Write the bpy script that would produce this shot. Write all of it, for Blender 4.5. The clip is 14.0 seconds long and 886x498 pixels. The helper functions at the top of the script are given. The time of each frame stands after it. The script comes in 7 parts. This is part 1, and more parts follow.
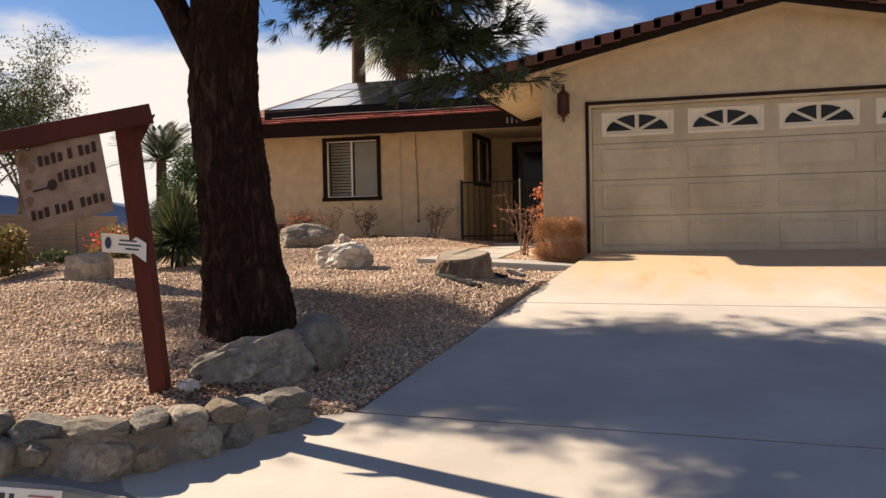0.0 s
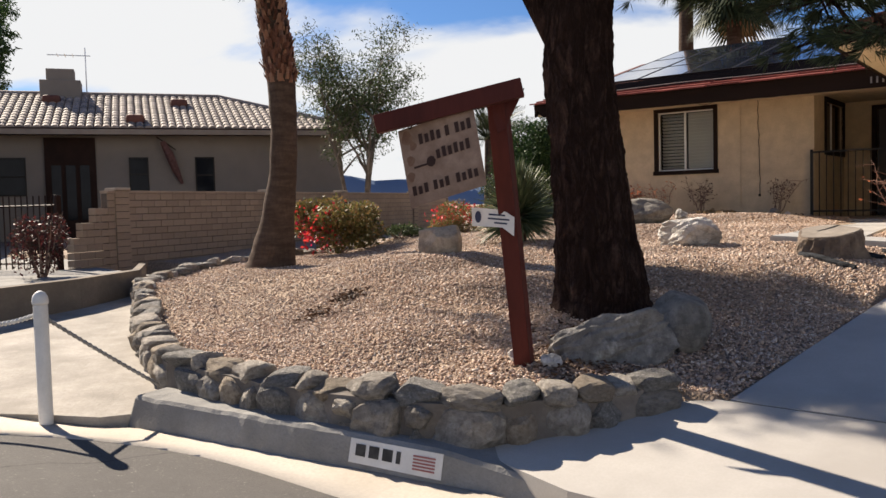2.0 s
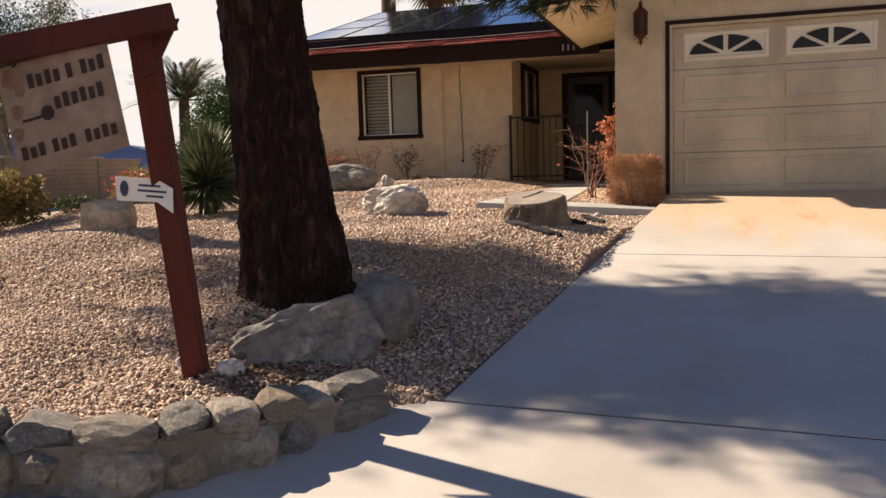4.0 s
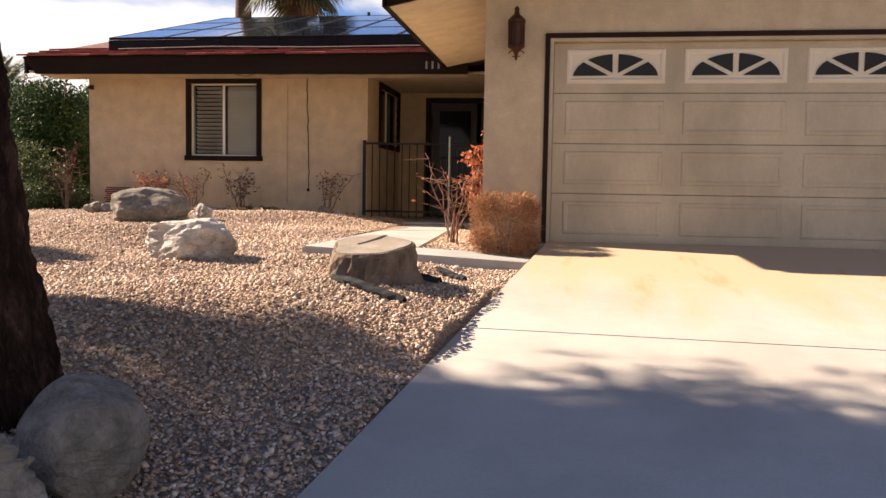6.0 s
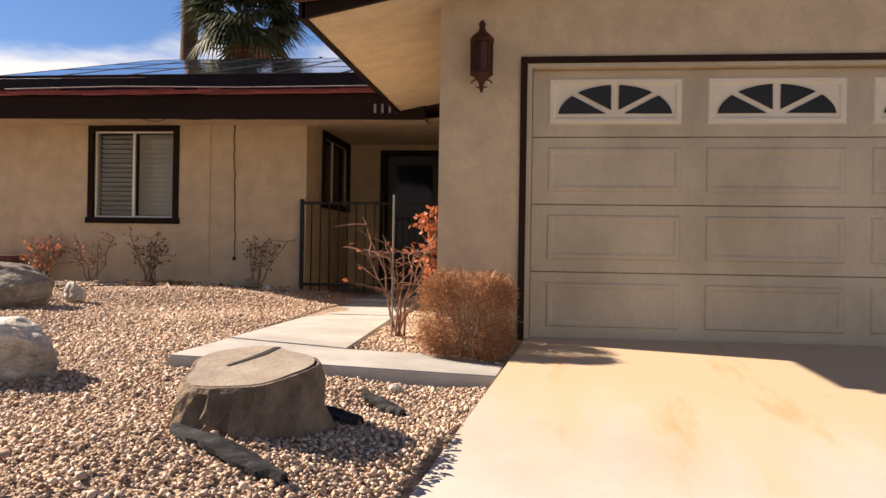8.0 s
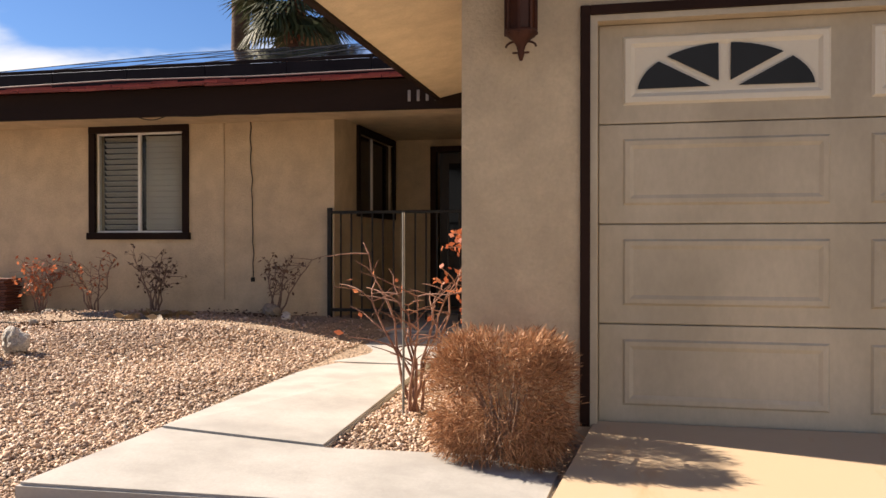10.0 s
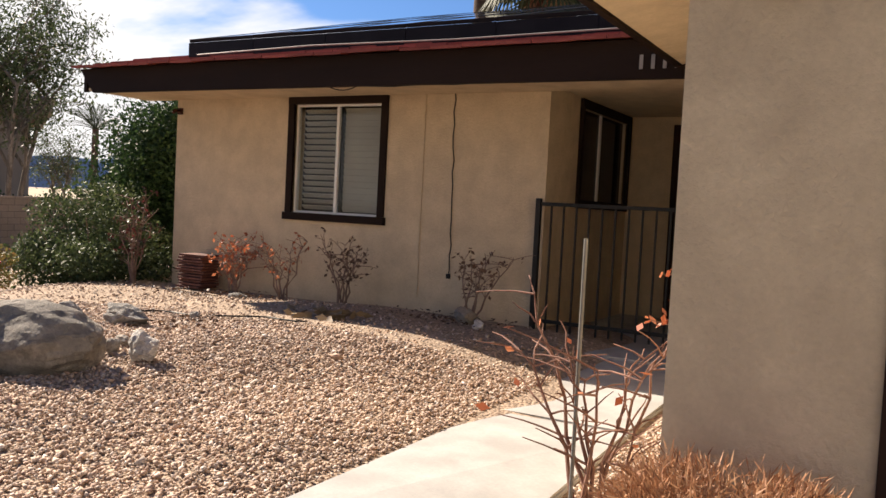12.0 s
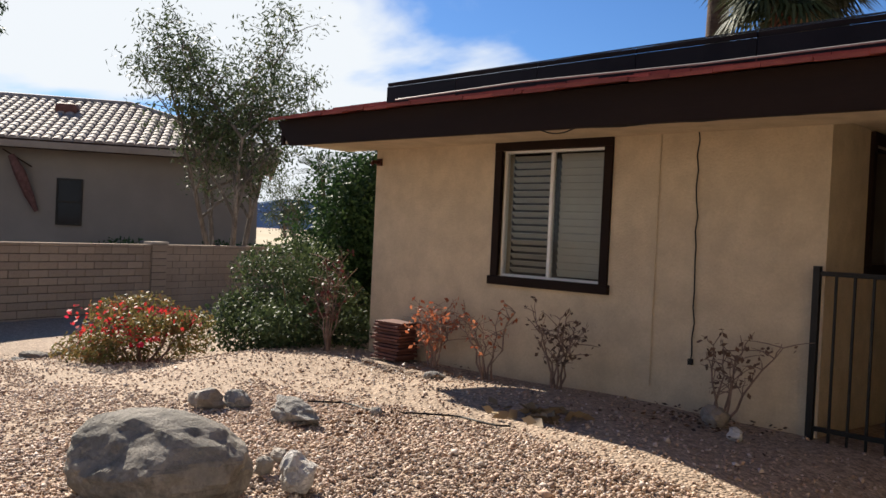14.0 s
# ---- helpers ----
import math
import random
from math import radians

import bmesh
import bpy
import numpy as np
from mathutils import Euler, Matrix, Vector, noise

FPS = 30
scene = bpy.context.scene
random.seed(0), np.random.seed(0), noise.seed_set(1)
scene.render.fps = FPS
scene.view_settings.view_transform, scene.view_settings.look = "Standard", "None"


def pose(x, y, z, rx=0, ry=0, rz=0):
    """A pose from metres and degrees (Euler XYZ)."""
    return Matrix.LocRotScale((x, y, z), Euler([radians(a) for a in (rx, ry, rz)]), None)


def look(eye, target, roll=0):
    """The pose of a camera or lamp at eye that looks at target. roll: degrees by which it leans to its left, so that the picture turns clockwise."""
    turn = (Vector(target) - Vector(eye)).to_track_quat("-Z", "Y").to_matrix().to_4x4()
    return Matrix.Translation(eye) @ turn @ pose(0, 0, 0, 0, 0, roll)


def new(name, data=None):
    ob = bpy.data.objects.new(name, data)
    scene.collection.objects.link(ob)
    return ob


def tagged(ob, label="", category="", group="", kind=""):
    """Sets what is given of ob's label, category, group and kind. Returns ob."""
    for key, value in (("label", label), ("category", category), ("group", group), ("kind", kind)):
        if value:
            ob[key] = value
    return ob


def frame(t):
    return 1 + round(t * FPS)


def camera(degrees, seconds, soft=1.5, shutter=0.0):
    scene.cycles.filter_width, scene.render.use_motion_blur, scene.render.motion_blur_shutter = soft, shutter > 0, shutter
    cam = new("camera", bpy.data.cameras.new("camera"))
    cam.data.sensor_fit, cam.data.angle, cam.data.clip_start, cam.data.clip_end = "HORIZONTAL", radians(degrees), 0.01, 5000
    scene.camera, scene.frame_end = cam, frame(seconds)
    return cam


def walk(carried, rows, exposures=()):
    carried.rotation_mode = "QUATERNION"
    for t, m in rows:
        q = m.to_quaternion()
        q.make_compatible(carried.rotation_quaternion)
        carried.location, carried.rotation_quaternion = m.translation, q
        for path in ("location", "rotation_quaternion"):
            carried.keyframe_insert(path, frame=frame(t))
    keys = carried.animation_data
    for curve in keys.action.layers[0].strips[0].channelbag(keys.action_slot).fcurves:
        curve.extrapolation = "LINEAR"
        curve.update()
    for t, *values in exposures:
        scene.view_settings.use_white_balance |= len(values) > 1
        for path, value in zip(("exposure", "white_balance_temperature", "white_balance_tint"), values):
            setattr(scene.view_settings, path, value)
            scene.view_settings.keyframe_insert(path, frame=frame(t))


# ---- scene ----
cam = camera(55.8, 14.0)
PATH = [
    (0, (0.053, 0.097, 1.829), (-0.499, 2.019, 1.764), -1.2),
    (0.5, (-0.039, 0.047, 1.838), (-0.925, 1.839, 1.78), -0.9),
    (1, (-0.178, 0.054, 1.842), (-1.262, 1.734, 1.801), -0.7),
    (1.5, (-0.284, 0.051, 1.844), (-1.422, 1.695, 1.807), -1.6),
    (2, (-0.392, 0.134, 1.823), (-1.597, 1.726, 1.718), -1.5),
    (2.5, (-0.511, 0.362, 1.808), (-1.871, 1.814, 1.612), -0.5),
    (3, (-0.585, 0.564, 1.816), (-1.901, 2.055, 1.602), 0.6),
    (3.5, (-0.763, 0.876, 1.84), (-1.723, 2.618, 1.636), -0.3),
    (4, (-0.782, 1.245, 1.817), (-1.386, 3.141, 1.613), -1.7),
    (4.2, (-0.772, 1.439, 1.837), (-1.284, 3.363, 1.647), -1.5),
    (6.3, (-1.039, 3.888, 1.842), (-1.328, 5.863, 1.71), 0.7),
    (6.5, (-1.051, 4.123, 1.838), (-1.339, 6.098, 1.708), 0.3),
    (7, (-1.069, 4.802, 1.848), (-1.321, 6.784, 1.757), 1.2),
    (7.5, (-1.145, 5.404, 1.919), (-1.396, 7.387, 1.861), 0.4),
    (8, (-1.125, 5.967, 2.007), (-1.36, 7.953, 2.012), 0.9),
    (8.2, (-1.11, 6.147, 2.057), (-1.358, 8.131, 2.081), 1.2),
    (10.3, (-1.045, 8.351, 2.31), (-1.543, 10.288, 2.286), 0.2),
    (10.5, (-1.002, 8.514, 2.33), (-1.565, 10.433, 2.296), 0.8),
    (11, (-1.043, 8.926, 2.411), (-1.796, 10.777, 2.324), 2.6),
    (11.5, (-1.175, 9.323, 2.479), (-2.011, 11.137, 2.373), 2.3),
    (12, (-1.26, 9.786, 2.559), (-2.239, 11.527, 2.461), 3.0),
    (12.5, (-1.436, 10.155, 2.624), (-2.618, 11.766, 2.522), 2.3),
    (13, (-1.628, 10.514, 2.703), (-2.921, 12.038, 2.625), 1.8),
    (13.5, (-1.817, 10.827, 2.79), (-3.25, 12.222, 2.749), 2.8),
    (14, (-2.146, 11.02, 2.793), (-3.542, 12.451, 2.761), 2.7),
]
walk(cam, [(t, look(eye, target, roll)) for t, eye, target, roll in PATH], exposures=[(0, 1.22, 7250, 14), (1.0, 1.18, 6800, 13), (2.0, 1.14, 6400, 11), (3.0, 1.12, 6550, 14), (4, 1.18, 7050, 15), (6.5, 1.54, 7200, 19), (7.5, 1.52, 7250, 18), (8, 1.36, 7000, 16), (10.5, 1.44, 6750, 14), (12.5, 1.40, 6450, 12), (14, 1.20, 6100, 9)])

# ---- light ----
SUN_EL, SUN_AZ = 34.0, 11.0
SUN_DIR = Vector((-math.cos(radians(SUN_AZ)) * math.cos(radians(SUN_EL)), math.sin(radians(SUN_AZ)) * math.cos(radians(SUN_EL)), math.sin(radians(SUN_EL))))
sun = new("sun", bpy.data.lights.new("sun", "SUN"))
sun.data.energy, sun.data.angle, sun.data.color = 5.0, radians(0.55), (1.0, 0.87, 0.70)
sun.rotation_euler = SUN_DIR.to_track_quat("Z", "Y").to_euler()

world = bpy.data.worlds.new("sky")
scene.world = world
world.use_nodes = True
wn, wl = world.node_tree.nodes, world.node_tree.links
wn.clear()


def wnode(kind, **values):
    n = wn.new(kind)
    for key, value in values.items():
        n.inputs[key].default_value = value
    return n


sky = wn.new("ShaderNodeTexSky")
sky.sky_type, sky.sun_disc = "NISHITA", False
sky.sun_elevation, sky.sun_rotation = radians(SUN_EL), radians(SUN_AZ - 90)
sky.air_density, sky.dust_density, sky.ozone_density = 1.0, 0.3, 3.0
coord = wn.new("ShaderNodeTexCoord")
split = wn.new("ShaderNodeSeparateXYZ")
wl.new(coord.outputs["Generated"], split.inputs[0])
lift = wn.new("ShaderNodeMath")
lift.operation = "ADD"
lift.inputs[1].default_value = 0.22
wl.new(split.outputs["Z"], lift.inputs[0])
flat = wn.new("ShaderNodeVectorMath")
flat.operation = "DIVIDE"
wl.new(coord.outputs["Generated"], flat.inputs[0])
comb = wn.new("ShaderNodeCombineXYZ")
wl.new(lift.outputs[0], comb.inputs[0])
wl.new(lift.outputs[0], comb.inputs[1])
comb.inputs[2].default_value = 1.0
wl.new(comb.outputs[0], flat.inputs[1])
puff = wnode("ShaderNodeTexNoise", Scale=0.95, Detail=7.0, Roughness=0.5, Distortion=0.35)
wl.new(flat.outputs[0], puff.inputs["Vector"])
low = wn.new("ShaderNodeMapRange")
low.inputs["From Min"].default_value, low.inputs["From Max"].default_value = 0.02, 0.68
low.inputs["To Min"].default_value, low.inputs["To Max"].default_value = 0.18, -0.30
wl.new(split.outputs["Z"], low.inputs["Value"])
more = wn.new("ShaderNodeMath")
more.operation = "ADD"
wl.new(puff.outputs["Fac"], more.inputs[0])
wl.new(low.outputs[0], more.inputs[1])
cover = wn.new("ShaderNodeMapRange")
cover.interpolation_type = "SMOOTHSTEP"
cover.inputs["From Min"].default_value, cover.inputs["From Max"].default_value = 0.45, 0.575
wl.new(more.outputs[0], cover.inputs["Value"])
mixsky = wn.new("ShaderNodeMix")
mixsky.data_type = "RGBA"
wl.new(cover.outputs[0], mixsky.inputs["Factor"])
deep = wn.new("ShaderNodeMix")
deep.data_type, deep.blend_type = "RGBA", "MULTIPLY"
deep.inputs["Factor"].default_value = 1.0
wl.new(sky.outputs[0], deep.inputs[6])
deep.inputs[7].default_value = (0.50, 0.68, 0.93, 1)
wl.new(deep.outputs[2], mixsky.inputs[6])
mixsky.inputs[7].default_value = (8.1, 8.1, 8.0, 1)
back = wnode("ShaderNodeBackground", Strength=0.050)
wl.new(mixsky.outputs[2], back.inputs["Color"])
wout = wn.new("ShaderNodeOutputWorld")
wl.new(back.outputs[0], wout.inputs[0])


# ---- materials ----
def nodes_of(name):
    m = bpy.data.materials.new(name)
    m.use_nodes = True
    return m, m.node_tree.nodes, m.node_tree.links, m.node_tree.nodes["Principled BSDF"]


def mix_colors(n, l, fac, a, b, mode="MIX"):
    x = n.new("ShaderNodeMix")
    x.data_type, x.blend_type = "RGBA", mode
    for sock, value in ((x.inputs["Factor"], fac), (x.inputs[6], a), (x.inputs[7], b)):
        if isinstance(value, (int, float)):
            sock.default_value = value
        elif isinstance(value, tuple):
            sock.default_value = (*value, 1)
        else:
            l.new(value, sock)
    return x.outputs[2]


def noise_of(n, l, scale, detail=4.0, rough=0.55, stretch=(1, 1, 1), lo=0.35, hi=0.65, world_space=False):
    c = n.new("ShaderNodeNewGeometry") if world_space else n.new("ShaderNodeTexCoord")
    mp = n.new("ShaderNodeMapping")
    mp.inputs["Scale"].default_value = stretch
    l.new(c.outputs["Position" if world_space else "Object"], mp.inputs["Vector"])
    t = n.new("ShaderNodeTexNoise")
    t.inputs["Scale"].default_value, t.inputs["Detail"].default_value, t.inputs["Roughness"].default_value = scale, detail, rough
    l.new(mp.outputs[0], t.inputs["Vector"])
    r = n.new("ShaderNodeMapRange")
    r.inputs["From Min"].default_value, r.inputs["From Max"].default_value = lo, hi
    l.new(t.outputs["Fac"], r.inputs["Value"])
    return r.outputs[0], t.outputs["Fac"]


def bump_of(n, l, bsdf, height, strength, distance=0.01):
    b = n.new("ShaderNodeBump")
    b.inputs["Strength"].default_value, b.inputs["Distance"].default_value = strength, distance
    l.new(height, b.inputs["Height"])
    l.new(b.outputs[0], bsdf.inputs["Normal"])


def surface(name, dark, light, big=1.5, fine=40.0, rough=0.8, bump=0.4, depth=0.01, metal=0.0, stretch=(1, 1, 1), vary=0.0, island=0.0, speck=0.35, shine=0.3):
    """Two tones mottled at a large and a fine scale, with relief; vary: piece by piece, island: loose part by loose part."""
    m, n, l, b = nodes_of(name)
    f1, _ = noise_of(n, l, big, 5, 0.6, stretch)
    f2, h2 = noise_of(n, l, fine, 4, 0.6, stretch, 0.3, 0.7)
    c = mix_colors(n, l, f1, dark, light)
    mid = tuple((p + q) / 2 * 0.62 for p, q in zip(dark, light))
    s = n.new("ShaderNodeMath")
    s.operation = "MULTIPLY"
    s.inputs[1].default_value = speck
    l.new(f2, s.inputs[0])
    c = mix_colors(n, l, s.outputs[0], c, mid)
    for amount, source in ((vary, "obj"), (island, "isl")):
        if amount:
            g = n.new("ShaderNodeObjectInfo") if source == "obj" else n.new("ShaderNodeNewGeometry")
            r = n.new("ShaderNodeMapRange")
            r.inputs["To Min"].default_value, r.inputs["To Max"].default_value = 1 - amount, 1 + amount
            l.new(g.outputs["Random" if source == "obj" else "Random Per Island"], r.inputs["Value"])
            hs = n.new("ShaderNodeHueSaturation")
            l.new(r.outputs[0], hs.inputs["Value"])
            l.new(c, hs.inputs["Color"])
            c = hs.outputs["Color"]
    l.new(c, b.inputs["Base Color"])
    b.inputs["Roughness"].default_value, b.inputs["Metallic"].default_value = rough, metal
    b.inputs["Specular IOR Level"].default_value = shine
    bump_of(n, l, b, h2, bump, depth)
    return m


def leafy(name, colours, sheer=0.25, rough=0.55):
    m, n, l, b = nodes_of(name)
    g = n.new("ShaderNodeNewGeometry")
    r = n.new("ShaderNodeValToRGB")
    while len(r.color_ramp.elements) < len(colours):
        r.color_ramp.elements.new(0.5)
    for i, (e, c) in enumerate(zip(r.color_ramp.elements, colours)):
        e.position, e.color = i / max(1, len(colours) - 1), (*c, 1)
    l.new(g.outputs["Random Per Island"], r.inputs[0])
    l.new(r.outputs[0], b.inputs["Base Color"])
    b.inputs["Roughness"].default_value = rough
    b.inputs["Specular IOR Level"].default_value = 0.25
    t = n.new("ShaderNodeBsdfTranslucent")
    l.new(r.outputs[0], t.inputs["Color"])
    x = n.new("ShaderNodeMixShader")
    x.inputs[0].default_value = sheer
    l.new(b.outputs[0], x.inputs[1])
    l.new(t.outputs[0], x.inputs[2])
    l.new(x.outputs[0], n["Material Output"].inputs["Surface"])
    return m


def ridged(n, l, scale, stretch, warp=0.0, lo=0.0, hi=0.22):
    """Cracks where a stretched noise crosses its middle: 0 in the crack, 1 on the plate."""
    c = n.new("ShaderNodeTexCoord")
    mp = n.new("ShaderNodeMapping")
    mp.inputs["Scale"].default_value = stretch
    l.new(c.outputs["Object"], mp.inputs["Vector"])
    t = n.new("ShaderNodeTexNoise")
    t.inputs["Scale"].default_value, t.inputs["Detail"].default_value, t.inputs["Roughness"].default_value = scale, 7, 0.62
    t.inputs["Distortion"].default_value = warp
    l.new(mp.outputs[0], t.inputs["Vector"])
    sub = n.new("ShaderNodeMath")
    sub.operation = "SUBTRACT"
    sub.inputs[1].default_value = 0.5
    l.new(t.outputs["Fac"], sub.inputs[0])
    ab = n.new("ShaderNodeMath")
    ab.operation = "ABSOLUTE"
    l.new(sub.outputs[0], ab.inputs[0])
    r = n.new("ShaderNodeMapRange")
    r.inputs["From Min"].default_value, r.inputs["From Max"].default_value = lo, hi
    l.new(ab.outputs[0], r.inputs["Value"])
    return r.outputs[0]


def bark_like(name, dark, light, scale=7.0, depth=0.05, stretch=0.22):
    """Broken, flaking plates of bark with fissures between."""
    m, n, l, b = nodes_of(name)
    f, h = noise_of(n, l, scale, 6, 0.65, (1, 1, stretch), 0.38, 0.62)
    f3, h3 = noise_of(n, l, scale * 5, 5, 0.7, (1, 1, 0.45), 0.35, 0.68)
    r = ridged(n, l, scale * 0.8, (1, 1, stretch), 0.7, 0.0, 0.12)
    col = mix_colors(n, l, f, dark, light)
    col = mix_colors(n, l, f3, col, tuple(k * 0.85 for k in dark))
    col = mix_colors(n, l, r, tuple(k * 0.55 for k in dark), col)
    l.new(col, b.inputs["Base Color"])
    b.inputs["Roughness"].default_value = 0.95
    b.inputs["Specular IOR Level"].default_value = 0.1
    add = n.new("ShaderNodeMath")
    add.operation = "MULTIPLY_ADD"
    add.inputs[1].default_value = 0.6
    l.new(h3, add.inputs[0])
    l.new(r, add.inputs[2])
    bump_of(n, l, b, add.outputs[0], 0.9, depth)
    return m


def ringed_bark(name, dark, light, depth=0.012):
    """Close rings round a palm's trunk, with vertical nicks."""
    m, n, l, b = nodes_of(name)
    f, h = noise_of(n, l, 3.0, 6, 0.6, (1, 1, 4.5), 0.35, 0.65)
    f2, h2 = noise_of(n, l, 22, 5, 0.65, (1, 1, 0.5), 0.35, 0.65)
    f3, _ = noise_of(n, l, 1.1, 3, 0.5)
    col = mix_colors(n, l, f, dark, light)
    s = n.new("ShaderNodeMath")
    s.operation = "MULTIPLY"
    s.inputs[1].default_value = 0.45
    l.new(f2, s.inputs[0])
    col = mix_colors(n, l, s.outputs[0], col, tuple(k * 0.6 for k in dark))
    col = mix_colors(n, l, mix_colors(n, l, f3, (0.0, 0.0, 0.0), (0.4, 0.4, 0.4)), col, tuple(k * 0.8 for k in dark))
    l.new(col, b.inputs["Base Color"])
    b.inputs["Roughness"].default_value = 0.95
    b.inputs["Specular IOR Level"].default_value = 0.1
    add = n.new("ShaderNodeMath")
    add.operation = "ADD"
    l.new(h, add.inputs[0])
    l.new(h2, add.inputs[1])
    bump_of(n, l, b, add.outputs[0], 0.8, depth)
    return m


def rock_like(name, dark, light, crust, seams, crust_share=0.5, scale=3.0, vary=0.0, pale=None):
    """Weathered stone: broad tones, a dark crust in patches, thin slanting seams, pitted relief."""
    m, n, l, b = nodes_of(name)
    f1, h1 = noise_of(n, l, scale, 6, 0.62, (1, 1, 1.3), 0.36, 0.64)
    f2, h2 = noise_of(n, l, scale * 2.7, 8, 0.68, (1.2, 1, 0.8), 0.54 - 0.14 * crust_share, 0.78 - 0.1 * crust_share)
    f3, h3 = noise_of(n, l, scale * 17, 5, 0.65, (1, 1, 1), 0.3, 0.7)
    seam = ridged(n, l, scale * 0.6, (1.6, 0.5, 3.2), 0.3, 0.0, 0.018)
    c = mix_colors(n, l, f1, dark, light)
    if pale:
        f4, _ = noise_of(n, l, scale * 1.7, 5, 0.6, (1, 1, 0.7), 0.57, 0.66)
        c = mix_colors(n, l, f4, c, pale)
    c = mix_colors(n, l, f2, c, crust)
    k = n.new("ShaderNodeMath")
    k.operation = "MULTIPLY"
    k.inputs[1].default_value = 0.35
    l.new(f3, k.inputs[0])
    c = mix_colors(n, l, k.outputs[0], c, tuple(q * 0.55 for q in dark))
    c = mix_colors(n, l, mix_colors(n, l, seam, (0.72, 0.72, 0.72), (1.0, 1.0, 1.0)), seams, c)
    if vary:
        g = n.new("ShaderNodeObjectInfo")
        r = n.new("ShaderNodeMapRange")
        r.inputs["To Min"].default_value, r.inputs["To Max"].default_value = 1 - vary, 1 + vary
        l.new(g.outputs["Random"], r.inputs["Value"])
        hs = n.new("ShaderNodeHueSaturation")
        l.new(r.outputs[0], hs.inputs["Value"])
        l.new(c, hs.inputs["Color"])
        c = hs.outputs["Color"]
    l.new(c, b.inputs["Base Color"])
    b.inputs["Roughness"].default_value = 0.92
    b.inputs["Specular IOR Level"].default_value = 0.2
    add = n.new("ShaderNodeMath")
    add.operation = "MULTIPLY_ADD"
    add.inputs[1].default_value = 0.5
    l.new(h3, add.inputs[0])
    l.new(h2, add.inputs[2])
    add2 = n.new("ShaderNodeMath")
    add2.operation = "MULTIPLY_ADD"
    add2.inputs[1].default_value = 0.12
    l.new(seam, add2.inputs[0])
    l.new(add.outputs[0], add2.inputs[2])
    bump_of(n, l, b, add2.outputs[0], 0.9, 0.03)
    return m


def gravel_stone():
    m, n, l, b = nodes_of("gravel stone")
    g = n.new("ShaderNodeNewGeometry")
    r = n.new("ShaderNodeValToRGB")
    cols = [(0.16, 0.11, 0.085), (0.40, 0.28, 0.20), (0.53, 0.385, 0.28), (0.30, 0.205, 0.155), (0.64, 0.485, 0.355), (0.47, 0.32, 0.235), (0.76, 0.65, 0.545), (0.37, 0.30, 0.25), (0.59, 0.43, 0.31)]
    while len(r.color_ramp.elements) < len(cols):
        r.color_ramp.elements.new(0.5)
    for i, (e, c) in enumerate(zip(r.color_ramp.elements, cols)):
        e.position, e.color = i / (len(cols) - 1), (*c, 1)
    l.new(g.outputs["Random Per Island"], r.inputs[0])
    f, _ = noise_of(n, l, 0.8, 3, 0.5)
    col = mix_colors(n, l, f, (0.84, 0.84, 0.86), (1.06, 1.06, 1.07))
    col = mix_colors(n, l, 1.0, r.outputs[0], col, "MULTIPLY")
    l.new(col, b.inputs["Base Color"])
    b.inputs["Roughness"].default_value = 0.85
    return m


def ground_soil():
    m, n, l, b = nodes_of("gravelly soil")
    f1, _ = noise_of(n, l, 0.35, 4)
    f2, _ = noise_of(n, l, 18, 4)
    c = n.new("ShaderNodeTexCoord")
    v = n.new("ShaderNodeTexVoronoi")
    v.inputs["Scale"].default_value = 45
    l.new(c.outputs["Object"], v.inputs["Vector"])
    a = mix_colors(n, l, f1, (0.35, 0.26, 0.187), (0.45, 0.342, 0.25))
    a = mix_colors(n, l, f2, a, (0.26, 0.19, 0.135))
    g = n.new("ShaderNodeHueSaturation")
    r = n.new("ShaderNodeSeparateColor")
    l.new(v.outputs["Color"], r.inputs[0])
    mr = n.new("ShaderNodeMapRange")
    mr.inputs["To Min"].default_value, mr.inputs["To Max"].default_value = 0.7, 1.25
    l.new(r.outputs[0], mr.inputs["Value"])
    l.new(mr.outputs[0], g.inputs["Value"])
    l.new(a, g.inputs["Color"])
    l.new(g.outputs[0], b.inputs["Base Color"])
    b.inputs["Roughness"].default_value = 0.95
    inv = n.new("ShaderNodeMath")
    inv.operation = "SUBTRACT"
    inv.inputs[0].default_value = 1.0
    l.new(v.outputs["Distance"], inv.inputs[1])
    bump_of(n, l, b, inv.outputs[0], 0.7, 0.02)
    return m


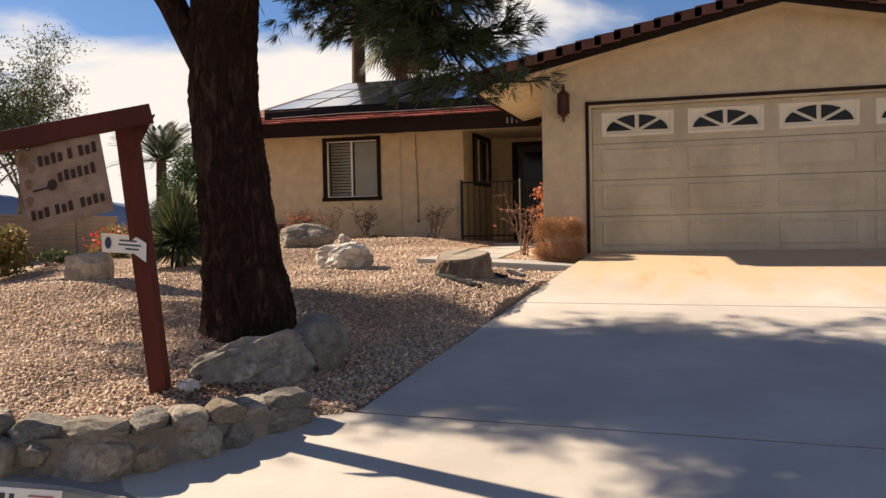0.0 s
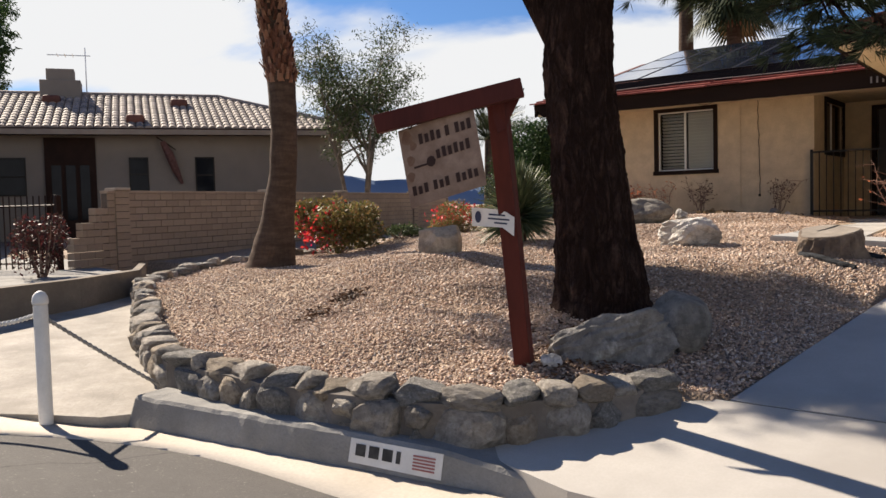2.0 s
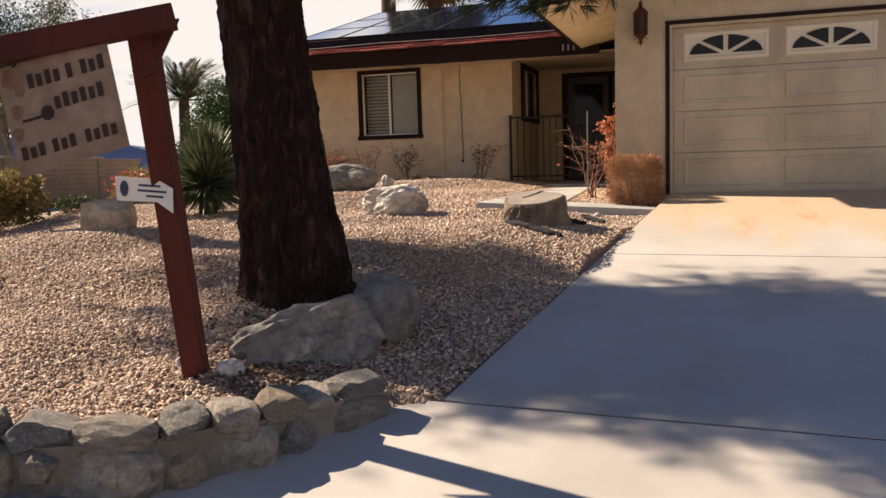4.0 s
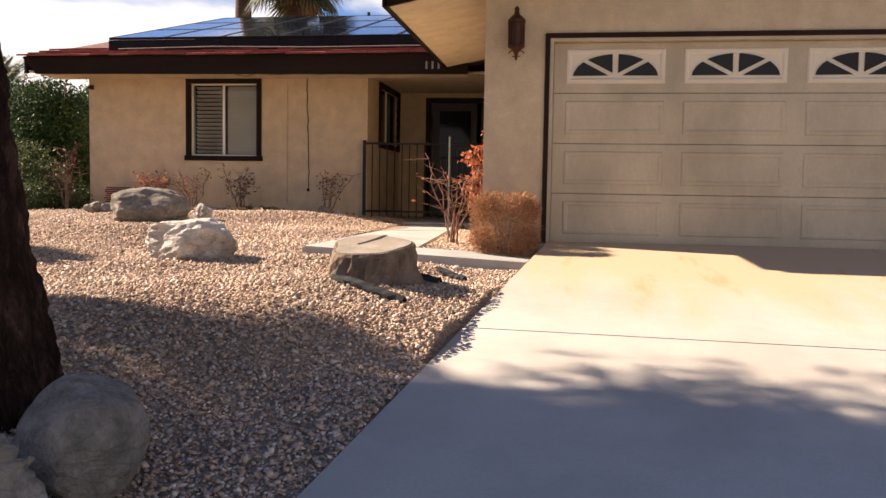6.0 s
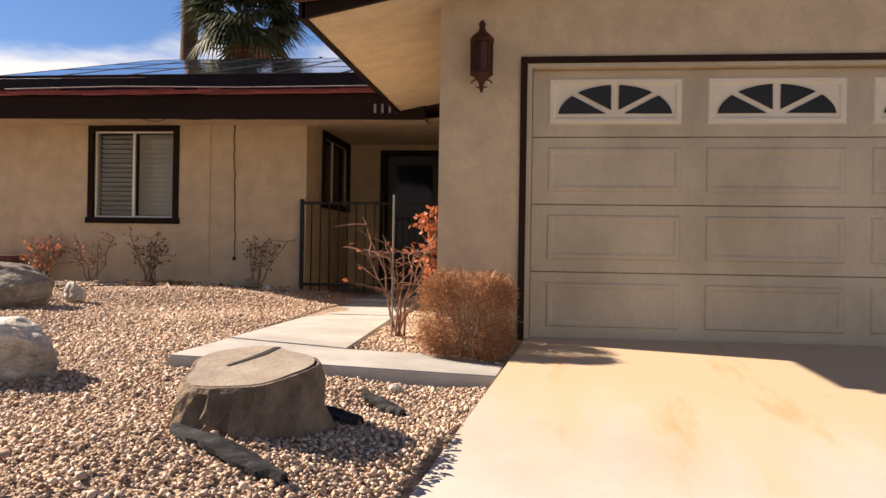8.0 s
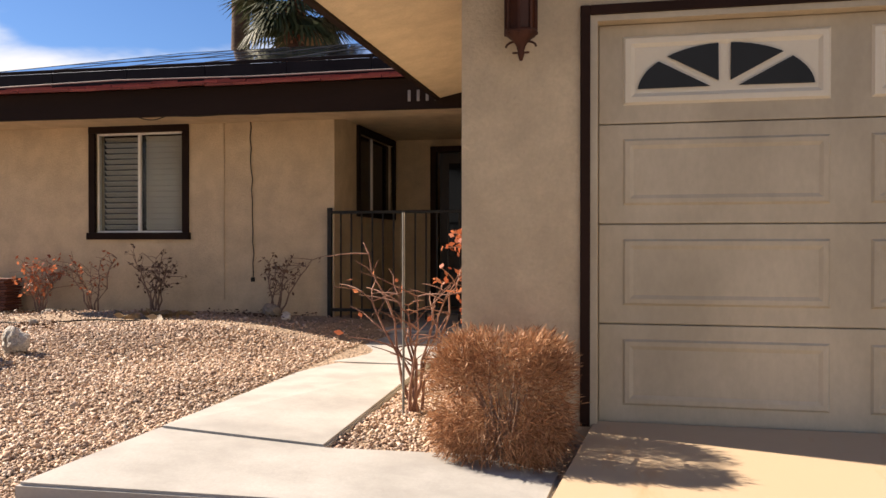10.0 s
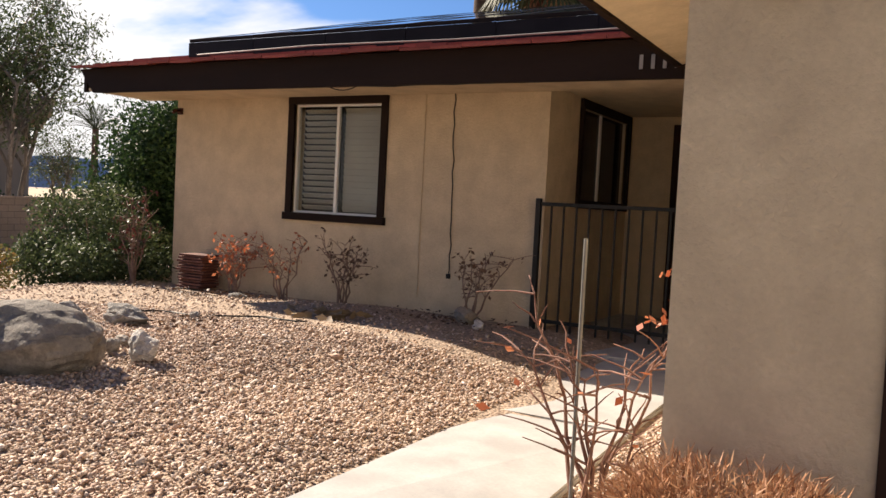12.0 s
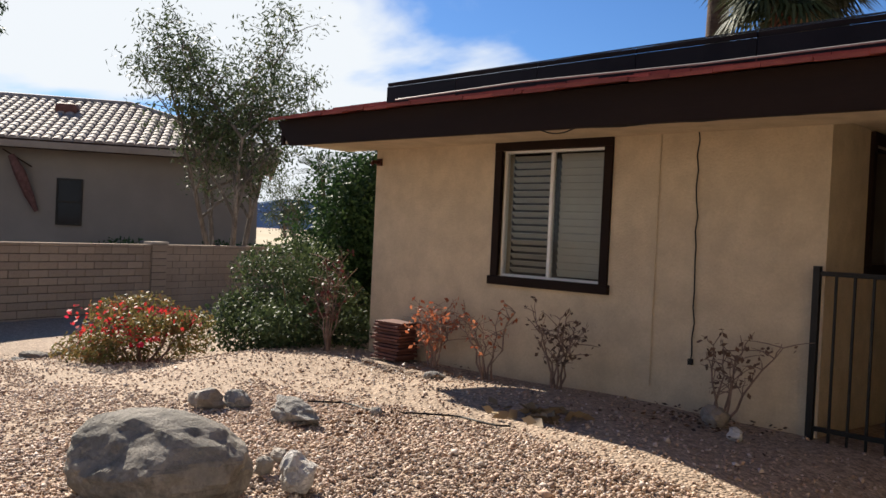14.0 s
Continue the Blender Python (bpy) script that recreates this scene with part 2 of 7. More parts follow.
def drive_concrete(name, stained):
    m, n, l, b = nodes_of(name)
    f1, _ = noise_of(n, l, 0.9, 6, 0.6)
    f2, h2 = noise_of(n, l, 60, 5, 0.6)
    c = mix_colors(n, l, f1, (0.37, 0.345, 0.315), (0.49, 0.465, 0.43))
    s = n.new("ShaderNodeMath")
    s.operation = "MULTIPLY"
    s.inputs[1].default_value = 0.3
    l.new(f2, s.inputs[0])
    c = mix_colors(n, l, s.outputs[0], c, (0.36, 0.335, 0.29))
    if stained:
        # rust-coloured run-off that spreads from the garage threshold down the slab
        pos = n.new("ShaderNodeTexCoord")
        sp = n.new("ShaderNodeSeparateXYZ")
        l.new(pos.outputs["Object"], sp.inputs[0])
        reach = n.new("ShaderNodeMapRange")
        reach.inputs["From Min"].default_value, reach.inputs["From Max"].default_value = 7.6, 11.6
        reach.inputs["To Min"].default_value, reach.inputs["To Max"].default_value = -0.45, 0.42
        l.new(sp.outputs["Y"], reach.inputs["Value"])
        _, raw = noise_of(n, l, 1.1, 5, 0.6, (1.5, 0.35, 1))
        add = n.new("ShaderNodeMath")
        add.operation = "ADD"
        l.new(reach.outputs[0], add.inputs[0])
        l.new(raw, add.inputs[1])
        f = n.new("ShaderNodeMapRange")
        f.interpolation_type = "SMOOTHSTEP"
        f.inputs["From Min"].default_value, f.inputs["From Max"].default_value = 0.42, 0.85
        f.inputs["To Max"].default_value = 0.95
        l.new(add.outputs[0], f.inputs["Value"])
        c = mix_colors(n, l, f.outputs[0], c, (0.47, 0.355, 0.235))
        _, raw2 = noise_of(n, l, 1.6, 5, 0.65, (1.9, 0.5, 1))
        add2 = n.new("ShaderNodeMath")
        add2.operation = "MULTIPLY"
        l.new(f.outputs[0], add2.inputs[0])
        r2 = n.new("ShaderNodeMapRange")
        r2.inputs["From Min"].default_value, r2.inputs["From Max"].default_value = 0.56, 0.72
        r2.inputs["To Max"].default_value = 0.8
        l.new(raw2, r2.inputs["Value"])
        l.new(r2.outputs[0], add2.inputs[1])
        c = mix_colors(n, l, add2.outputs[0], c, (0.46, 0.25, 0.11))
    l.new(c, b.inputs["Base Color"])
    b.inputs["Roughness"].default_value = 0.85
    bump_of(n, l, b, h2, 0.25, 0.004)
    return m


def cracked_asphalt():
    m, n, l, b = nodes_of("asphalt")
    f1, _ = noise_of(n, l, 0.55, 6, 0.65, lo=0.3, hi=0.7)
    f2, h2 = noise_of(n, l, 110, 4, 0.7, lo=0.3, hi=0.75)
    c = mix_colors(n, l, f1, (0.045, 0.040, 0.037), (0.092, 0.082, 0.074))
    patch, _ = noise_of(n, l, 3.2, 7, 0.7, (1, 1.6, 1), 0.45, 0.72)
    c = mix_colors(n, l, patch, c, (0.062, 0.055, 0.050))
    pebble, _ = noise_of(n, l, 38, 3, 0.6, lo=0.62, hi=0.72)
    c = mix_colors(n, l, pebble, c, (0.19, 0.17, 0.15))
    grit = n.new("ShaderNodeMath")
    grit.operation = "MULTIPLY"
    grit.inputs[1].default_value = 0.5
    l.new(f2, grit.inputs[0])
    c = mix_colors(n, l, grit.outputs[0], c, (0.125, 0.115, 0.105))
    # hairline cracks along the edges of large warped cells
    co = n.new("ShaderNodeTexCoord")
    warp = n.new("ShaderNodeTexNoise")
    warp.inputs["Scale"].default_value, warp.inputs["Detail"].default_value = 1.6, 6
    l.new(co.outputs["Object"], warp.inputs["Vector"])
    mv = n.new("ShaderNodeMix")
    mv.data_type, mv.blend_type = "RGBA", "ADD"
    mv.inputs["Factor"].default_value = 0.5
    l.new(co.outputs["Object"], mv.inputs[6])
    l.new(warp.outputs["Color"], mv.inputs[7])
    v = n.new("ShaderNodeTexVoronoi")
    v.feature, v.inputs["Scale"].default_value = "DISTANCE_TO_EDGE", 0.22
    l.new(mv.outputs[2], v.inputs["Vector"])
    cr = n.new("ShaderNodeMapRange")
    cr.inputs["From Max"].default_value, cr.inputs["To Min"].default_value, cr.inputs["To Max"].default_value = 0.0028, 0.8, 0.0
    l.new(v.outputs["Distance"], cr.inputs["Value"])
    c = mix_colors(n, l, cr.outputs[0], c, (0.02, 0.018, 0.016))
    l.new(c, b.inputs["Base Color"])
    b.inputs["Roughness"].default_value = 0.9
    bump_of(n, l, b, h2, 0.8, 0.006)
    return m


def glassy(name, tint, rough=0.03):
    m, n, l, b = nodes_of(name)
    f, _ = noise_of(n, l, 2.0, 3)
    l.new(mix_colors(n, l, f, tint, tuple(k * 1.4 for k in tint)), b.inputs["Base Color"])
    b.inputs["Roughness"].default_value = rough
    b.inputs["Specular IOR Level"].default_value = 0.12
    return m


def clear_pane(name):
    m, n, l, b = nodes_of(name)
    b.inputs["Base Color"].default_value = (0.9, 0.95, 0.95, 1)
    b.inputs["Transmission Weight"].default_value = 1.0
    b.inputs["Roughness"].default_value, b.inputs["IOR"].default_value = 0.0, 1.2
    return m


def solar_glass():
    m, n, l, b = nodes_of("solar glass")
    c = n.new("ShaderNodeTexCoord")
    br = n.new("ShaderNodeTexBrick")
    br.offset = 0.0
    br.inputs["Scale"].default_value = 1.0
    br.inputs["Mortar Size"].default_value, br.inputs["Brick Width"].default_value, br.inputs["Row Height"].default_value = 0.003, 0.158, 0.158
    for key, v in (("Color1", (0.008, 0.013, 0.04)), ("Color2", (0.011, 0.018, 0.05)), ("Mortar", (0.035, 0.045, 0.07))):
        br.inputs[key].default_value = (*v, 1)
    l.new(c.outputs["Object"], br.inputs["Vector"])
    f, _ = noise_of(n, l, 1.2, 4)
    dust = n.new("ShaderNodeMath")
    dust.operation = "MULTIPLY"
    dust.inputs[1].default_value = 0.12
    l.new(f, dust.inputs[0])
    l.new(mix_colors(n, l, dust.outputs[0], br.outputs["Color"], (0.3, 0.29, 0.28)), b.inputs["Base Color"])
    b.inputs["Roughness"].default_value = 0.12
    b.inputs["Coat Weight"].default_value, b.inputs["Coat Roughness"].default_value, b.inputs["Coat IOR"].default_value = 1.0, 0.05, 1.9
    return m


STUCCO = surface("cream stucco", (0.51, 0.415, 0.288), (0.635, 0.518, 0.357), 4.5, 45, 0.9, 0.9, 0.009, speck=0.26)
STUCCO2 = surface("grey brown stucco", (0.21, 0.185, 0.16), (0.25, 0.22, 0.19), 0.6, 50, 0.9, 0.4, 0.006, speck=0.2)
BROWN = surface("dark brown paint", (0.014, 0.008, 0.006), (0.024, 0.014, 0.010), 2.0, 50, 0.7, 0.3, 0.003, stretch=(0.2, 1, 1), shine=0.12)
TRIM = surface("brown trim paint", (0.018, 0.008, 0.005), (0.032, 0.014, 0.009), 2.0, 60, 0.65, 0.3, 0.003, shine=0.15)
POSTRED = surface("reddish stained wood", (0.062, 0.015, 0.012), (0.118, 0.027, 0.020), 2.5, 30, 0.65, 0.5, 0.006, stretch=(1, 1, 0.15), shine=0.2)
GARAGE = surface("cream door paint", (0.40, 0.345, 0.255), (0.54, 0.47, 0.355), 2.2, 40, 0.55, 0.2, 0.002, stretch=(0.8, 1, 0.45), speck=0.22)
GARAGE2 = surface("pale cream plastic", (0.66, 0.60, 0.48), (0.70, 0.64, 0.52), 2, 60, 0.45, 0.1, 0.002, speck=0.08)
TILE = surface("red clay roof tile", (0.22, 0.05, 0.038), (0.32, 0.085, 0.06), 3, 40, 0.7, 0.4, 0.005, vary=0.22, island=0.2)
TILE2 = surface("brown grey barrel tile", (0.22, 0.18, 0.155), (0.36, 0.30, 0.26), 2, 30, 0.75, 0.4, 0.005, island=0.28)
TILE3 = surface("dark brown roof tile", (0.10, 0.04, 0.03), (0.17, 0.07, 0.05), 3, 40, 0.7, 0.4, 0.005, vary=0.25)
IRON = surface("black iron", (0.012, 0.011, 0.010), (0.022, 0.02, 0.018), 4, 60, 0.5, 0.3, 0.002, metal=0.3)
RUSTIRON = surface("rusty dark iron", (0.05, 0.02, 0.013), (0.10, 0.035, 0.02), 8, 60, 0.6, 0.4, 0.002, metal=0.4)
WHITE = surface("white weathered paint", (0.66, 0.65, 0.62), (0.78, 0.77, 0.74), 3, 45, 0.6, 0.3, 0.003, speck=0.15)
WHITEVINYL = surface("white vinyl", (0.72, 0.71, 0.68), (0.78, 0.77, 0.74), 2, 50, 0.35, 0.05, 0.001, speck=0.05)
SHUTTER = surface("pale shutter louvre", (0.36, 0.32, 0.27), (0.42, 0.38, 0.32), 2, 40, 0.5, 0.1, 0.002, speck=0.1)
# near-black colour that stands in for the shade inside rooms and openings
ROOMSHADE = surface("painted room shade", (0.02, 0.017, 0.014), (0.03, 0.026, 0.022), 2, 20, 0.9, 0.1)
PANE = clear_pane("window pane")
DARKGLASS = glassy("dark garage glass", (0.012, 0.013, 0.016), 0.05)
SCREEN = surface("security screen mesh", (0.025, 0.02, 0.017), (0.04, 0.033, 0.028), 3, 200, 0.4, 0.3, 0.001)
SOLAR = solar_glass()
SOLARFRAME = surface("black anodised frame", (0.008, 0.008, 0.01), (0.014, 0.014, 0.016), 3, 60, 0.6, 0.1, 0.001, shine=0.15)
ALU = surface("aluminium", (0.55, 0.55, 0.56), (0.65, 0.65, 0.66), 4, 60, 0.35, 0.1, 0.001, metal=1.0)
CONC = drive_concrete("driveway concrete", False)
CONCSTAIN = drive_concrete("stained driveway concrete", True)
WALKCON = surface("pale walkway concrete", (0.33, 0.325, 0.312), (0.46, 0.452, 0.438), 2.2, 60, 0.85, 0.3, 0.004, speck=0.25)
KERB = surface("kerb concrete", (0.20, 0.195, 0.185), (0.32, 0.31, 0.29), 2.2, 50, 0.9, 0.7, 0.010, vary=0.04)
GUTTER = surface("pale gutter concrete", (0.46, 0.41, 0.34), (0.60, 0.54, 0.46), 0.9, 40, 0.9, 0.5, 0.006)
APRON = surface("sandy apron concrete", (0.29, 0.262, 0.225), (0.49, 0.447, 0.392), 1.6, 30, 0.9, 0.7, 0.010, speck=0.45)
ASPHALT = cracked_asphalt()
TAR = surface("black joint tar", (0.02, 0.018, 0.016), (0.03, 0.027, 0.024), 4, 50, 0.8, 0.3)
SOIL = ground_soil()
DIRT = surface("sandy soil", (0.36, 0.265, 0.18), (0.45, 0.34, 0.24), 1.5, 30, 0.95, 0.6, 0.01)
GRAVEL = gravel_stone()
ROCK = rock_like("weathered grey rock", (0.235, 0.22, 0.20), (0.40, 0.38, 0.35), (0.135, 0.126, 0.115), (0.09, 0.082, 0.074), 0.6, 3.6, pale=(0.52, 0.50, 0.46))
ROCKDARK = rock_like("dark crusted rock", (0.22, 0.205, 0.18), (0.38, 0.345, 0.30), (0.125, 0.114, 0.10), (0.09, 0.08, 0.07), 0.65, 3.4)
ROCKTAN = rock_like("tan field stone", (0.30, 0.265, 0.225), (0.50, 0.455, 0.395), (0.18, 0.16, 0.14), (0.20, 0.175, 0.15), 0.35, 2.0, vary=0.30)
ROCKWHITE = rock_like("white quartz rock", (0.46, 0.43, 0.39), (0.74, 0.71, 0.67), (0.26, 0.235, 0.21), (0.12, 0.105, 0.095), 0.22, 3.2)
BARK = bark_like("pine bark", (0.058, 0.033, 0.025), (0.135, 0.082, 0.061), 9.0, 0.05, 0.3)
PALMBARK = ringed_bark("palm bark", (0.072, 0.050, 0.038), (0.150, 0.108, 0.084))
PALEBARK = bark_like("pale smooth bark", (0.20, 0.17, 0.14), (0.36, 0.32, 0.27), 6.0, 0.01)
TWIG = surface("dry grey twig", (0.16, 0.105, 0.08), (0.30, 0.21, 0.165), 9, 40, 0.9, 0.3)
REDTWIG = surface("reddish rose cane", (0.15, 0.072, 0.055), (0.27, 0.15, 0.11), 9, 40, 0.8, 0.3)
STUMPTOP = surface("grey cut wood", (0.24, 0.205, 0.17), (0.36, 0.315, 0.265), 4, 34, 0.9, 0.6, 0.01)
BLOCK = surface("tan slump block", (0.30, 0.225, 0.16), (0.38, 0.29, 0.21), 1.2, 30, 0.95, 0.6, 0.01, vary=0.10)
# darker copy of BLOCK: shade on the retaining wall's face is in this colour
RETSHADE = surface("grey retaining wall with painted shade", (0.15, 0.125, 0.10), (0.25, 0.205, 0.16), 1.6, 30, 0.95, 0.6, 0.01)
MORTAR = surface("grey brown mortar", (0.10, 0.078, 0.062), (0.15, 0.12, 0.095), 3, 40, 0.95, 0.4)
NEEDLE = leafy("pine needles", [(0.022, 0.036, 0.017), (0.042, 0.062, 0.026), (0.065, 0.085, 0.038), (0.10, 0.115, 0.055)], 0.15)
LEAFDARK = leafy("glossy dark leaves", [(0.018, 0.04, 0.015), (0.035, 0.07, 0.022), (0.06, 0.11, 0.035)], 0.2, 0.6)
LEAFGREEN = leafy("olive leaves", [(0.03, 0.05, 0.02), (0.06, 0.085, 0.032), (0.11, 0.14, 0.06), (0.045, 0.065, 0.028)], 0.25, 0.6)
LEAFGREY = leafy("grey green leaves", [(0.035, 0.048, 0.026), (0.065, 0.08, 0.042), (0.12, 0.135, 0.08)], 0.25)
BOUGLEAF = leafy("yellow green leaves", [(0.11, 0.11, 0.03), (0.18, 0.16, 0.05), (0.30, 0.17, 0.07), (0.09, 0.11, 0.04), (0.25, 0.18, 0.07)], 0.3)
BOUGFLOWER = leafy("red bracts", [(0.50, 0.03, 0.03), (0.62, 0.06, 0.05), (0.55, 0.02, 0.07)], 0.35)
DRYRED = leafy("rusty dry leaves", [(0.28, 0.075, 0.035), (0.42, 0.13, 0.06), (0.50, 0.20, 0.10)], 0.3)
DRYTAN = leafy("dry tan twiglets", [(0.22, 0.10, 0.05), (0.38, 0.19, 0.10), (0.50, 0.29, 0.16), (0.15, 0.07, 0.035)], 0.2)
NANDINA = leafy("dark red leaves", [(0.055, 0.02, 0.02), (0.14, 0.03, 0.03), (0.05, 0.05, 0.038), (0.09, 0.025, 0.024), (0.04, 0.045, 0.035)], 0.2)
AGAVE = leafy("blue green blades", [(0.065, 0.09, 0.045), (0.11, 0.135, 0.07), (0.17, 0.185, 0.095)], 0.12, 0.5)
PALMLEAF = leafy("palm fronds", [(0.018, 0.03, 0.014), (0.036, 0.052, 0.022), (0.07, 0.082, 0.04)], 0.1, 0.6)
DRYFROND = leafy("dry palm fronds", [(0.22, 0.15, 0.08), (0.34, 0.25, 0.14)], 0.2)
LEAFASH = leafy("ash leaves", [(0.032, 0.052, 0.022), (0.065, 0.092, 0.036), (0.12, 0.145, 0.065)], 0.22)
BOOT = leafy("reddish palm boots", [(0.10, 0.045, 0.03), (0.19, 0.09, 0.06), (0.30, 0.18, 0.12)], 0.05, 0.8)
WALLMORTAR = surface("grey wall mortar", (0.13, 0.112, 0.095), (0.24, 0.21, 0.18), 4, 30, 0.95, 0.8, 0.01)
SLATEBARK = surface("weathered dark bark", (0.022, 0.022, 0.024), (0.065, 0.068, 0.073), 6, 40, 0.95, 0.8, 0.01, stretch=(1, 3, 1), shine=0.05)
SIGNWOOD = surface("aged parchment sign face", (0.22, 0.14, 0.10), (0.40, 0.285, 0.215), 6.0, 18, 0.7, 0.3, 0.002, speck=0.45)
SIGNDARK = surface("dark sign lettering", (0.035, 0.015, 0.012), (0.05, 0.024, 0.018), 4, 40, 0.6, 0.1)
NUMBLACK = surface("worn black paint", (0.03, 0.03, 0.03), (0.07, 0.068, 0.065), 10, 50, 0.7, 0.1)
FLAGRED = surface("faded red paint", (0.30, 0.10, 0.09), (0.42, 0.17, 0.15), 10, 50, 0.7, 0.1)
NAVY = surface("navy print", (0.03, 0.035, 0.08), (0.05, 0.06, 0.11), 6, 50, 0.5, 0.1)
# haze of the distance is mixed into the hills' own blue
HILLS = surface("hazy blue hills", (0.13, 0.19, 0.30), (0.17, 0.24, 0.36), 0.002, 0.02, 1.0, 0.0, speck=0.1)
FIELD = surface("dry pale field", (0.36, 0.30, 0.20), (0.46, 0.39, 0.27), 0.02, 0.5, 1.0, 0.1)
ROPE = surface("white rope", (0.55, 0.54, 0.51), (0.68, 0.67, 0.63), 10, 80, 0.8, 0.4, 0.003)
CLOTH = surface("faded flag cloth", (0.09, 0.04, 0.035), (0.17, 0.09, 0.08), 8, 40, 0.9, 0.2)
NUMGREY = surface("dull metal numerals", (0.26, 0.24, 0.22), (0.36, 0.34, 0.31), 8, 50, 0.5, 0.1)
ROCKPALE = rock_like("pale tan rock", (0.34, 0.275, 0.205), (0.52, 0.44, 0.345), (0.20, 0.165, 0.13), (0.16, 0.13, 0.10), 0.3, 3.0, vary=0.2)


# ---- building tools ----
class Mesher:
    """Gathers verts and faces, then becomes one mesh object."""

    def __init__(self):
        self.v, self.f = [], []

    def add(self, verts, faces):
        o = len(self.v)
        self.v += [tuple(p) for p in verts]
        self.f += [tuple(i + o for i in q) for q in faces]

    def box(self, lo, hi, bevel=0.0, turn=None):
        x0, y0, z0 = lo
        x1, y1, z1 = hi
        bm = bmesh.new()
        bmesh.ops.create_cube(bm, size=1.0)
        for p in bm.verts:
            p.co = Vector(((x0 + x1) / 2 + p.co.x * (x1 - x0), (y0 + y1) / 2 + p.co.y * (y1 - y0), (z0 + z1) / 2 + p.co.z * (z1 - z0)))
        if bevel:
            bmesh.ops.bevel(bm, geom=bm.edges[:], offset=bevel, segments=2, affect="EDGES", profile=0.6)
        if turn is not None:
            bm.transform(turn)
        self.bm(bm)

    def bm(self, bm):
        bm.verts.index_update()
        self.add([p.co[:] for p in bm.verts], [[p.index for p in q.verts] for q in bm.faces])
        bm.free()

    def prism(self, outline, a, b):
        """outline: points in 3D, extruded by the vector b - a."""
        d = Vector(b) - Vector(a)
        n = len(outline)
        pts = [Vector(p) for p in outline]
        self.add(pts + [p + d for p in pts], [tuple(range(n))[::-1], tuple(range(n, 2 * n))] + [(i, (i + 1) % n, n + (i + 1) % n, n + i) for i in range(n)])

    def tube(self, pts, radii, sides=6):
        pts = [Vector(p) for p in pts]
        if isinstance(radii, (int, float)):
            radii = [radii] * len(pts)
        rings, ref = [], Vector((0.13, 0.31, 0.94))
        for i, p in enumerate(pts):
            d = (pts[min(i + 1, len(pts) - 1)] - pts[max(i - 1, 0)]).normalized()
            u = d.cross(ref if abs(d.dot(ref)) < 0.95 else Vector((1, 0, 0))).normalized()
            w = d.cross(u)
            rings += [p + (u * math.cos(2 * math.pi * k / sides) + w * math.sin(2 * math.pi * k / sides)) * radii[i] for k in range(sides)]
        faces = []
        for i in range(len(pts) - 1):
            for k in range(sides):
                a, b = i * sides + k, i * sides + (k + 1) % sides
                faces.append((a, b, b + sides, a + sides))
        faces.append(tuple(range(sides))[::-1])
        faces.append(tuple(range((len(pts) - 1) * sides, len(pts) * sides)))
        self.add(rings, faces)

    def lathe(self, centre, profile, sides=20):
        c = Vector(centre)
        rings = []
        for r, z in profile:
            rings += [c + Vector((r * math.cos(2 * math.pi * k / sides), r * math.sin(2 * math.pi * k / sides), z)) for k in range(sides)]
        faces = []
        for i in range(len(profile) - 1):
            for k in range(sides):
                a, b = i * sides + k, i * sides + (k + 1) % sides
                faces.append((a, b, b + sides, a + sides))
        faces.append(tuple(range(sides))[::-1])
        faces.append(tuple(range((len(profile) - 1) * sides, len(profile) * sides)))
        self.add(rings, faces)

    def leaves(self, centres, sizes, aspect=0.45, rng=None, droop=0.0, along=None, lift=0.0):
        """Small pointed four-cornered leaves, one loose part each."""
        n = len(centres)
        c = np.asarray(centres, float)
        d = rng.normal(size=(n, 3)) if along is None else np.asarray(along, float) + rng.normal(size=(n, 3)) * 0.45
        d[:, 2] += lift - droop
        d /= np.linalg.norm(d, axis=1)[:, None] + 1e-9
        u = np.cross(d, rng.normal(size=(n, 3)))
        u /= np.linalg.norm(u, axis=1)[:, None] + 1e-9
        s = np.asarray(sizes, float)[:, None]
        q = np.stack([c, c + d * s * 0.5 + u * s * aspect * 0.5, c + d * s, c + d * s * 0.5 - u * s * aspect * 0.5], 1).reshape(-1, 3)
        o = len(self.v)
        self.v += list(map(tuple, q))
        self.f += [(o + 4 * i, o + 4 * i + 1, o + 4 * i + 2, o + 4 * i + 3) for i in range(n)]

    def mesh(self, name, material, smooth=False):
        me = bpy.data.meshes.new(name)
        me.from_pydata(self.v, [], self.f)
        me.validate()
        me.materials.append(material)
        bm = bmesh.new()
        bm.from_mesh(me)
        if len(bm.faces) < 60000:
            bmesh.ops.recalc_face_normals(bm, faces=bm.faces[:])
        bm.to_mesh(me)
        bm.free()
        if smooth:
            me.shade_smooth()
        return me


def thing(name, at, label, category, group="", kind=""):
    ob = new(name)
    ob.location = at
    ob.empty_display_size = 0.1
    return tagged(ob, label, category, group, kind)


def world_of(ob):
    m = Matrix.Translation(ob.location)
    return world_of(ob.parent) @ ob.matrix_parent_inverse @ m if ob.parent else m


def part(name, mesh, material, parent, label="", smooth=False, at=None):
    """A mesh under a thing or a part. Points are given in the world; at: the origin that the piece gets."""
    me = mesh.mesh(name, material, smooth) if isinstance(mesh, Mesher) else mesh
    ob = new(name, me)
    ob.parent = parent
    ob.matrix_parent_inverse = world_of(parent).inverted()
    if at is not None:
        ob.location = at
    return tagged(ob, label)


def solo(name, mesh, material, label, category="", kind="", group="", smooth=False):
    return tagged(new(name, mesh.mesh(name, material, smooth)), label, category, group, kind)


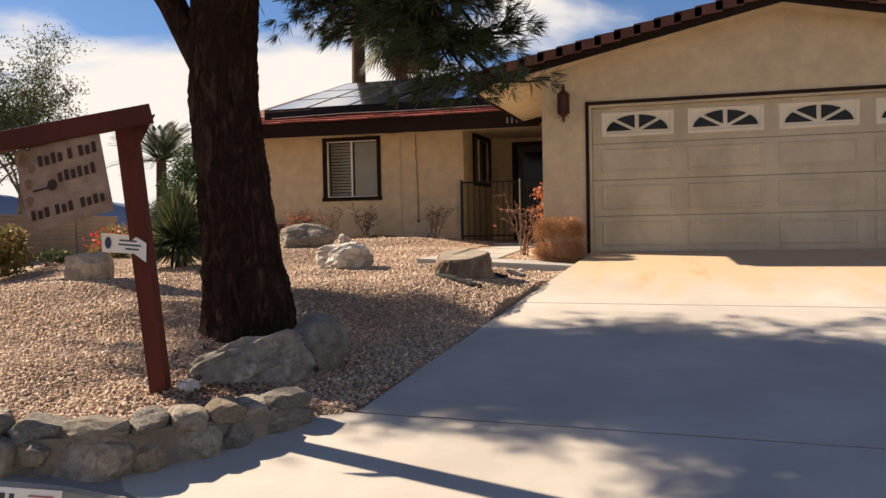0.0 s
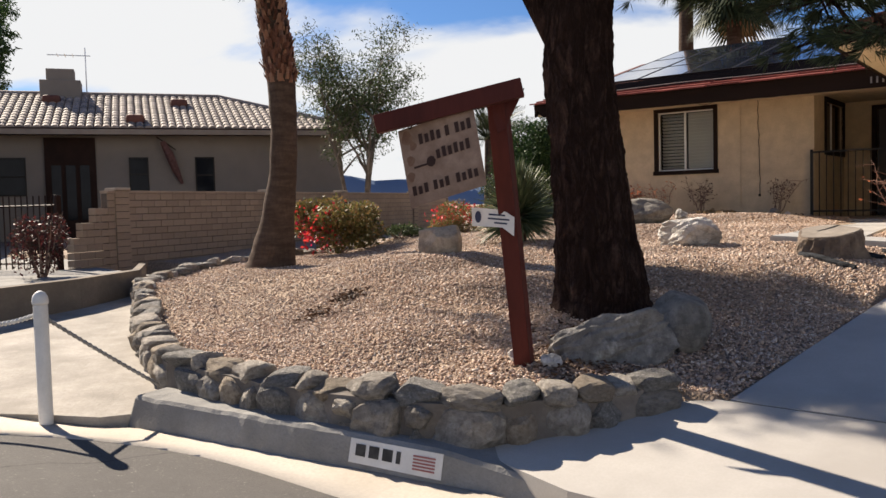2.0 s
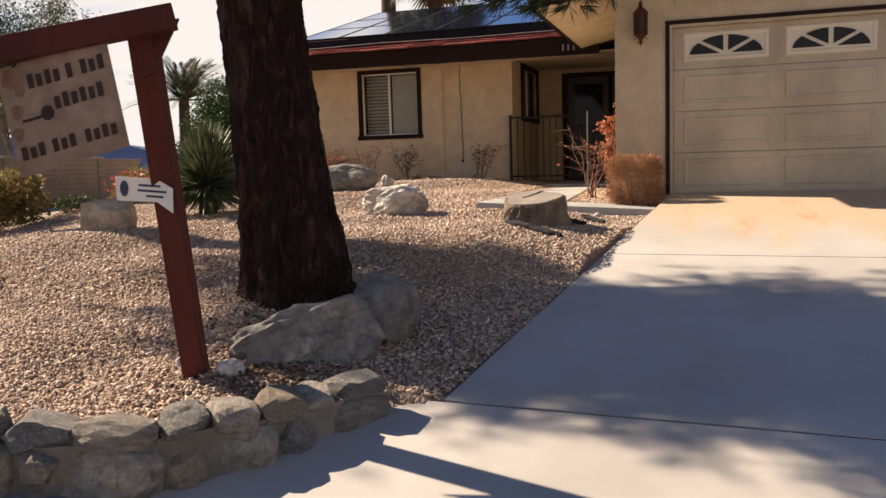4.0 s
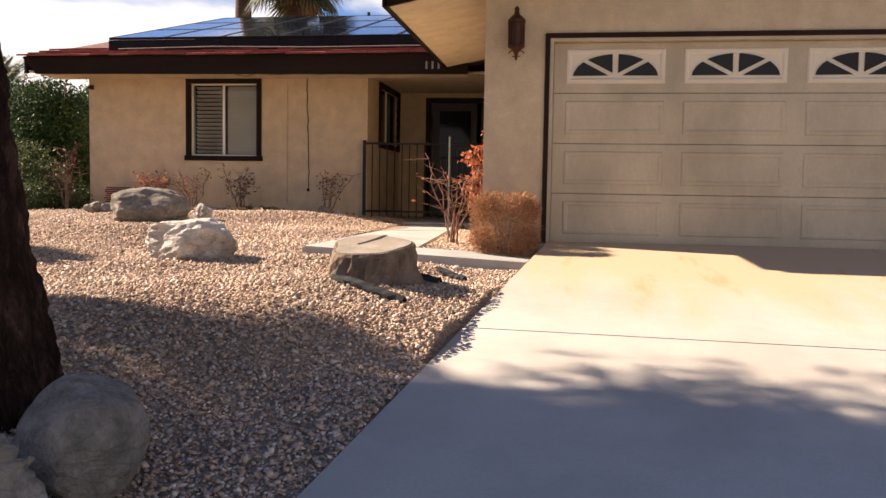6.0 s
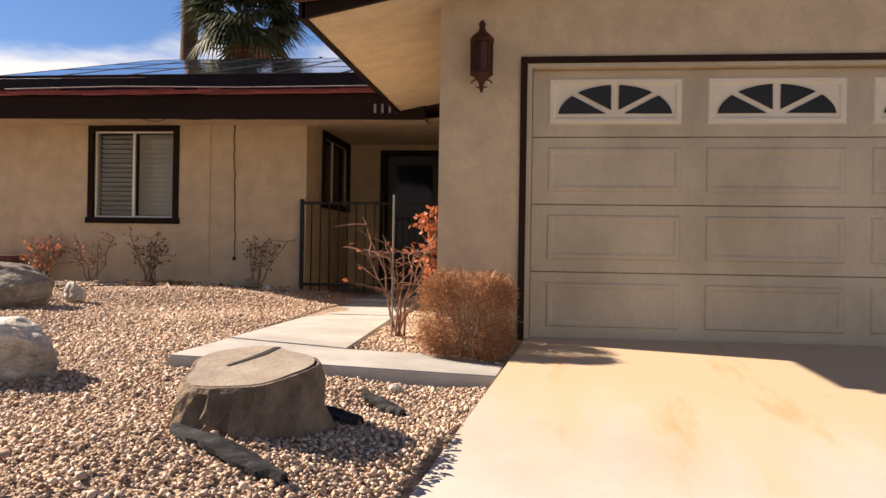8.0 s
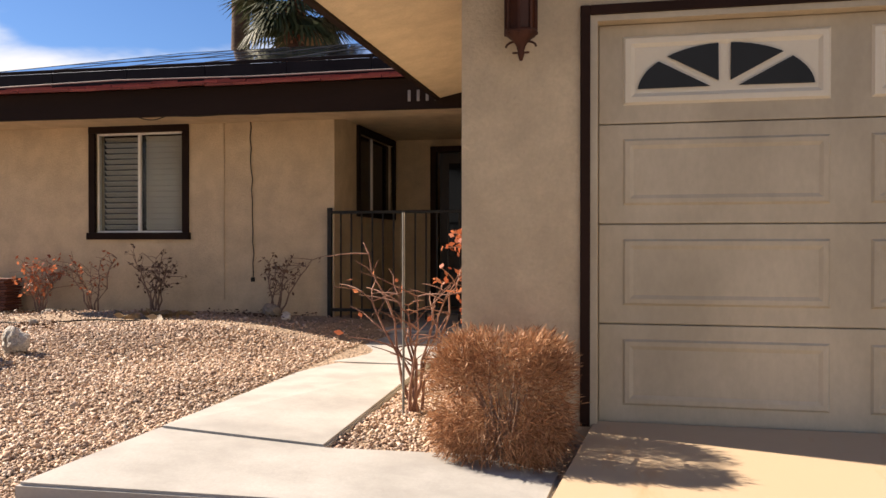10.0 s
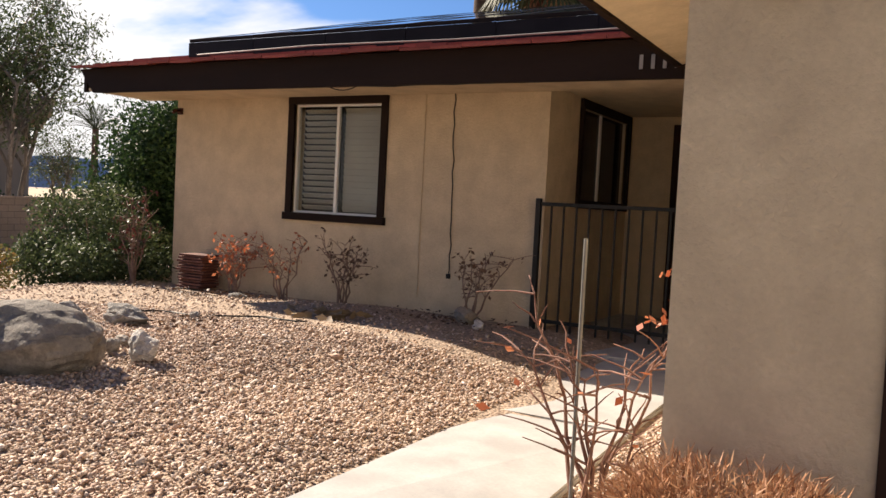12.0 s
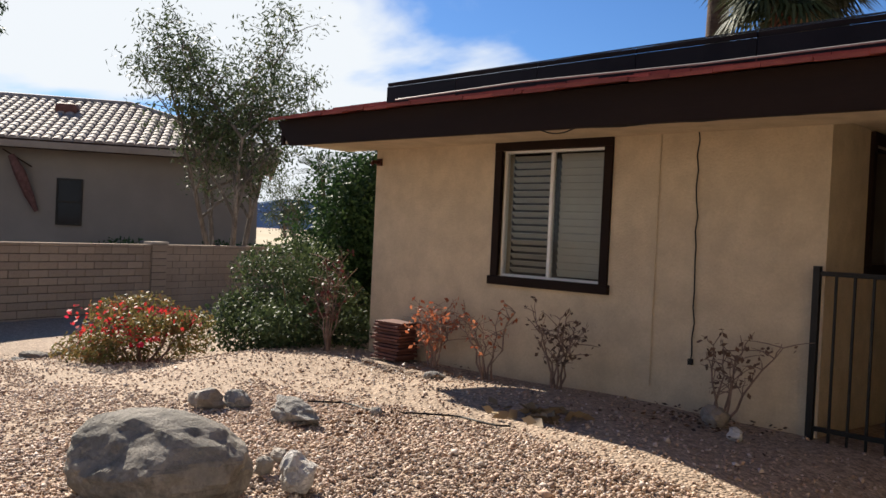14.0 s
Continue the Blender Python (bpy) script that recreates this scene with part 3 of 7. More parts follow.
# ---- lie of the land ----
KNOWN = np.array([
    (-2.35, 5.8, 0.50), (-3.6, 5.4, 0.71), (-2.85, 5.25, 0.56), (-3.5, 4.8, 0.56), (-4.2, 4.7, 0.56), (-5.0, 4.65, 0.56), (-6.3, 4.7, 0.58), (-5, 6, 0.80), (-7.0, 5.2, 0.62), (-2.9, 6.0, 0.64),
    (-9.0, 6.2, 0.68), (-12, 8.3, 0.76), (-7.0, 8.8, 1.22), (-5.5, 8.0, 1.08), (-3.9, 7.0, 0.93), (-2.4, 7.2, 0.68), (-2.2, 6.6, 0.61), (-1.95, 8.0, 0.77), (-1.7, 9.3, 0.93), (-2.1, 9.3, 1.09), (-3.8, 9.2, 1.21), (-2.6, 9.6, 1.20), (-2.0, 10.1, 1.14), (-4.2, 10.4, 1.26),
    (-1.5, 10.5, 1.08), (-1.5, 11.3, 1.15), (-2.5, 10.8, 1.24), (-3.3, 10.8, 1.30), (-1.7, 12.4, 1.26), (-3.4, 13.3, 1.36), (-4, 13.3, 1.42), (-3.6, 12, 1.34), (-6.3, 14.1, 1.53), (-6.3, 14.8, 1.555), (-6.6, 15.9, 1.58), (-5.2, 15.5, 1.57), (-4.5, 16.8, 1.47),
    (-7.6, 17.3, 1.46), (-9.4, 17.3, 1.45), (-9, 16, 1.5), (-11.3, 9.6, 0.90), (-6.6, 10.8, 1.29), (-5.8, 12.8, 1.46), (-12.2, 16, 1.15), (-13.1, 12.2, 0.92), (-16, 12, 0.75), (-18, 20, 0.9), (-11.5, 19, 1.35),
    (-2.3, 12.9, 1.30), (-3.0, 16.5, 1.32), (-3.0, 19.5, 1.34), (1.5, 13.5, 1.0), (5.0, 13.5, 1.1), (6, 9, 0.8), (6, 6, 0.5), (-25, 12, 0.8), (-30, 20, 0.9), (-2.8, 9.55, 1.26), (-2.35, 9.5, 1.20), (-11.2, 14.4, 1.24), (-14.2, 14.6, 0.78), (-14.8, 17.2, 0.85), (-14.4, 12.6, 0.76)])


def land(x, y):
    """Height of the garden bed."""
    x, y = np.asarray(x, float), np.asarray(y, float)
    d2 = (x[..., None] - KNOWN[:, 0]) ** 2 + (y[..., None] - KNOWN[:, 1]) ** 2
    w = 1.0 / (d2 + 0.22) ** 1.9
    z = (w * KNOWN[:, 2]).sum(-1) / w.sum(-1)
    return z


def drive_z(y):
    return np.where(np.asarray(y) > 5.2, 0.42 + (np.asarray(y) - 5.2) * 0.1245, 0.13 + (np.asarray(y) - 3.45) * 0.166)


def gutter_y(x):
    """The line where the asphalt meets the gutter: it bends towards the viewer in the west, round the end of the street."""
    x = np.asarray(x, float)
    return 3.62 - 0.15 * np.clip(-4.6 - x, 0, 7) ** 2


def street_z(x, y):
    x, y = np.asarray(x, float), np.asarray(y, float)
    g = 0.10 + 0.042 * np.clip(-3.6 - x, 0, 6)
    return g + np.clip(gutter_y(x) - y, 0, 5) * 0.018


def drive_left(y):
    """x of the driveway's west edge."""
    y = np.asarray(y, float)
    return np.where(y > 5.4, -2.25 + (y - 5.4) * 0.141, np.where(y > 4.2, -2.25 - (5.4 - y) * 0.12, -2.4))


def bed_west(y):
    """x of the garden bed's west edge."""
    return np.interp(y, [4.2, 5.1, 6.0, 7.5, 9.0, 11.0, 14.0, 22.0], [-6.45, -8.0, -9.5, -12.0, -13.0, -14.2, -16.6, -19.0])


def bed_front(x):
    """y of the garden bed's street edge."""
    return np.interp(-np.asarray(x, float), [2.45, 2.6, 2.95, 3.5, 4.1, 5.2, 6.6, 8.0, 9.5, 12, 13, 14.2], [5.60, 5.42, 4.99, 4.53, 4.40, 4.32, 4.46, 5.19, 6.12, 7.65, 9.1, 11.0])


def sheet(xs, ys, height, material, name, keep=None):
    X, Y = np.meshgrid(xs, ys)
    Z = height(X, Y)
    nx, ny = len(xs), len(ys)
    me = bpy.data.meshes.new(name)
    idx = np.arange(nx * ny).reshape(ny, nx)
    q = np.stack([idx[:-1, :-1], idx[:-1, 1:], idx[1:, 1:], idx[1:, :-1]], -1).reshape(-1, 4)
    if keep is not None:
        cx = (X[:-1, :-1] + X[1:, 1:]).ravel() / 2
        cy = (Y[:-1, :-1] + Y[1:, 1:]).ravel() / 2
        q = q[keep(cx, cy)]
    me.from_pydata(np.stack([X, Y, Z], -1).reshape(-1, 3).tolist(), [], q.tolist())
    me.materials.append(material)
    me.shade_smooth()
    return new(name, me)


def ground_height(x, y):
    bed = (y > bed_front(x)) & (x < drive_left(y) + 0.06) & (y < 60) & (x > -60)
    under = np.minimum(street_z(x, y), 0.1) - 0.12
    drive = (x >= drive_left(y) + 0.06) & (y > 3.4) & (y < 14) & (x < 6)
    far = np.clip((np.hypot(x + 5, y - 10) - 35) / 60, 0, 1)
    z = np.where(bed | (y > 14), land(x, y) - 0.035, under)
    z = np.where(drive, drive_z(y) - 0.14, z)
    rim = bed & (x > drive_left(y) - 0.1) & (y > 5.3) & (y < 11.2)
    z = np.where(rim, np.minimum(z, drive_z(y) - 0.02), z)
    return z * (1 - far) + 0.7 * far


gx = np.concatenate([[-3000, -900, -300, -120, -60], np.arange(-40, -16, 1.0), np.arange(-16, -3.0, 0.16), np.arange(-3, -1.0, 0.05), np.arange(-1, 10, 0.5), [14, 30, 80, 300, 1000, 3000]])
gy = np.concatenate([[-3000, -900, -300, -80, -30, -15], np.arange(-8, 4.0, 0.6), np.arange(4.0, 18.2, 0.16), np.arange(18.2, 40, 1.0), [50, 80, 150, 400, 1200, 4000]])
tagged(sheet(gx, gy, ground_height, SOIL, "ground"), "tan gravelly desert soil that rises towards the house", "ground", kind="structure")

# asphalt street with its pale gutter
rx = np.concatenate([[-60, -40, -25], np.arange(-18, 6, 0.5), [10, 20, 60]])
sx = np.linspace(0, 1, 14)
RX, RT = np.meshgrid(rx, sx)
gyx = gutter_y(rx)
RY = -14 + (np.maximum(gyx, -13.5) + 14) * RT
road = bpy.data.meshes.new("road")
ii = np.arange(RX.size).reshape(RX.shape)
road.from_pydata(np.stack([RX, RY, street_z(RX, RY)], -1).reshape(-1, 3).tolist(), [], np.stack([ii[:-1, :-1], ii[:-1, 1:], ii[1:, 1:], ii[1:, :-1]], -1).reshape(-1, 4).tolist())
road.materials.append(ASPHALT)
road.shade_smooth()
tagged(new("road", road), "worn dark grey asphalt street", "road", kind="structure")


def gutter_drop(x):
    """How far the flow line dips at the kerb's foot."""
    return 0.065 * min(1, max(0, (-4.0 - x) / 2.0)) * min(1, max(0, (x + 7.0) / 0.6))


def gutter_strip():
    m = Mesher()
    xs = np.arange(-15, 8.1, 0.3)
    rows = []
    for x in xs:
        gyv = float(gutter_y(x))
        dip = gutter_drop(x)
        prof = [(-0.02, -0.05), (0.0, 0.012), (0.22, -0.012 - 0.4 * dip), (0.50, 0.02 - dip), (0.50, -0.14)]
        s = -(float(gutter_y(x + 0.1)) - gyv) / 0.1
        nrm = Vector((s, 1, 0)).normalized()
        base = Vector((x, gyv, float(street_z(x, gyv))))
        rows.append([base + nrm * a + Vector((0, 0, b)) for a, b in prof])
    k = len(prof)
    m.add([p for r in rows for p in r], [(i * k + j, (i + 1) * k + j, (i + 1) * k + j + 1, i * k + j + 1) for i in range(len(rows) - 1) for j in range(k - 1)])
    return m


solo("gutter", gutter_strip(), GUTTER, "pale dusty concrete gutter along the street", "gutter", "structure", smooth=True)


def kerb_line(x):
    return 4.13 + 0.11 * (x + 3.5) if x > -6.6 else 3.8


def kerb_rise(x):
    return 0.17 + 0.05 * min(1, max(0, (x + 6.2) / 2.2))


def kerb_piece():
    m = Mesher()
    xs = [-6.36, -6.3] + [-6.18 + 0.09 * k for k in range(30)] + [-3.55, -3.4, -3.1, -2.8, -2.5, -2.3]
    chip = random.Random(6)
    rows = []
    for i, x in enumerate(xs):
        f = kerb_line(x)
        g = float(street_z(x, f)) + 0.0
        h = kerb_rise(x) if x <= -3.5 else max(0.012, 0.22 * (1 - (x + 3.5) / 1.2) ** 0.8 if x < -2.3 else 0.012)
        if i == 0:
            h = 0.12
        e = 0.05 if i == 0 else (0.015 if i == 1 else 0.0)
        d = gutter_drop(x)
        w1, w2 = (chip.uniform(-0.006, 0.010), chip.uniform(-0.009, 0.006)) if 1 < i < 30 and not -4.2 < x < -3.4 else (0, 0)
        rows.append([Vector((x, f - 0.045 + e, g - 0.16)), Vector((x, f - 0.02 - d * 0.24 + e, g + 0.01 - d)), Vector((x, f + 0.025 + e + w1, g + h - 0.025 + w2)), Vector((x, f + 0.05 + e + w1, g + h + w2)), Vector((x, f + 0.34, g + h + 0.012)), Vector((x, f + 0.36, g - 0.1))])
    k = 6
    faces = [(i * k + j, (i + 1) * k + j, (i + 1) * k + (j + 1) % k, i * k + (j + 1) % k) for i in range(len(rows) - 1) for j in range(k)]
    faces += [tuple(range(k)), tuple(range((len(rows) - 1) * k, len(rows) * k))]
    m.add([p for r in rows for p in r], faces)
    return m


kerb = thing("kerb", (-4.5, 4.1, 0.1), "grey concrete kerb that ramps down to the driveway", "kerb", kind="structure")
part("kerb_stone", kerb_piece(), KERB, kerb)


def on_kerb(u, v, lift=0.004):
    """A point on the kerb's face: u along x, v 0 at the foot to 1 at the top."""
    f = kerb_line(u)
    g = float(street_z(u, f))
    a, b = Vector((u, f - 0.02, g + 0.01)), Vector((u, f + 0.025, g + kerb_rise(u) - 0.025))
    return a.lerp(b, v) + Vector((0, -lift, lift * 0.3))


def kerb_patch(u0, u1, v0, v1, lift, slant=0.0):
    m = Mesher()
    q = [on_kerb(u0, v0, lift), on_kerb(u1, v0, lift), on_kerb(u1 + slant, v1, lift), on_kerb(u0 + slant, v1, lift)]
    m.prism(q, (0, 0, 0), (0, 0.004, -0.001))
    return m


part("painted_panel", kerb_patch(-4.17, -3.47, 0.16, 0.99, 0.006), WHITE, kerb, "white painted panel")
for i in range(4):
    part("black_bar", kerb_patch(-4.12 + i * 0.105, -4.12 + i * 0.105 + (0.075 if i < 3 else 0.03), 0.42, 0.82, 0.0105), NUMBLACK, kerb, "worn black stencilled bar")
for i in range(5):
    part("flag_stripe", kerb_patch(-3.68, -3.52, 0.34 + i * 0.105, 0.395 + i * 0.105, 0.0105), FLAGRED, kerb, "faded red stripe")


# driveway slabs, with open joints between
def slab(x_left, x_right, y0, y1, height, material, name, parent, thick=0.16, bevel=0.012, skew=-0.085, left=None):
    m = Mesher()
    n = 14
    xs = np.linspace(0, 1, n)
    ts = np.linspace(0, 1, n)
    P = []
    for t in ts:
        row = []
        for s in xs:
            yb0, yb1 = y0, y1
            y = yb0 + (yb1 - yb0) * t
            xl = float(left(y)) if left else x_left
            x = xl + (x_right - xl) * s
            yy = y + (skew if not isinstance(skew, tuple) else skew[0] * (1 - t) + skew[1] * t) * (x - xl)
            row.append(Vector((x, yy, float(height(y)))))
        P.append(row)
    v = [p for r in P for p in r]
    f = [(j * n + i, j * n + i + 1, (j + 1) * n + i + 1, (j + 1) * n + i) for j in range(n - 1) for i in range(n - 1)]
    edge = [(0, i) for i in range(n)] + [(j, n - 1) for j in range(1, n)] + [(n - 1, i) for i in range(n - 2, -1, -1)] + [(j, 0) for j in range(n - 2, 0, -1)]
    o = len(v)
    v += [P[j][i] - Vector((0, 0, thick)) for j, i in edge]
    k = len(edge)
    f += [(edge[a][0] * n + edge[a][1], o + a, o + (a + 1) % k, edge[(a + 1) % k][0] * n + edge[(a + 1) % k][1]) for a in range(k)]
    m.add(v, f)
    return part(name, m, material, parent)


driveway = thing("driveway", (1, 8, 0.7), "pale concrete driveway with rust-coloured stains near the garage", "driveway", kind="structure")
slab(-2.3, 5.2, 9.222, 12.6, drive_z, CONCSTAIN, "slab", driveway, left=drive_left, skew=(-0.085, 0.0))
slab(-2.3, 5.2, 5.665, 9.205, drive_z, CONCSTAIN, "slab", driveway, left=drive_left, skew=-0.085)
slab(-2.3, 5.2, 4.12, 5.645, drive_z, CONC, "slab", driveway, left=lambda y: float(np.interp(y, [4.12, 4.3, 4.45, 4.6, 4.9, 5.3, 5.5, 5.645], [-2.6, -3.2, -3.5, -3.3, -2.98, -2.70, -2.55, -2.3])), skew=-0.085)
slab(-2.42, 5.2, 3.75, 4.11, lambda y: drive_z(y) - 0.012, CONC, "slab", driveway, skew=(-0.01, -0.085), thick=0.2, left=lambda y: -2.42)
m = Mesher()
m.prism([(-2.24, 5.665, 0.472), (4.5, 5.09, 0.472), (4.5, 5.075, 0.46), (-2.24, 5.645, 0.46)], (0, 0, 0), (0, 0, -0.1))
part("joint", m, TAR, driveway, "dark tar joint")

walkway = thing("walkway", (-2.8, 12, 1.3), "pale concrete walkway that bends to the porch", "walkway", kind="structure")


def flat_slab(pts, z, thick, bevel=0.012):
    bm = bmesh.new()
    bottom = [bm.verts.new((x, y, z - thick)) for x, y in pts]
    face = bm.faces.new(bottom)
    r = bmesh.ops.extrude_face_region(bm, geom=[face])
    for e in r["geom"]:
        if isinstance(e, bmesh.types.BMVert):
            e.co.z = z
    bmesh.ops.bevel(bm, geom=[e for e in bm.edges if all(p.co.z > z - 1e-4 for p in e.verts)], offset=bevel, segments=2, affect="EDGES")
    m = Mesher()
    m.bm(bm)
    return m


strip = flat_slab([(-3.44, 10.95), (-1.40, 11.42), (-1.36, 12.36), (-2.54, 12.0), (-3.44, 11.98)], 1.335, 0.16)
strip.v = [(x, y, z - 0.068 * max(0, x + 3.4)) for x, y, z in strip.v]
part("slab", strip, WALKCON, walkway)
strip = flat_slab([(-3.44, 12.0), (-2.54, 12.02), (-2.60, 14.4), (-3.46, 14.4)], 1.338, 0.2)
strip.v = [(x, y, z - (0.068 * max(0, x + 3.4) if y < 12.5 else 0)) for x, y, z in strip.v]
part("slab", strip, WALKCON, walkway)
part("slab", flat_slab([(-3.46, 14.42), (-2.60, 14.42), (-2.66, 16.7), (-3.48, 16.7)], 1.342, 0.2), WALKCON, walkway)
part("slab", flat_slab([(-4.40, 16.72), (-1.97, 16.72), (-1.97, 19.95), (-4.40, 19.95)], 1.36, 0.2), WALKCON, walkway)
# neighbour's apron beside the garden bed
m = Mesher()
ap = [(-6.2, 4.0), (-6.45, 4.38), (-7.9, 5.2), (-9.4, 6.1), (-12.0, 7.6), (-13.2, 8.7), (-13.5, 8.2), (-11.9, 6.2), (-11.5, 3.0), (-11.6, 0.0), (-11.8, -2.2)]
ap = [(x, y, float(street_z(x, y)) + 0.03 + 0.045 * max(0, y - 3.9)) for x, y in ap]
for x in (-10.6, -10.2, -9.8, -9.4, -9.0, -8.6, -8.2, -7.8, -7.4, -7.0, -6.6, -6.25):
    gyv = float(gutter_y(x))
    nv = Vector((-(float(gutter_y(x + 0.1)) - gyv) / 0.1, 1, 0)).normalized() * 0.49
    ap.append((x + nv.x, gyv + nv.y, float(street_z(x, gyv)) + 0.024))
m.add(ap + [(x, y, -0.1) for x, y, z in ap], [tuple(range(len(ap)))] + [(i, (i + 1) % len(ap), len(ap) + (i + 1) % len(ap), len(ap) + i) for i in range(len(ap))])
solo("apron", m, APRON, "dusty pale concrete apron of the next drive", "pavement", "structure")


# ---- the house ----
house = thing("house", (-4, 18, 1.3), "cream stucco single-storey house with dark brown fascia and red tiles", "house")


def wall_xz(x0, x1, z0, z1, y0, y1, holes=()):
    """A wall along x with rectangular holes (x0, x1, z0, z1)."""
    m = Mesher()
    xs = sorted({x0, x1, *[h[0] for h in holes], *[h[1] for h in holes]})
    zs = sorted({z0, z1, *[h[2] for h in holes], *[h[3] for h in holes]})
    for a, b in zip(xs, xs[1:]):
        for c, d in zip(zs, zs[1:]):
            if any(h[0] <= a and b <= h[1] and h[2] <= c and d <= h[3] for h in holes):
                continue
            m.box((a, y0, c), (b, y1, d))
    bm = bmesh.new()
    vs = [bm.verts.new(p) for p in m.v]
    for f in m.f:
        bm.faces.new([vs[i] for i in f])
    bmesh.ops.remove_doubles(bm, verts=bm.verts[:], dist=1e-4)
    seen = {}
    for f in bm.faces:
        seen.setdefault(tuple(round(k, 3) for k in f.calc_center_median()), []).append(f)
    bmesh.ops.delete(bm, geom=[f for fs in seen.values() if len(fs) > 1 for f in fs], context="FACES")
    m = Mesher()
    m.bm(bm)
    return m


FW, GW = 17.38, 12.56                       # fronts of the wing and of the garage
part("wall", wall_xz(-9.48, -4.42, 1.2, 4.2, FW, FW + 0.2, [(-7.57, -6.37, 2.42, 3.66)]), STUCCO, house)
m = Mesher()
m.box((-9.48, FW + 0.2, 1.2), (-9.28, 27, 4.2))
part("wall", m, STUCCO, house)
# west side of the porch, with its window
side = wall_xz(FW + 0.2, 20.0, 1.2, 4.2, 0, 0.2, [(18.28, 19.86, 2.72, 3.70)])
side.v = [(-4.62 + 0.2 * (y / 0.2), x, z) for x, y, z in side.v]
part("wall", side, STUCCO, house)
part("wall", wall_xz(-4.62, -1.75, 1.2, 4.2, 19.98, 20.2, [(-3.78, -2.10, 1.36, 3.62)]), STUCCO, house)
m = Mesher()
m.box((-1.95, GW + 0.24, 1.1), (-1.71, 19.98, 4.05))
part("wall", m, STUCCO, house)
# garage front with its gable
DX0, DX1, DZ = -1.22, 3.66, 3.455
m = Mesher()
m.prism([(-1.95, GW, 1.1), (DX0, GW, 1.1), (DX0, GW, DZ), (DX1, GW, DZ), (DX1, GW, 1.1), (4.67, GW, 1.1), (4.67, GW, 4.02), (1.36, GW, 4.72), (-1.95, GW, 4.02)], (0, 0, 0), (0, 0.24, 0))
part("wall", m, STUCCO, house)
m = Mesher()
m.box((4.43, GW + 0.24, 1.1), (4.67, 27, 4.02))
part("wall", m, STUCCO, house)
m = Mesher()
m.box((-9.28, 26.8, 1.2), (4.43, 27, 4.2))
part("wall", m, STUCCO, house)
# inner walls whose near-black colour carries the darkness of the rooms
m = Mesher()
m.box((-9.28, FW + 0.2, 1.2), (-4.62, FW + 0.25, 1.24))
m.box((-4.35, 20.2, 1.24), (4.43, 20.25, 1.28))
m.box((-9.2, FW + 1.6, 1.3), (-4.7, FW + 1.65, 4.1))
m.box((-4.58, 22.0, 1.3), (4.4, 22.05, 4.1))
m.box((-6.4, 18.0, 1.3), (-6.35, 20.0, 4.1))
part("inner_wall", m, ROOMSHADE, house)
# porch ceiling and wing soffit
m = Mesher()
m.box((-10.0, 16.47, 3.74), (-2.7, FW, 3.77))
m.box((-4.42, FW, 3.80), (-1.95, 19.98, 3.84))
part("soffit", m, STUCCO, house)

# wing roof: gable with its ridge along x
SL = 0.27
RY0, RZ0, RY1 = 16.36, 3.99, 22.4


def roof_z(y):
    return RZ0 + (y - RY0) * SL


m = Mesher()
m.prism([(-10.1, RY0 + 0.12, roof_z(RY0 + 0.12) - 0.02), (-10.1, RY1, roof_z(RY1) - 0.02), (-10.1, 28.4, RZ0 - 0.02), (-10.1, 28.4, RZ0 - 0.12), (-10.1, RY1, roof_z(RY1) - 0.12), (-10.1, RY0 + 0.12, roof_z(RY0 + 0.12) - 0.12)], (0, 0, 0), (8.4, 0, 0))
part("roof", m, TILE3, house)
m = Mesher()
m.add([(-10.08, 16.40, 3.985), (-9.84, 16.40, 3.705), (-2.62, 16.40, 3.665), (-2.62, 16.40, 3.985), (-10.08, 16.46, 3.985), (-9.84, 16.46, 3.705), (-2.62, 16.46, 3.665), (-2.62, 16.46, 3.985)], [(0, 1, 2, 3), (7, 6, 5, 4), (0, 4, 5, 1), (1, 5, 6, 2), (2, 6, 7, 3), (3, 7, 4, 0)])
part("fascia", m, BROWN, house, "dark brown painted fascia board")
m = Mesher()
m.prism([(-10.08, 16.46, 3.97), (-10.08, RY1, roof_z(RY1) - 0.03), (-10.08, 28.3, 3.97), (-10.08, 28.3, 3.70), (-10.08, RY1, roof_z(RY1) - 0.28), (-10.08, 16.46, 3.72)], (0, 0, 0), (0.05, 0, 0))
part("bargeboard", m, BROWN, house)
m = Mesher()
m.prism([(-9.48, FW, 3.9), (-9.48, RY1, roof_z(RY1) - 0.14), (-9.48, 27, 3.9)], (0, 0, 0), (0.2, 0, 0))
part("gable_wall", m, STUCCO, house)


def tile_row(x0, x1, y, z, width, depth, slope, rng):
    """A course of flat clay tiles, each a little askew."""
    out = []
    x = x0
    while x < x1 - 0.02:
        w = min(width, x1 - x)
        m = Mesher()
        j = rng.uniform(-0.012, 0.012)
        t = 0.028
        lift = rng.uniform(0, 0.012)
        a, b = y + j, y + j + depth
        za, zb = z + 0.03 + lift, z + slope * depth
        m.add([(x + 0.004, a, za - t), (x + w - 0.004, a, za - t), (x + w - 0.004, a, za), (x + 0.004, a, za), (x + 0.004, b, zb - t), (x + w - 0.004, b, zb - t), (x + w - 0.004, b, zb), (x + 0.004, b, zb)],
              [(0, 1, 2, 3), (7, 6, 5, 4), (0, 4, 5, 1), (1, 5, 6, 2), (2, 6, 7, 3), (3, 7, 4, 0)])
        out.append(m)
        x += width
    return out


rng = np.random.default_rng(5)
for c in range(4):
    for m in tile_row(-10.12, -2.75 + c * 0.03, 16.30 + c * 0.30, roof_z(16.30 + c * 0.30), 0.33, 0.36, SL, rng):
        part("roof_tile", m, TILE, house)

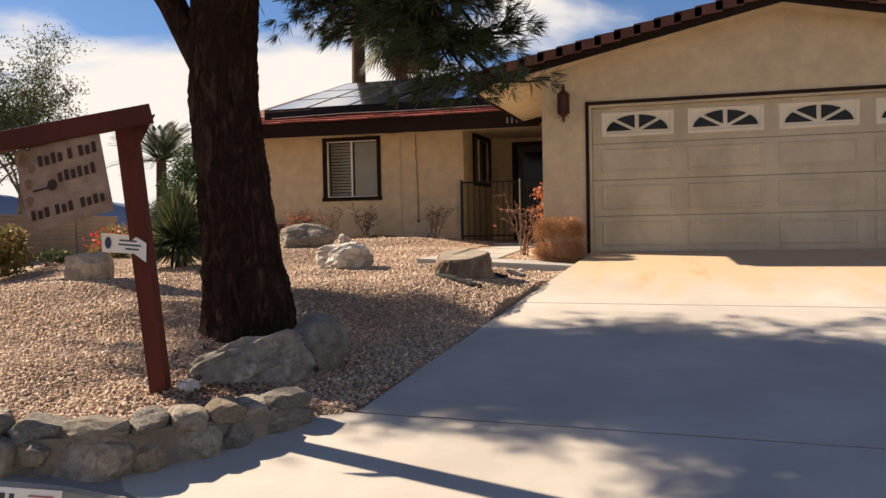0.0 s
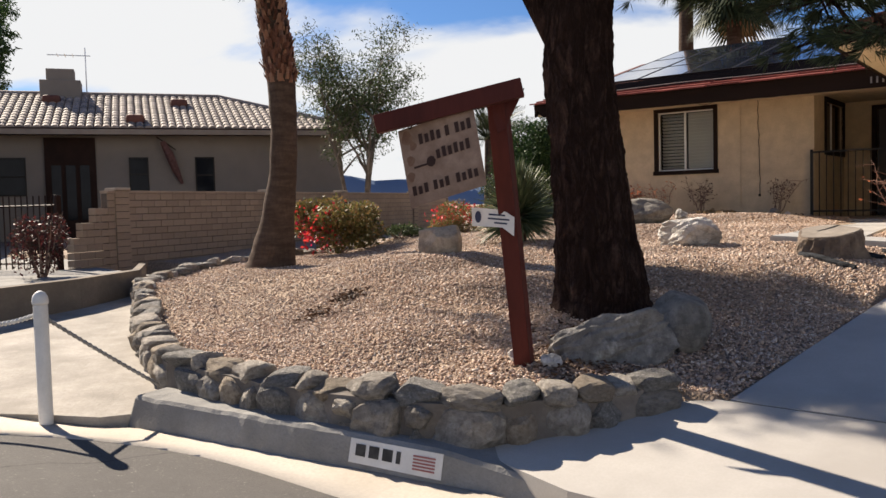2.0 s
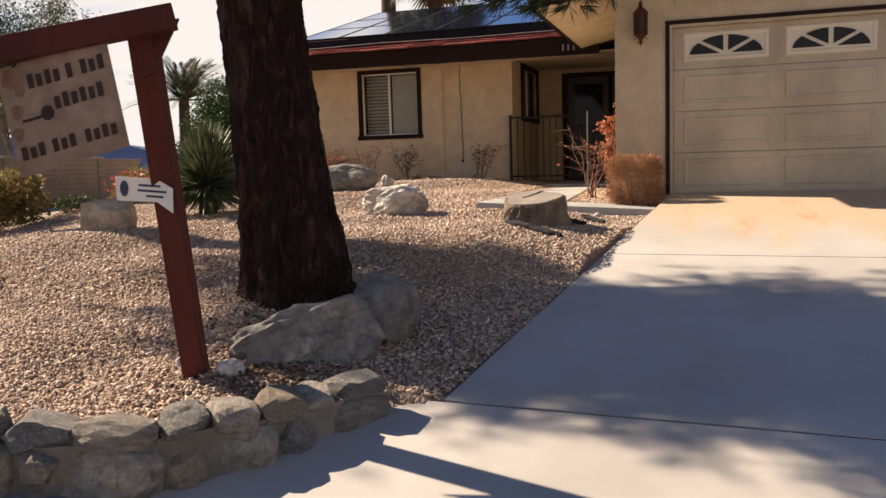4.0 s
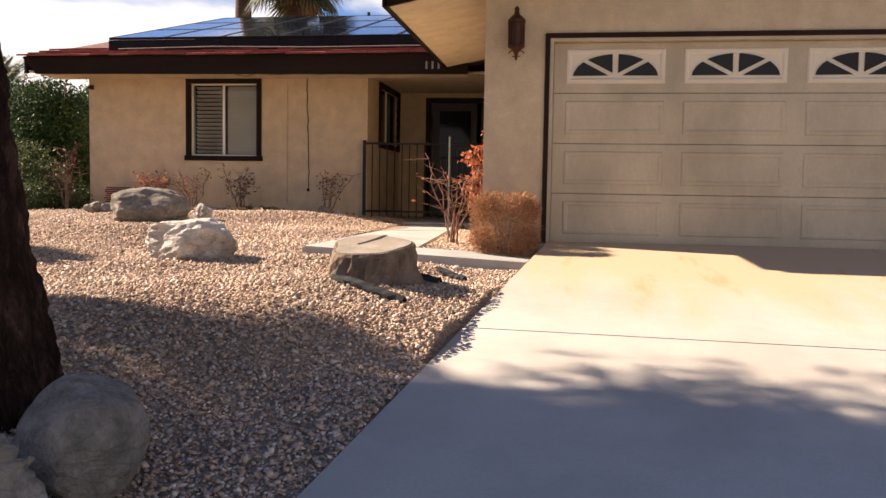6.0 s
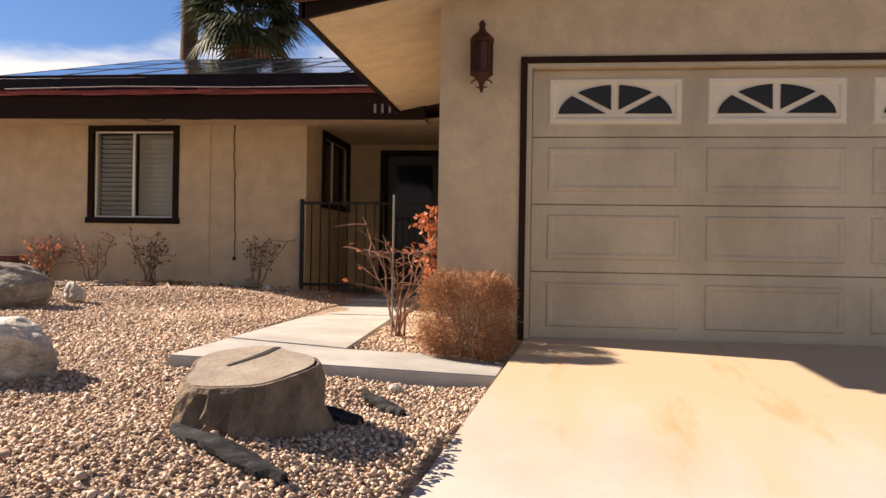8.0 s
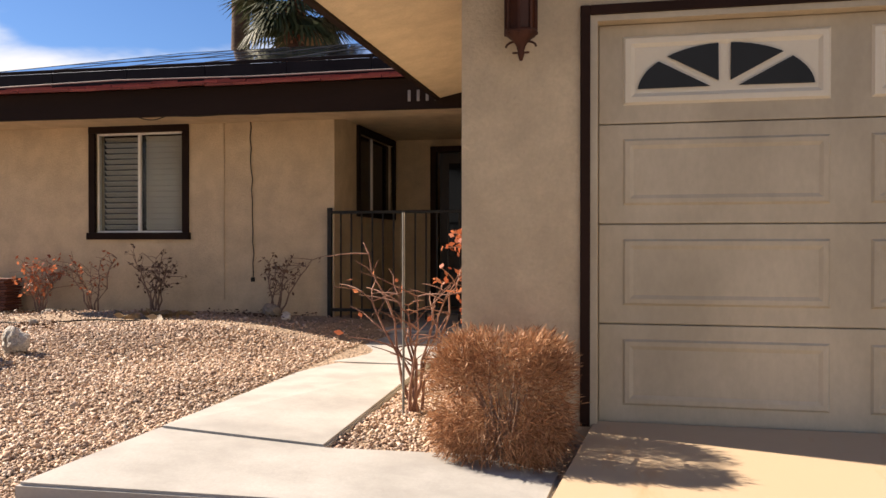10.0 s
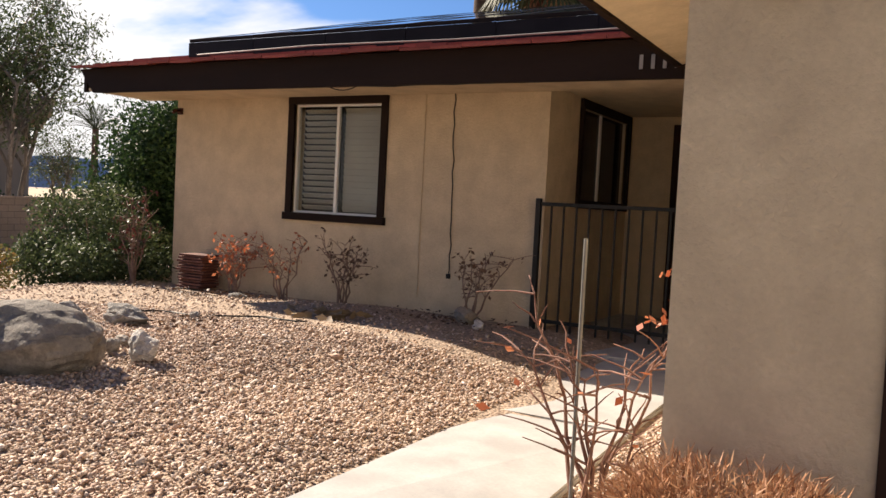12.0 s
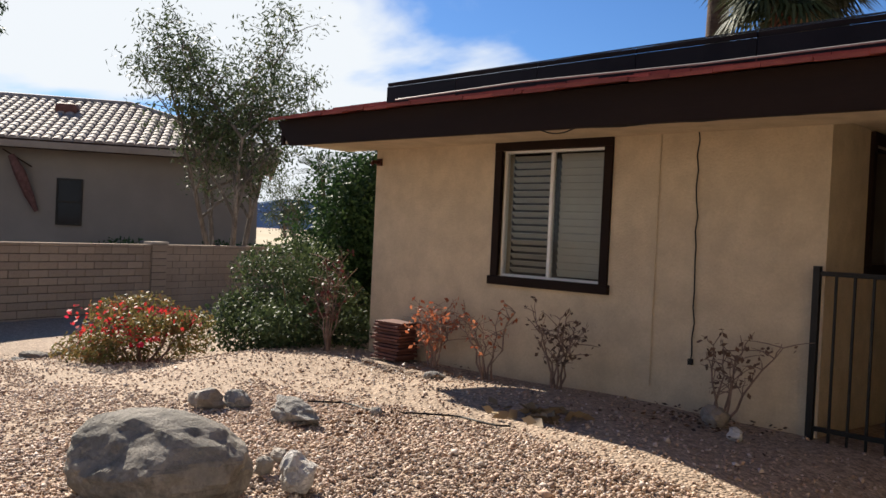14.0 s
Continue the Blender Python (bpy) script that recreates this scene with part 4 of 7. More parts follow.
# garage roof: gable towards the street
GS = 0.212
PX, PZ = 1.36, 4.86                         # ridge of the garage roof, top of the sheathing


def groof(x):
    return PZ - abs(x - PX) * GS


GY = 12.16
m = Mesher()
m.prism([(-2.95, GY, groof(-2.95)), (PX, GY, PZ), (5.67, GY, groof(5.67)), (5.67, GY, groof(5.67) - 0.06), (PX, GY, PZ - 0.06), (-2.95, GY, groof(-2.95) - 0.06)], (0, 0, 0), (0, 12.0, 0))
part("roof", m, TILE3, house)
m = Mesher()
m.prism([(-2.95, GY - 0.05, groof(-2.95) - 0.002), (PX, GY - 0.05, PZ - 0.002), (5.67, GY - 0.05, groof(5.67) - 0.002), (5.67, GY - 0.05, groof(5.67) - 0.2), (PX, GY - 0.05, PZ - 0.2), (-2.95, GY - 0.05, groof(-2.95) - 0.2)], (0, 0, 0), (0, 0.05, 0))
part("bargeboard", m, BROWN, house, "dark brown board along the gable")
m = Mesher()
m.box((-2.98, GY - 0.05, groof(-2.95) - 0.2), (-2.93, 16.38, groof(-2.95) + 0.0))
part("fascia", m, BROWN, house)
m = Mesher()
m.prism([(-2.93, GY, groof(-2.93) - 0.13), (-2.93, GY, groof(-2.93) - 0.18), (PX, GY, PZ - 0.18), (5.6, GY, groof(5.6) - 0.18), (5.6, GY, groof(5.6) - 0.13), (PX, GY, PZ - 0.13)], (0, 0, 0), (0, 4.28, 0))
part("soffit", m, STUCCO, house)
for i in range(17):
    for sgn in (-1, 1):
        u = i * 0.27
        x0 = PX + sgn * (4.36 - u)
        if (x0 - PX) * sgn < 0.2:
            continue
        x1 = x0 - sgn * 0.36
        m = Mesher()
        y0 = GY - 0.11
        a, b = groof(x0) + 0.055, groof(x1) + 0.025
        m.add([(x0, y0, a - 0.14), (x0, y0, a), (x0, y0 + 0.30, a + 0.01), (x1, y0, b - 0.14), (x1, y0, b), (x1, y0 + 0.30, b + 0.01), (x0, y0 + 0.025, a - 0.14), (x1, y0 + 0.025, b - 0.14), (x0, y0 + 0.30, a - 0.02), (x1, y0 + 0.30, b - 0.02)],
              [(0, 3, 4, 1), (1, 4, 5, 2), (0, 1, 2, 8, 6), (3, 7, 9, 5, 4), (6, 8, 9, 7), (0, 6, 7, 3), (2, 5, 9, 8)])
        part("rake_tile", m, TILE3, house)

# wing window: frame, sill, sliding sash, louvred shutters behind the glass


def add_window(parent, x0, x1, z0, z1, y):
    w = Mesher()
    t = 0.085
    w.box((x0 - t, y - 0.035, z1), (x1 + t, y + 0.03, z1 + t), 0.006)
    w.box((x0 - t - 0.02, y - 0.05, z0 - t), (x1 + t + 0.02, y + 0.03, z0), 0.006)
    w.box((x0 - t, y - 0.03, z0), (x0, y + 0.03, z1), 0.006)
    w.box((x1, y - 0.03, z0), (x1 + t, y + 0.03, z1), 0.006)
    fr = part("window", w, BROWN, parent, "dark brown wooden window surround")
    v = Mesher()
    s = 0.024
    xm = (x0 + x1) / 2 - 0.02
    v.box((x0, y + 0.035, z0), (x0 + s, y + 0.09, z1), 0.004)
    v.box((x1 - s, y + 0.035, z0), (x1, y + 0.09, z1), 0.004)
    v.box((x0 + s, y + 0.035, z0), (x1 - s, y + 0.09, z0 + s), 0.004)
    v.box((x0 + s, y + 0.035, z1 - s), (x1 - s, y + 0.09, z1), 0.004)
    v.box((xm - 0.018, y + 0.04, z0 + s), (xm + 0.018, y + 0.085, z1 - s), 0.004)
    part("sash", v, WHITEVINYL, fr, "white vinyl sliding sash")
    for a, b in ((x0 + s, xm - 0.025), (xm + 0.025, x1 - s)):
        g = Mesher()
        g.box((a, y + 0.06, z0 + s), (b, y + 0.066, z1 - s))
        p = part("pane", g, PANE, fr)
        p.visible_shadow = False
    k = 17
    for i in range(k):
        z = z0 + 0.07 + (z1 - z0 - 0.14) * i / (k - 1)
        for a, b, tilt in ((x0 + 0.05, xm - 0.04, 5), (xm + 0.04, x1 - 0.05, 40)):
            g = Mesher()
            g.box((a, -0.004, -0.036), (b, 0.004, 0.036), 0.0, pose(0, y + 0.14, z, -tilt + 60))
            part("louvre", g, SHUTTER, fr)
    # dark sheet behind the louvres in place of the unlit room
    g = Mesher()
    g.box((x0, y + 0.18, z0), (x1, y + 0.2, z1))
    part("dark_room_sheet", g, ROOMSHADE, fr)
    return fr


add_window(house, -7.57, -6.37, 2.42, 3.66, FW)
# porch side window
m = Mesher()
for lo, hi in (((18.2, 3.70), (19.94, 3.79)), ((18.2, 2.63), (19.94, 2.72)), ((18.2, 2.72), (18.28, 3.70)), ((19.86, 2.72), (19.94, 3.70))):
    m.box((-4.45, lo[0], lo[1]), (-4.385, hi[0], hi[1]), 0.005)
fr = part("window", m, BROWN, house)
for y0, y1 in ((18.98, 19.03), (18.28, 18.31)):
    m = Mesher()
    m.box((-4.50, y0, 2.72), (-4.46, y1, 3.70))
    part("sash_stile", m, WHITEVINYL, fr)
m = Mesher()
m.box((-4.49, 18.28, 2.72), (-4.48, 19.86, 3.70))
part("pane", m, DARKGLASS, fr)
# front door behind a security screen
m = Mesher()
m.box((-3.87, 19.93, 1.36), (-3.78, 20.05, 3.70), 0.006)
m.box((-3.78, 19.93, 3.62), (-2.10, 20.05, 3.70), 0.006)
m.box((-2.10, 19.93, 1.36), (-2.02, 20.05, 3.70), 0.006)
dr = part("door_frame", m, TRIM, house, "dark brown door frame")
m = Mesher()
m.box((-3.74, 20.0, 1.37), (-2.86, 20.04, 3.61), 0.006)
m.box((-2.78, 20.0, 1.37), (-2.12, 20.04, 3.61), 0.006)
part("screen_door", m, SCREEN, dr, "dark security screen door")
m = Mesher()
m.box((-3.60, 19.985, 2.1), (-2.98, 19.995, 3.45))
part("door_pane", m, DARKGLASS, dr)

# garage door: four sections of raised panels, the top one with fan lights
gd = part("garage_door", wall_xz(DX0, DX1, 1.32, DZ, GW + 0.12, GW + 0.17), GARAGE, house, "cream sectional garage door with fan-light windows")
SECT = (DZ - 1.325) / 4
COLW = (DX1 - DX0) / 4


def raised_panel(x0, x1, z0, z1, y, proud=0.012, rim=0.035):
    m = Mesher()
    o = [(x0, y, z0), (x1, y, z0), (x1, y, z1), (x0, y, z1)]
    a = [(x0 + 0.012, y - proud, z0 + 0.012), (x1 - 0.012, y - proud, z0 + 0.012), (x1 - 0.012, y - proud, z1 - 0.012), (x0 + 0.012, y - proud, z1 - 0.012)]
    b = [(x0 + rim, y - proud, z0 + rim), (x1 - rim, y - proud, z0 + rim), (x1 - rim, y - proud, z1 - rim), (x0 + rim, y - proud, z1 - rim)]
    c = [(x0 + rim + 0.02, y - 0.003, z0 + rim + 0.02), (x1 - rim - 0.02, y - 0.003, z0 + rim + 0.02), (x1 - rim - 0.02, y - 0.003, z1 - rim - 0.02), (x0 + rim + 0.02, y - 0.003, z1 - rim - 0.02)]
    f = [(12, 13, 14, 15)]
    for k in (0, 4, 8):
        f += [(k + i, k + (i + 1) % 4, k + 4 + (i + 1) % 4, k + 4 + i) for i in range(4)]
    m.add(o + a + b + c, f)
    return m


for s in range(4):
    z0 = 1.325 + s * SECT
    m = Mesher()
    m.box((DX0 + 0.004, GW + 0.085, z0 + 0.003), (DX1 - 0.004, GW + 0.12, z0 + SECT - 0.003), 0.006)
    sec = part("section", m, GARAGE, gd)
    for c in range(4):
        x0 = DX0 + c * COLW + 0.13
        x1 = x0 + COLW - 0.19
        if s < 3:
            part("panel", raised_panel(x0, x1, z0 + 0.10, z0 + SECT - 0.08, GW + 0.085), GARAGE, sec)
            continue
        za, zb = z0 + 0.10, z0 + SECT - 0.07
        part("panel", raised_panel(x0, x1, za, zb, GW + 0.085, 0.016, 0.04), GARAGE2, sec, "pale window surround")
        cx, r = (x0 + x1) / 2, (x1 - x0) / 2 - 0.075
        hgt = zb - za - 0.12
        for q in range(4):
            m = Mesher()
            a0, a1 = math.pi * q / 4 + 0.07, math.pi * (q + 1) / 4 - 0.07
            pts = [(cx + 0.075 * math.cos((a0 + a1) / 2), GW + 0.076, za + 0.065 + 0.05 * math.sin((a0 + a1) / 2))]
            for k in range(7):
                a = a0 + (a1 - a0) * k / 6
                pts.append((cx + r * math.cos(a), GW + 0.076, za + 0.065 + hgt * math.sin(a)))
            m.prism(pts, (0, 0, 0), (0, -0.004, 0))
            part("fan_pane", m, DARKGLASS, sec, "dark fan-light pane")
m = Mesher()
m.box((DX0 - 0.09, GW - 0.02, 1.32), (DX0 - 0.038, GW + 0.025, DZ + 0.085), 0.005)
m.box((DX1 + 0.038, GW - 0.02, 1.32), (DX1 + 0.09, GW + 0.025, DZ + 0.085), 0.005)
m.box((DX0 - 0.038, GW - 0.02, DZ + 0.033), (DX1 + 0.038, GW + 0.025, DZ + 0.085), 0.005)
part("door_trim", m, TRIM, house, "dark brown trim round the garage door")

m = Mesher()
m.box((DX0 - 0.085, GW - 0.004, 1.32), (DX0 - 0.002, GW + 0.12, DZ + 0.085))
m.box((DX1 + 0.002, GW - 0.004, 1.32), (DX1 + 0.085, GW + 0.12, DZ + 0.085))
m.box((DX0 - 0.002, GW - 0.004, DZ + 0.002), (DX1 + 0.002, GW + 0.12, DZ + 0.085))
part("door_jamb", m, GARAGE, house, "cream jamb of the garage door")

# house number on the fascia, as plain strokes
for i in range(4):
    m = Mesher()
    x = -3.28 + i * 0.095
    m.box((x + 0.01, 16.39, 3.745), (x + (0.04 if i < 3 else 0.022), 16.398, 3.86), 0.003)
    part("number_bar", m, NUMGREY, house)


# ---- rocks ----
def rock_mesh(seed, size, sub=3, rough=0.28, facets=9, flat=0.0, boxy=0.0, cut=(0.62, 0.9), strata=0.0):
    """A boulder: a ball cut by random planes, split along slanting beds and roughened."""
    r = random.Random(seed)
    bm = bmesh.new()
    bmesh.ops.create_icosphere(bm, subdivisions=sub, radius=1.0)
    planes = []
    for _ in range(facets):
        n = Vector((r.gauss(0, 1), r.gauss(0, 1), r.gauss(0, 0.8))).normalized()
        planes.append((n, r.uniform(*cut)))
    off = Vector((r.uniform(0, 50), r.uniform(0, 50), r.uniform(0, 50)))
    bed = Vector((r.gauss(0, 0.5), r.gauss(0, 0.3), 1)).normalized()
    for p in bm.verts:
        c = p.co.copy()
        if boxy:
            c = c.lerp(c / (abs(c.x) ** 5 + abs(c.y) ** 5 + abs(c.z) ** 5) ** 0.2, boxy)
        for n, d in planes:
            k = c.dot(n)
            if k > d:
                c -= n * (k - d) * 0.92
        if flat and c.z > 1 - flat:
            c.z = 1 - flat + (c.z - 1 + flat) * 0.15
        f = noise.fractal(c * 1.3 + off, 1.0, 2.0, 3) * rough + (1 - abs(noise.noise(c * 2.6 + off)) * 2) * rough * 0.16 + noise.fractal(c * 7 + off, 0.9, 2.0, 3) * rough * 0.16
        if strata:
            f += strata * (abs((c.dot(bed) * 3.1 + noise.noise(c * 1.7 + off)) % 1.0 - 0.5) - 0.25)
        c *= 1 + f
        p.co = Vector((c.x * size[0], c.y * size[1], c.z * size[2]))
    m = Mesher()
    m.bm(bm)
    return m


def shifted(m, mat):
    m.v = [tuple(mat @ Vector(p)) for p in m.v]
    return m


def rock(seed, at, size, turn, material, label, name="rock", sub=4, sink=0.25, group="", **kw):
    z = float(land(at[0], at[1])) if len(at) == 2 else at[2]
    m = shifted(rock_mesh(seed, size, sub, **kw), pose(at[0], at[1], z + size[2] * (1 - sink) - 0.03, turn[0], turn[1], turn[2]))
    return solo(name, m, material, label, "rock", group=group, smooth=False)


rock(3, (-3.20, 5.97, 0.60), (0.47, 0.26, 0.24), (0, -15, 38), ROCK, "large weathered grey boulder at the edge of the gravel", "boulder", 5, sink=0.38, rough=0.26, facets=10, boxy=0.3, cut=(0.6, 0.88), strata=0.14)
rock(8, (-2.92, 6.60, 0.68), (0.24, 0.30, 0.27), (6, 0, 20), ROCKDARK, "rounded grey boulder in the tree's shade", "boulder", 5, sink=0.36, rough=0.08, facets=4, cut=(0.8, 0.95))
rock(15, (-4.25, 10.45), (0.44, 0.30, 0.235), (0, -6, 12), ROCKWHITE, "pale quartz rock with dark streaks on the gravel", sub=5, sink=0.36, rough=0.17, facets=12, flat=0.2, boxy=0.45, cut=(0.62, 0.95), strata=0.09)
rock(24, (-6.05, 13.05), (0.49, 0.36, 0.26), (0, 3, 30), ROCKDARK, "rounded grey boulder lying on the gravel", "boulder", 5, sink=0.40, rough=0.10, facets=5, cut=(0.78, 0.95), strata=0.04)
rock(27, (-7.12, 8.95), (0.28, 0.22, 0.23), (0, -7, 25), ROCKPALE, "blocky tan rock at the crest of the gravel", sub=4, sink=0.3, facets=4, rough=0.07, boxy=0.9, flat=0.25, cut=(0.8, 0.98))
rock(31, (-5.60, 13.58), (0.105, 0.09, 0.11), (0, 20, 0), ROCKWHITE, "small white rock on the gravel", sub=3, sink=0.15)
rock(33, (-5.90, 13.58), (0.055, 0.05, 0.055), (20, 10, 40), ROCKTAN, "small tan rock on the gravel", sub=3, sink=0.15)
rock(35, (-6.70, 14.35), (0.27, 0.11, 0.085), (0, 0, -5), ROCK, "flat dark grey stone half sunk in gravel", sub=4, sink=0.3)
rock(37, (-7.42, 14.1), (0.13, 0.10, 0.085), (0, 0, 30), ROCKTAN, "small tan stones close together", sub=3, sink=0.2)
rock(38, (-7.32, 14.3), (0.10, 0.09, 0.07), (0, 0, 60), ROCK, "small grey stone beside a tan one", sub=3, sink=0.2)
rock(39, (-6.0, 13.75), (0.07, 0.05, 0.04), (0, 0, 0), ROCKTAN, "small reddish stone beside the boulder", sub=3, sink=0.2)
rock(41, (-7.6, 16.55), (0.12, 0.08, 0.045), (0, 0, 20), ROCK, "flat grey stone by the house wall", sub=3, sink=0.3)
rock(43, (-5.05, 17.05), (0.14, 0.1, 0.08), (0, 0, 70), ROCKTAN, "tan stone at the foot of the wall", sub=3, sink=0.2)
rock(44, (-4.75, 16.75), (0.06, 0.05, 0.05), (0, 0, 10), ROCKWHITE, "small pale stone at the foot of the wall", sub=3, sink=0.2)
rock(45, (-6.5, 14.9), (0.05, 0.04, 0.03), (0, 0, 0), ROCK, "small dark stone on the sandy soil", sub=3, sink=0.2)
rock(46, (-3.69, 5.40), (0.085, 0.07, 0.06), (0, 0, 0), ROCKWHITE, "white stone at the foot of the sign post", sub=3, sink=0.3)
rock(47, (-3.42, 5.40), (0.085, 0.07, 0.055), (0, 0, 50), ROCKWHITE, "pale stone wedged against the sign post", sub=3, sink=0.3)
rock(48, (-2.0, 11.0), (0.05, 0.045, 0.03), (0, 0, 0), ROCKWHITE, "small pale stone before the walkway", sub=3, sink=0.3)

# dry-laid stone edging of the bed
edging = thing("stone_wall", (-4.5, 4.6, 0.3), "low dry-laid wall of weathered field stones round the gravel bed", "wall")
EDGE = [(-2.56, 5.50), (-2.68, 5.30), (-3.0, 4.82), (-3.45, 4.45), (-4.05, 4.30), (-5.1, 4.23), (-5.9, 4.26), (-6.45, 4.33), (-6.85, 4.52), (-7.4, 4.80), (-8.1, 5.16), (-9.2, 5.88), (-10.5, 6.7), (-11.7, 7.5), (-12.4, 8.3), (-12.8, 9.2), (-12.95, 11.4), (-12.8, 14.3), (-13.3, 16.0)]
seg = [(Vector((*a, 0)), Vector((*b, 0))) for a, b in zip(EDGE, EDGE[1:])]
total = sum((b - a).length for a, b in seg)


def edge_at(s):
    for a, b in seg:
        d = (b - a).length
        if s <= d:
            return a.lerp(b, s / d), math.degrees(math.atan2((b - a).y, (b - a).x))
        s -= d
    return seg[-1][1], 0


r = random.Random(12)
shapes = [rock_mesh(100 + i, (1, 1, 1), 3, 0.13, 7, boxy=0.85, cut=(0.72, 1.0), strata=0.05) for i in range(18)]
shape_data = []
for i, m in enumerate(shapes):
    shape_data.append(m.mesh("edging_stone", (ROCKTAN, ROCK, ROCKTAN, ROCKPALE)[i % 4], False))


def lay_stone(p, turn, size, z, k, tilt=7):
    ob = part("stone", shape_data[k % len(shape_data)], None, edging)
    ob.matrix_basis = pose(p.x, p.y, z, r.uniform(-tilt, tilt), r.uniform(-tilt, tilt), turn + r.uniform(-8, 8)) @ Matrix.Diagonal((*size, 1))


def wall_levels(p):
    base = float(street_z(p.x, p.y)) + 0.12 if p.x < -3.3 else float(drive_z(p.y)) - 0.05
    return base, max(0.18, float(land(p.x, p.y + 0.25)) + 0.05 - base)


# mortared core behind the stones
core, side = Mesher(), []
steps = int(total / 0.12)
for i in range(steps + 1):
    p, a = edge_at(min(total - 0.01, i * total / steps))
    base, hgt = wall_levels(p)
    nv = Vector((-math.sin(math.radians(a)), math.cos(math.radians(a)), 0)) * (-1 if math.cos(math.radians(a)) < 0 else 1)
    wob = 0.012 * math.sin(i * 2.3) + 0.01 * math.sin(i * 5.1)
    side += [tuple(p - nv * (0.10 + wob) + Vector((0, 0, base - 0.15))), tuple(p - nv * (0.085 + wob) + Vector((0, 0, base + hgt * 0.82))), tuple(p + nv * 0.1 + Vector((0, 0, base + hgt * 0.88))), tuple(p + nv * 0.12 + Vector((0, 0, base - 0.15)))]
core.add(side, [(4 * i + j, 4 * i + 4 + j, 4 * i + 4 + (j + 1) % 4, 4 * i + (j + 1) % 4) for i in range(steps) for j in range(4)])
part("mortar", core, WALLMORTAR, edging, "grey mortar core")

s, k = 0.0, 0
while s < total:
    w = r.choice((0.09, 0.13, 0.15, 0.19, 0.22))
    p, a = edge_at(min(total - 0.01, s + w))
    base, hgt = wall_levels(p)
    p = p - Vector((-math.sin(math.radians(a)), math.cos(math.radians(a)), 0)) * (-0.01 if math.cos(math.radians(a)) < 0 else 0.01)
    if w > 0.1 or r.random() < 0.4:
        lay_stone(p, a, (w * 1.10, r.uniform(0.13, 0.155), hgt * 0.44), base + hgt * 0.36, k, 5)
    else:
        lay_stone(p, a, (w * 1.1, 0.145, hgt * 0.24), base + hgt * 0.16, k, 8)
        lay_stone(p, a, (w * 1.1, 0.15, hgt * 0.22), base + hgt * 0.58, k + 7, 8)
    s += 2 * w
    k += 1
s = 0.0
while s < total:
    w = r.uniform(0.08, 0.21)
    p, a = edge_at(min(total - 0.01, s + w))
    base, hgt = wall_levels(p)
    lay_stone(p + Vector((0, r.uniform(0.0, 0.05), 0)), a, (w * 1.06, r.uniform(0.12, 0.16), r.uniform(0.06, 0.10)), base + hgt * r.uniform(0.82, 0.93), k, 10)
    s += 2 * w
    k += 1

# ---- tree stump ----
SX, SY = -2.55, 9.95
stump = thing("tree_stump", (SX, SY, 1.2), "grey sawn tree stump with a deep crack", "stump")


def stump_r(a):
    return 1 + 0.07 * math.sin(3 * a + 1) + 0.05 * math.sin(5 * a)


m = Mesher()
rings, n = [], 40
for j, (zz, rr) in enumerate(((1.08, 0.40), (1.16, 0.375), (1.24, 0.355), (1.32, 0.343), (1.40, 0.335), (1.425, 0.322))):
    for i in range(n):
        a = 2 * math.pi * i / n
        q = rr * stump_r(a) * (1 + (0.06 * math.sin(9 * a + j) + 0.03 * math.sin(17 * a)) * (1 if j < 4 else 0.2))
        k = (zz - 1.08) / 0.345
        rings.append((SX + q * math.cos(a) * 0.95, SY + q * math.sin(a) * 1.1, zz + 0.165 * q * math.sin(a) * k))
m.add(rings, [(j * n + i, j * n + (i + 1) % n, (j + 1) * n + (i + 1) % n, (j + 1) * n + i) for j in range(5) for i in range(n)] + [tuple(range(5 * n, 6 * n))])
part("trunk", m, surface("stump bark", (0.11, 0.08, 0.062), (0.24, 0.185, 0.14), 5, 24, 0.95, 0.9, 0.03), stump)


def on_stump(x, y, lift):
    return (SX + x, SY + y, 1.428 + 0.165 * y + lift)


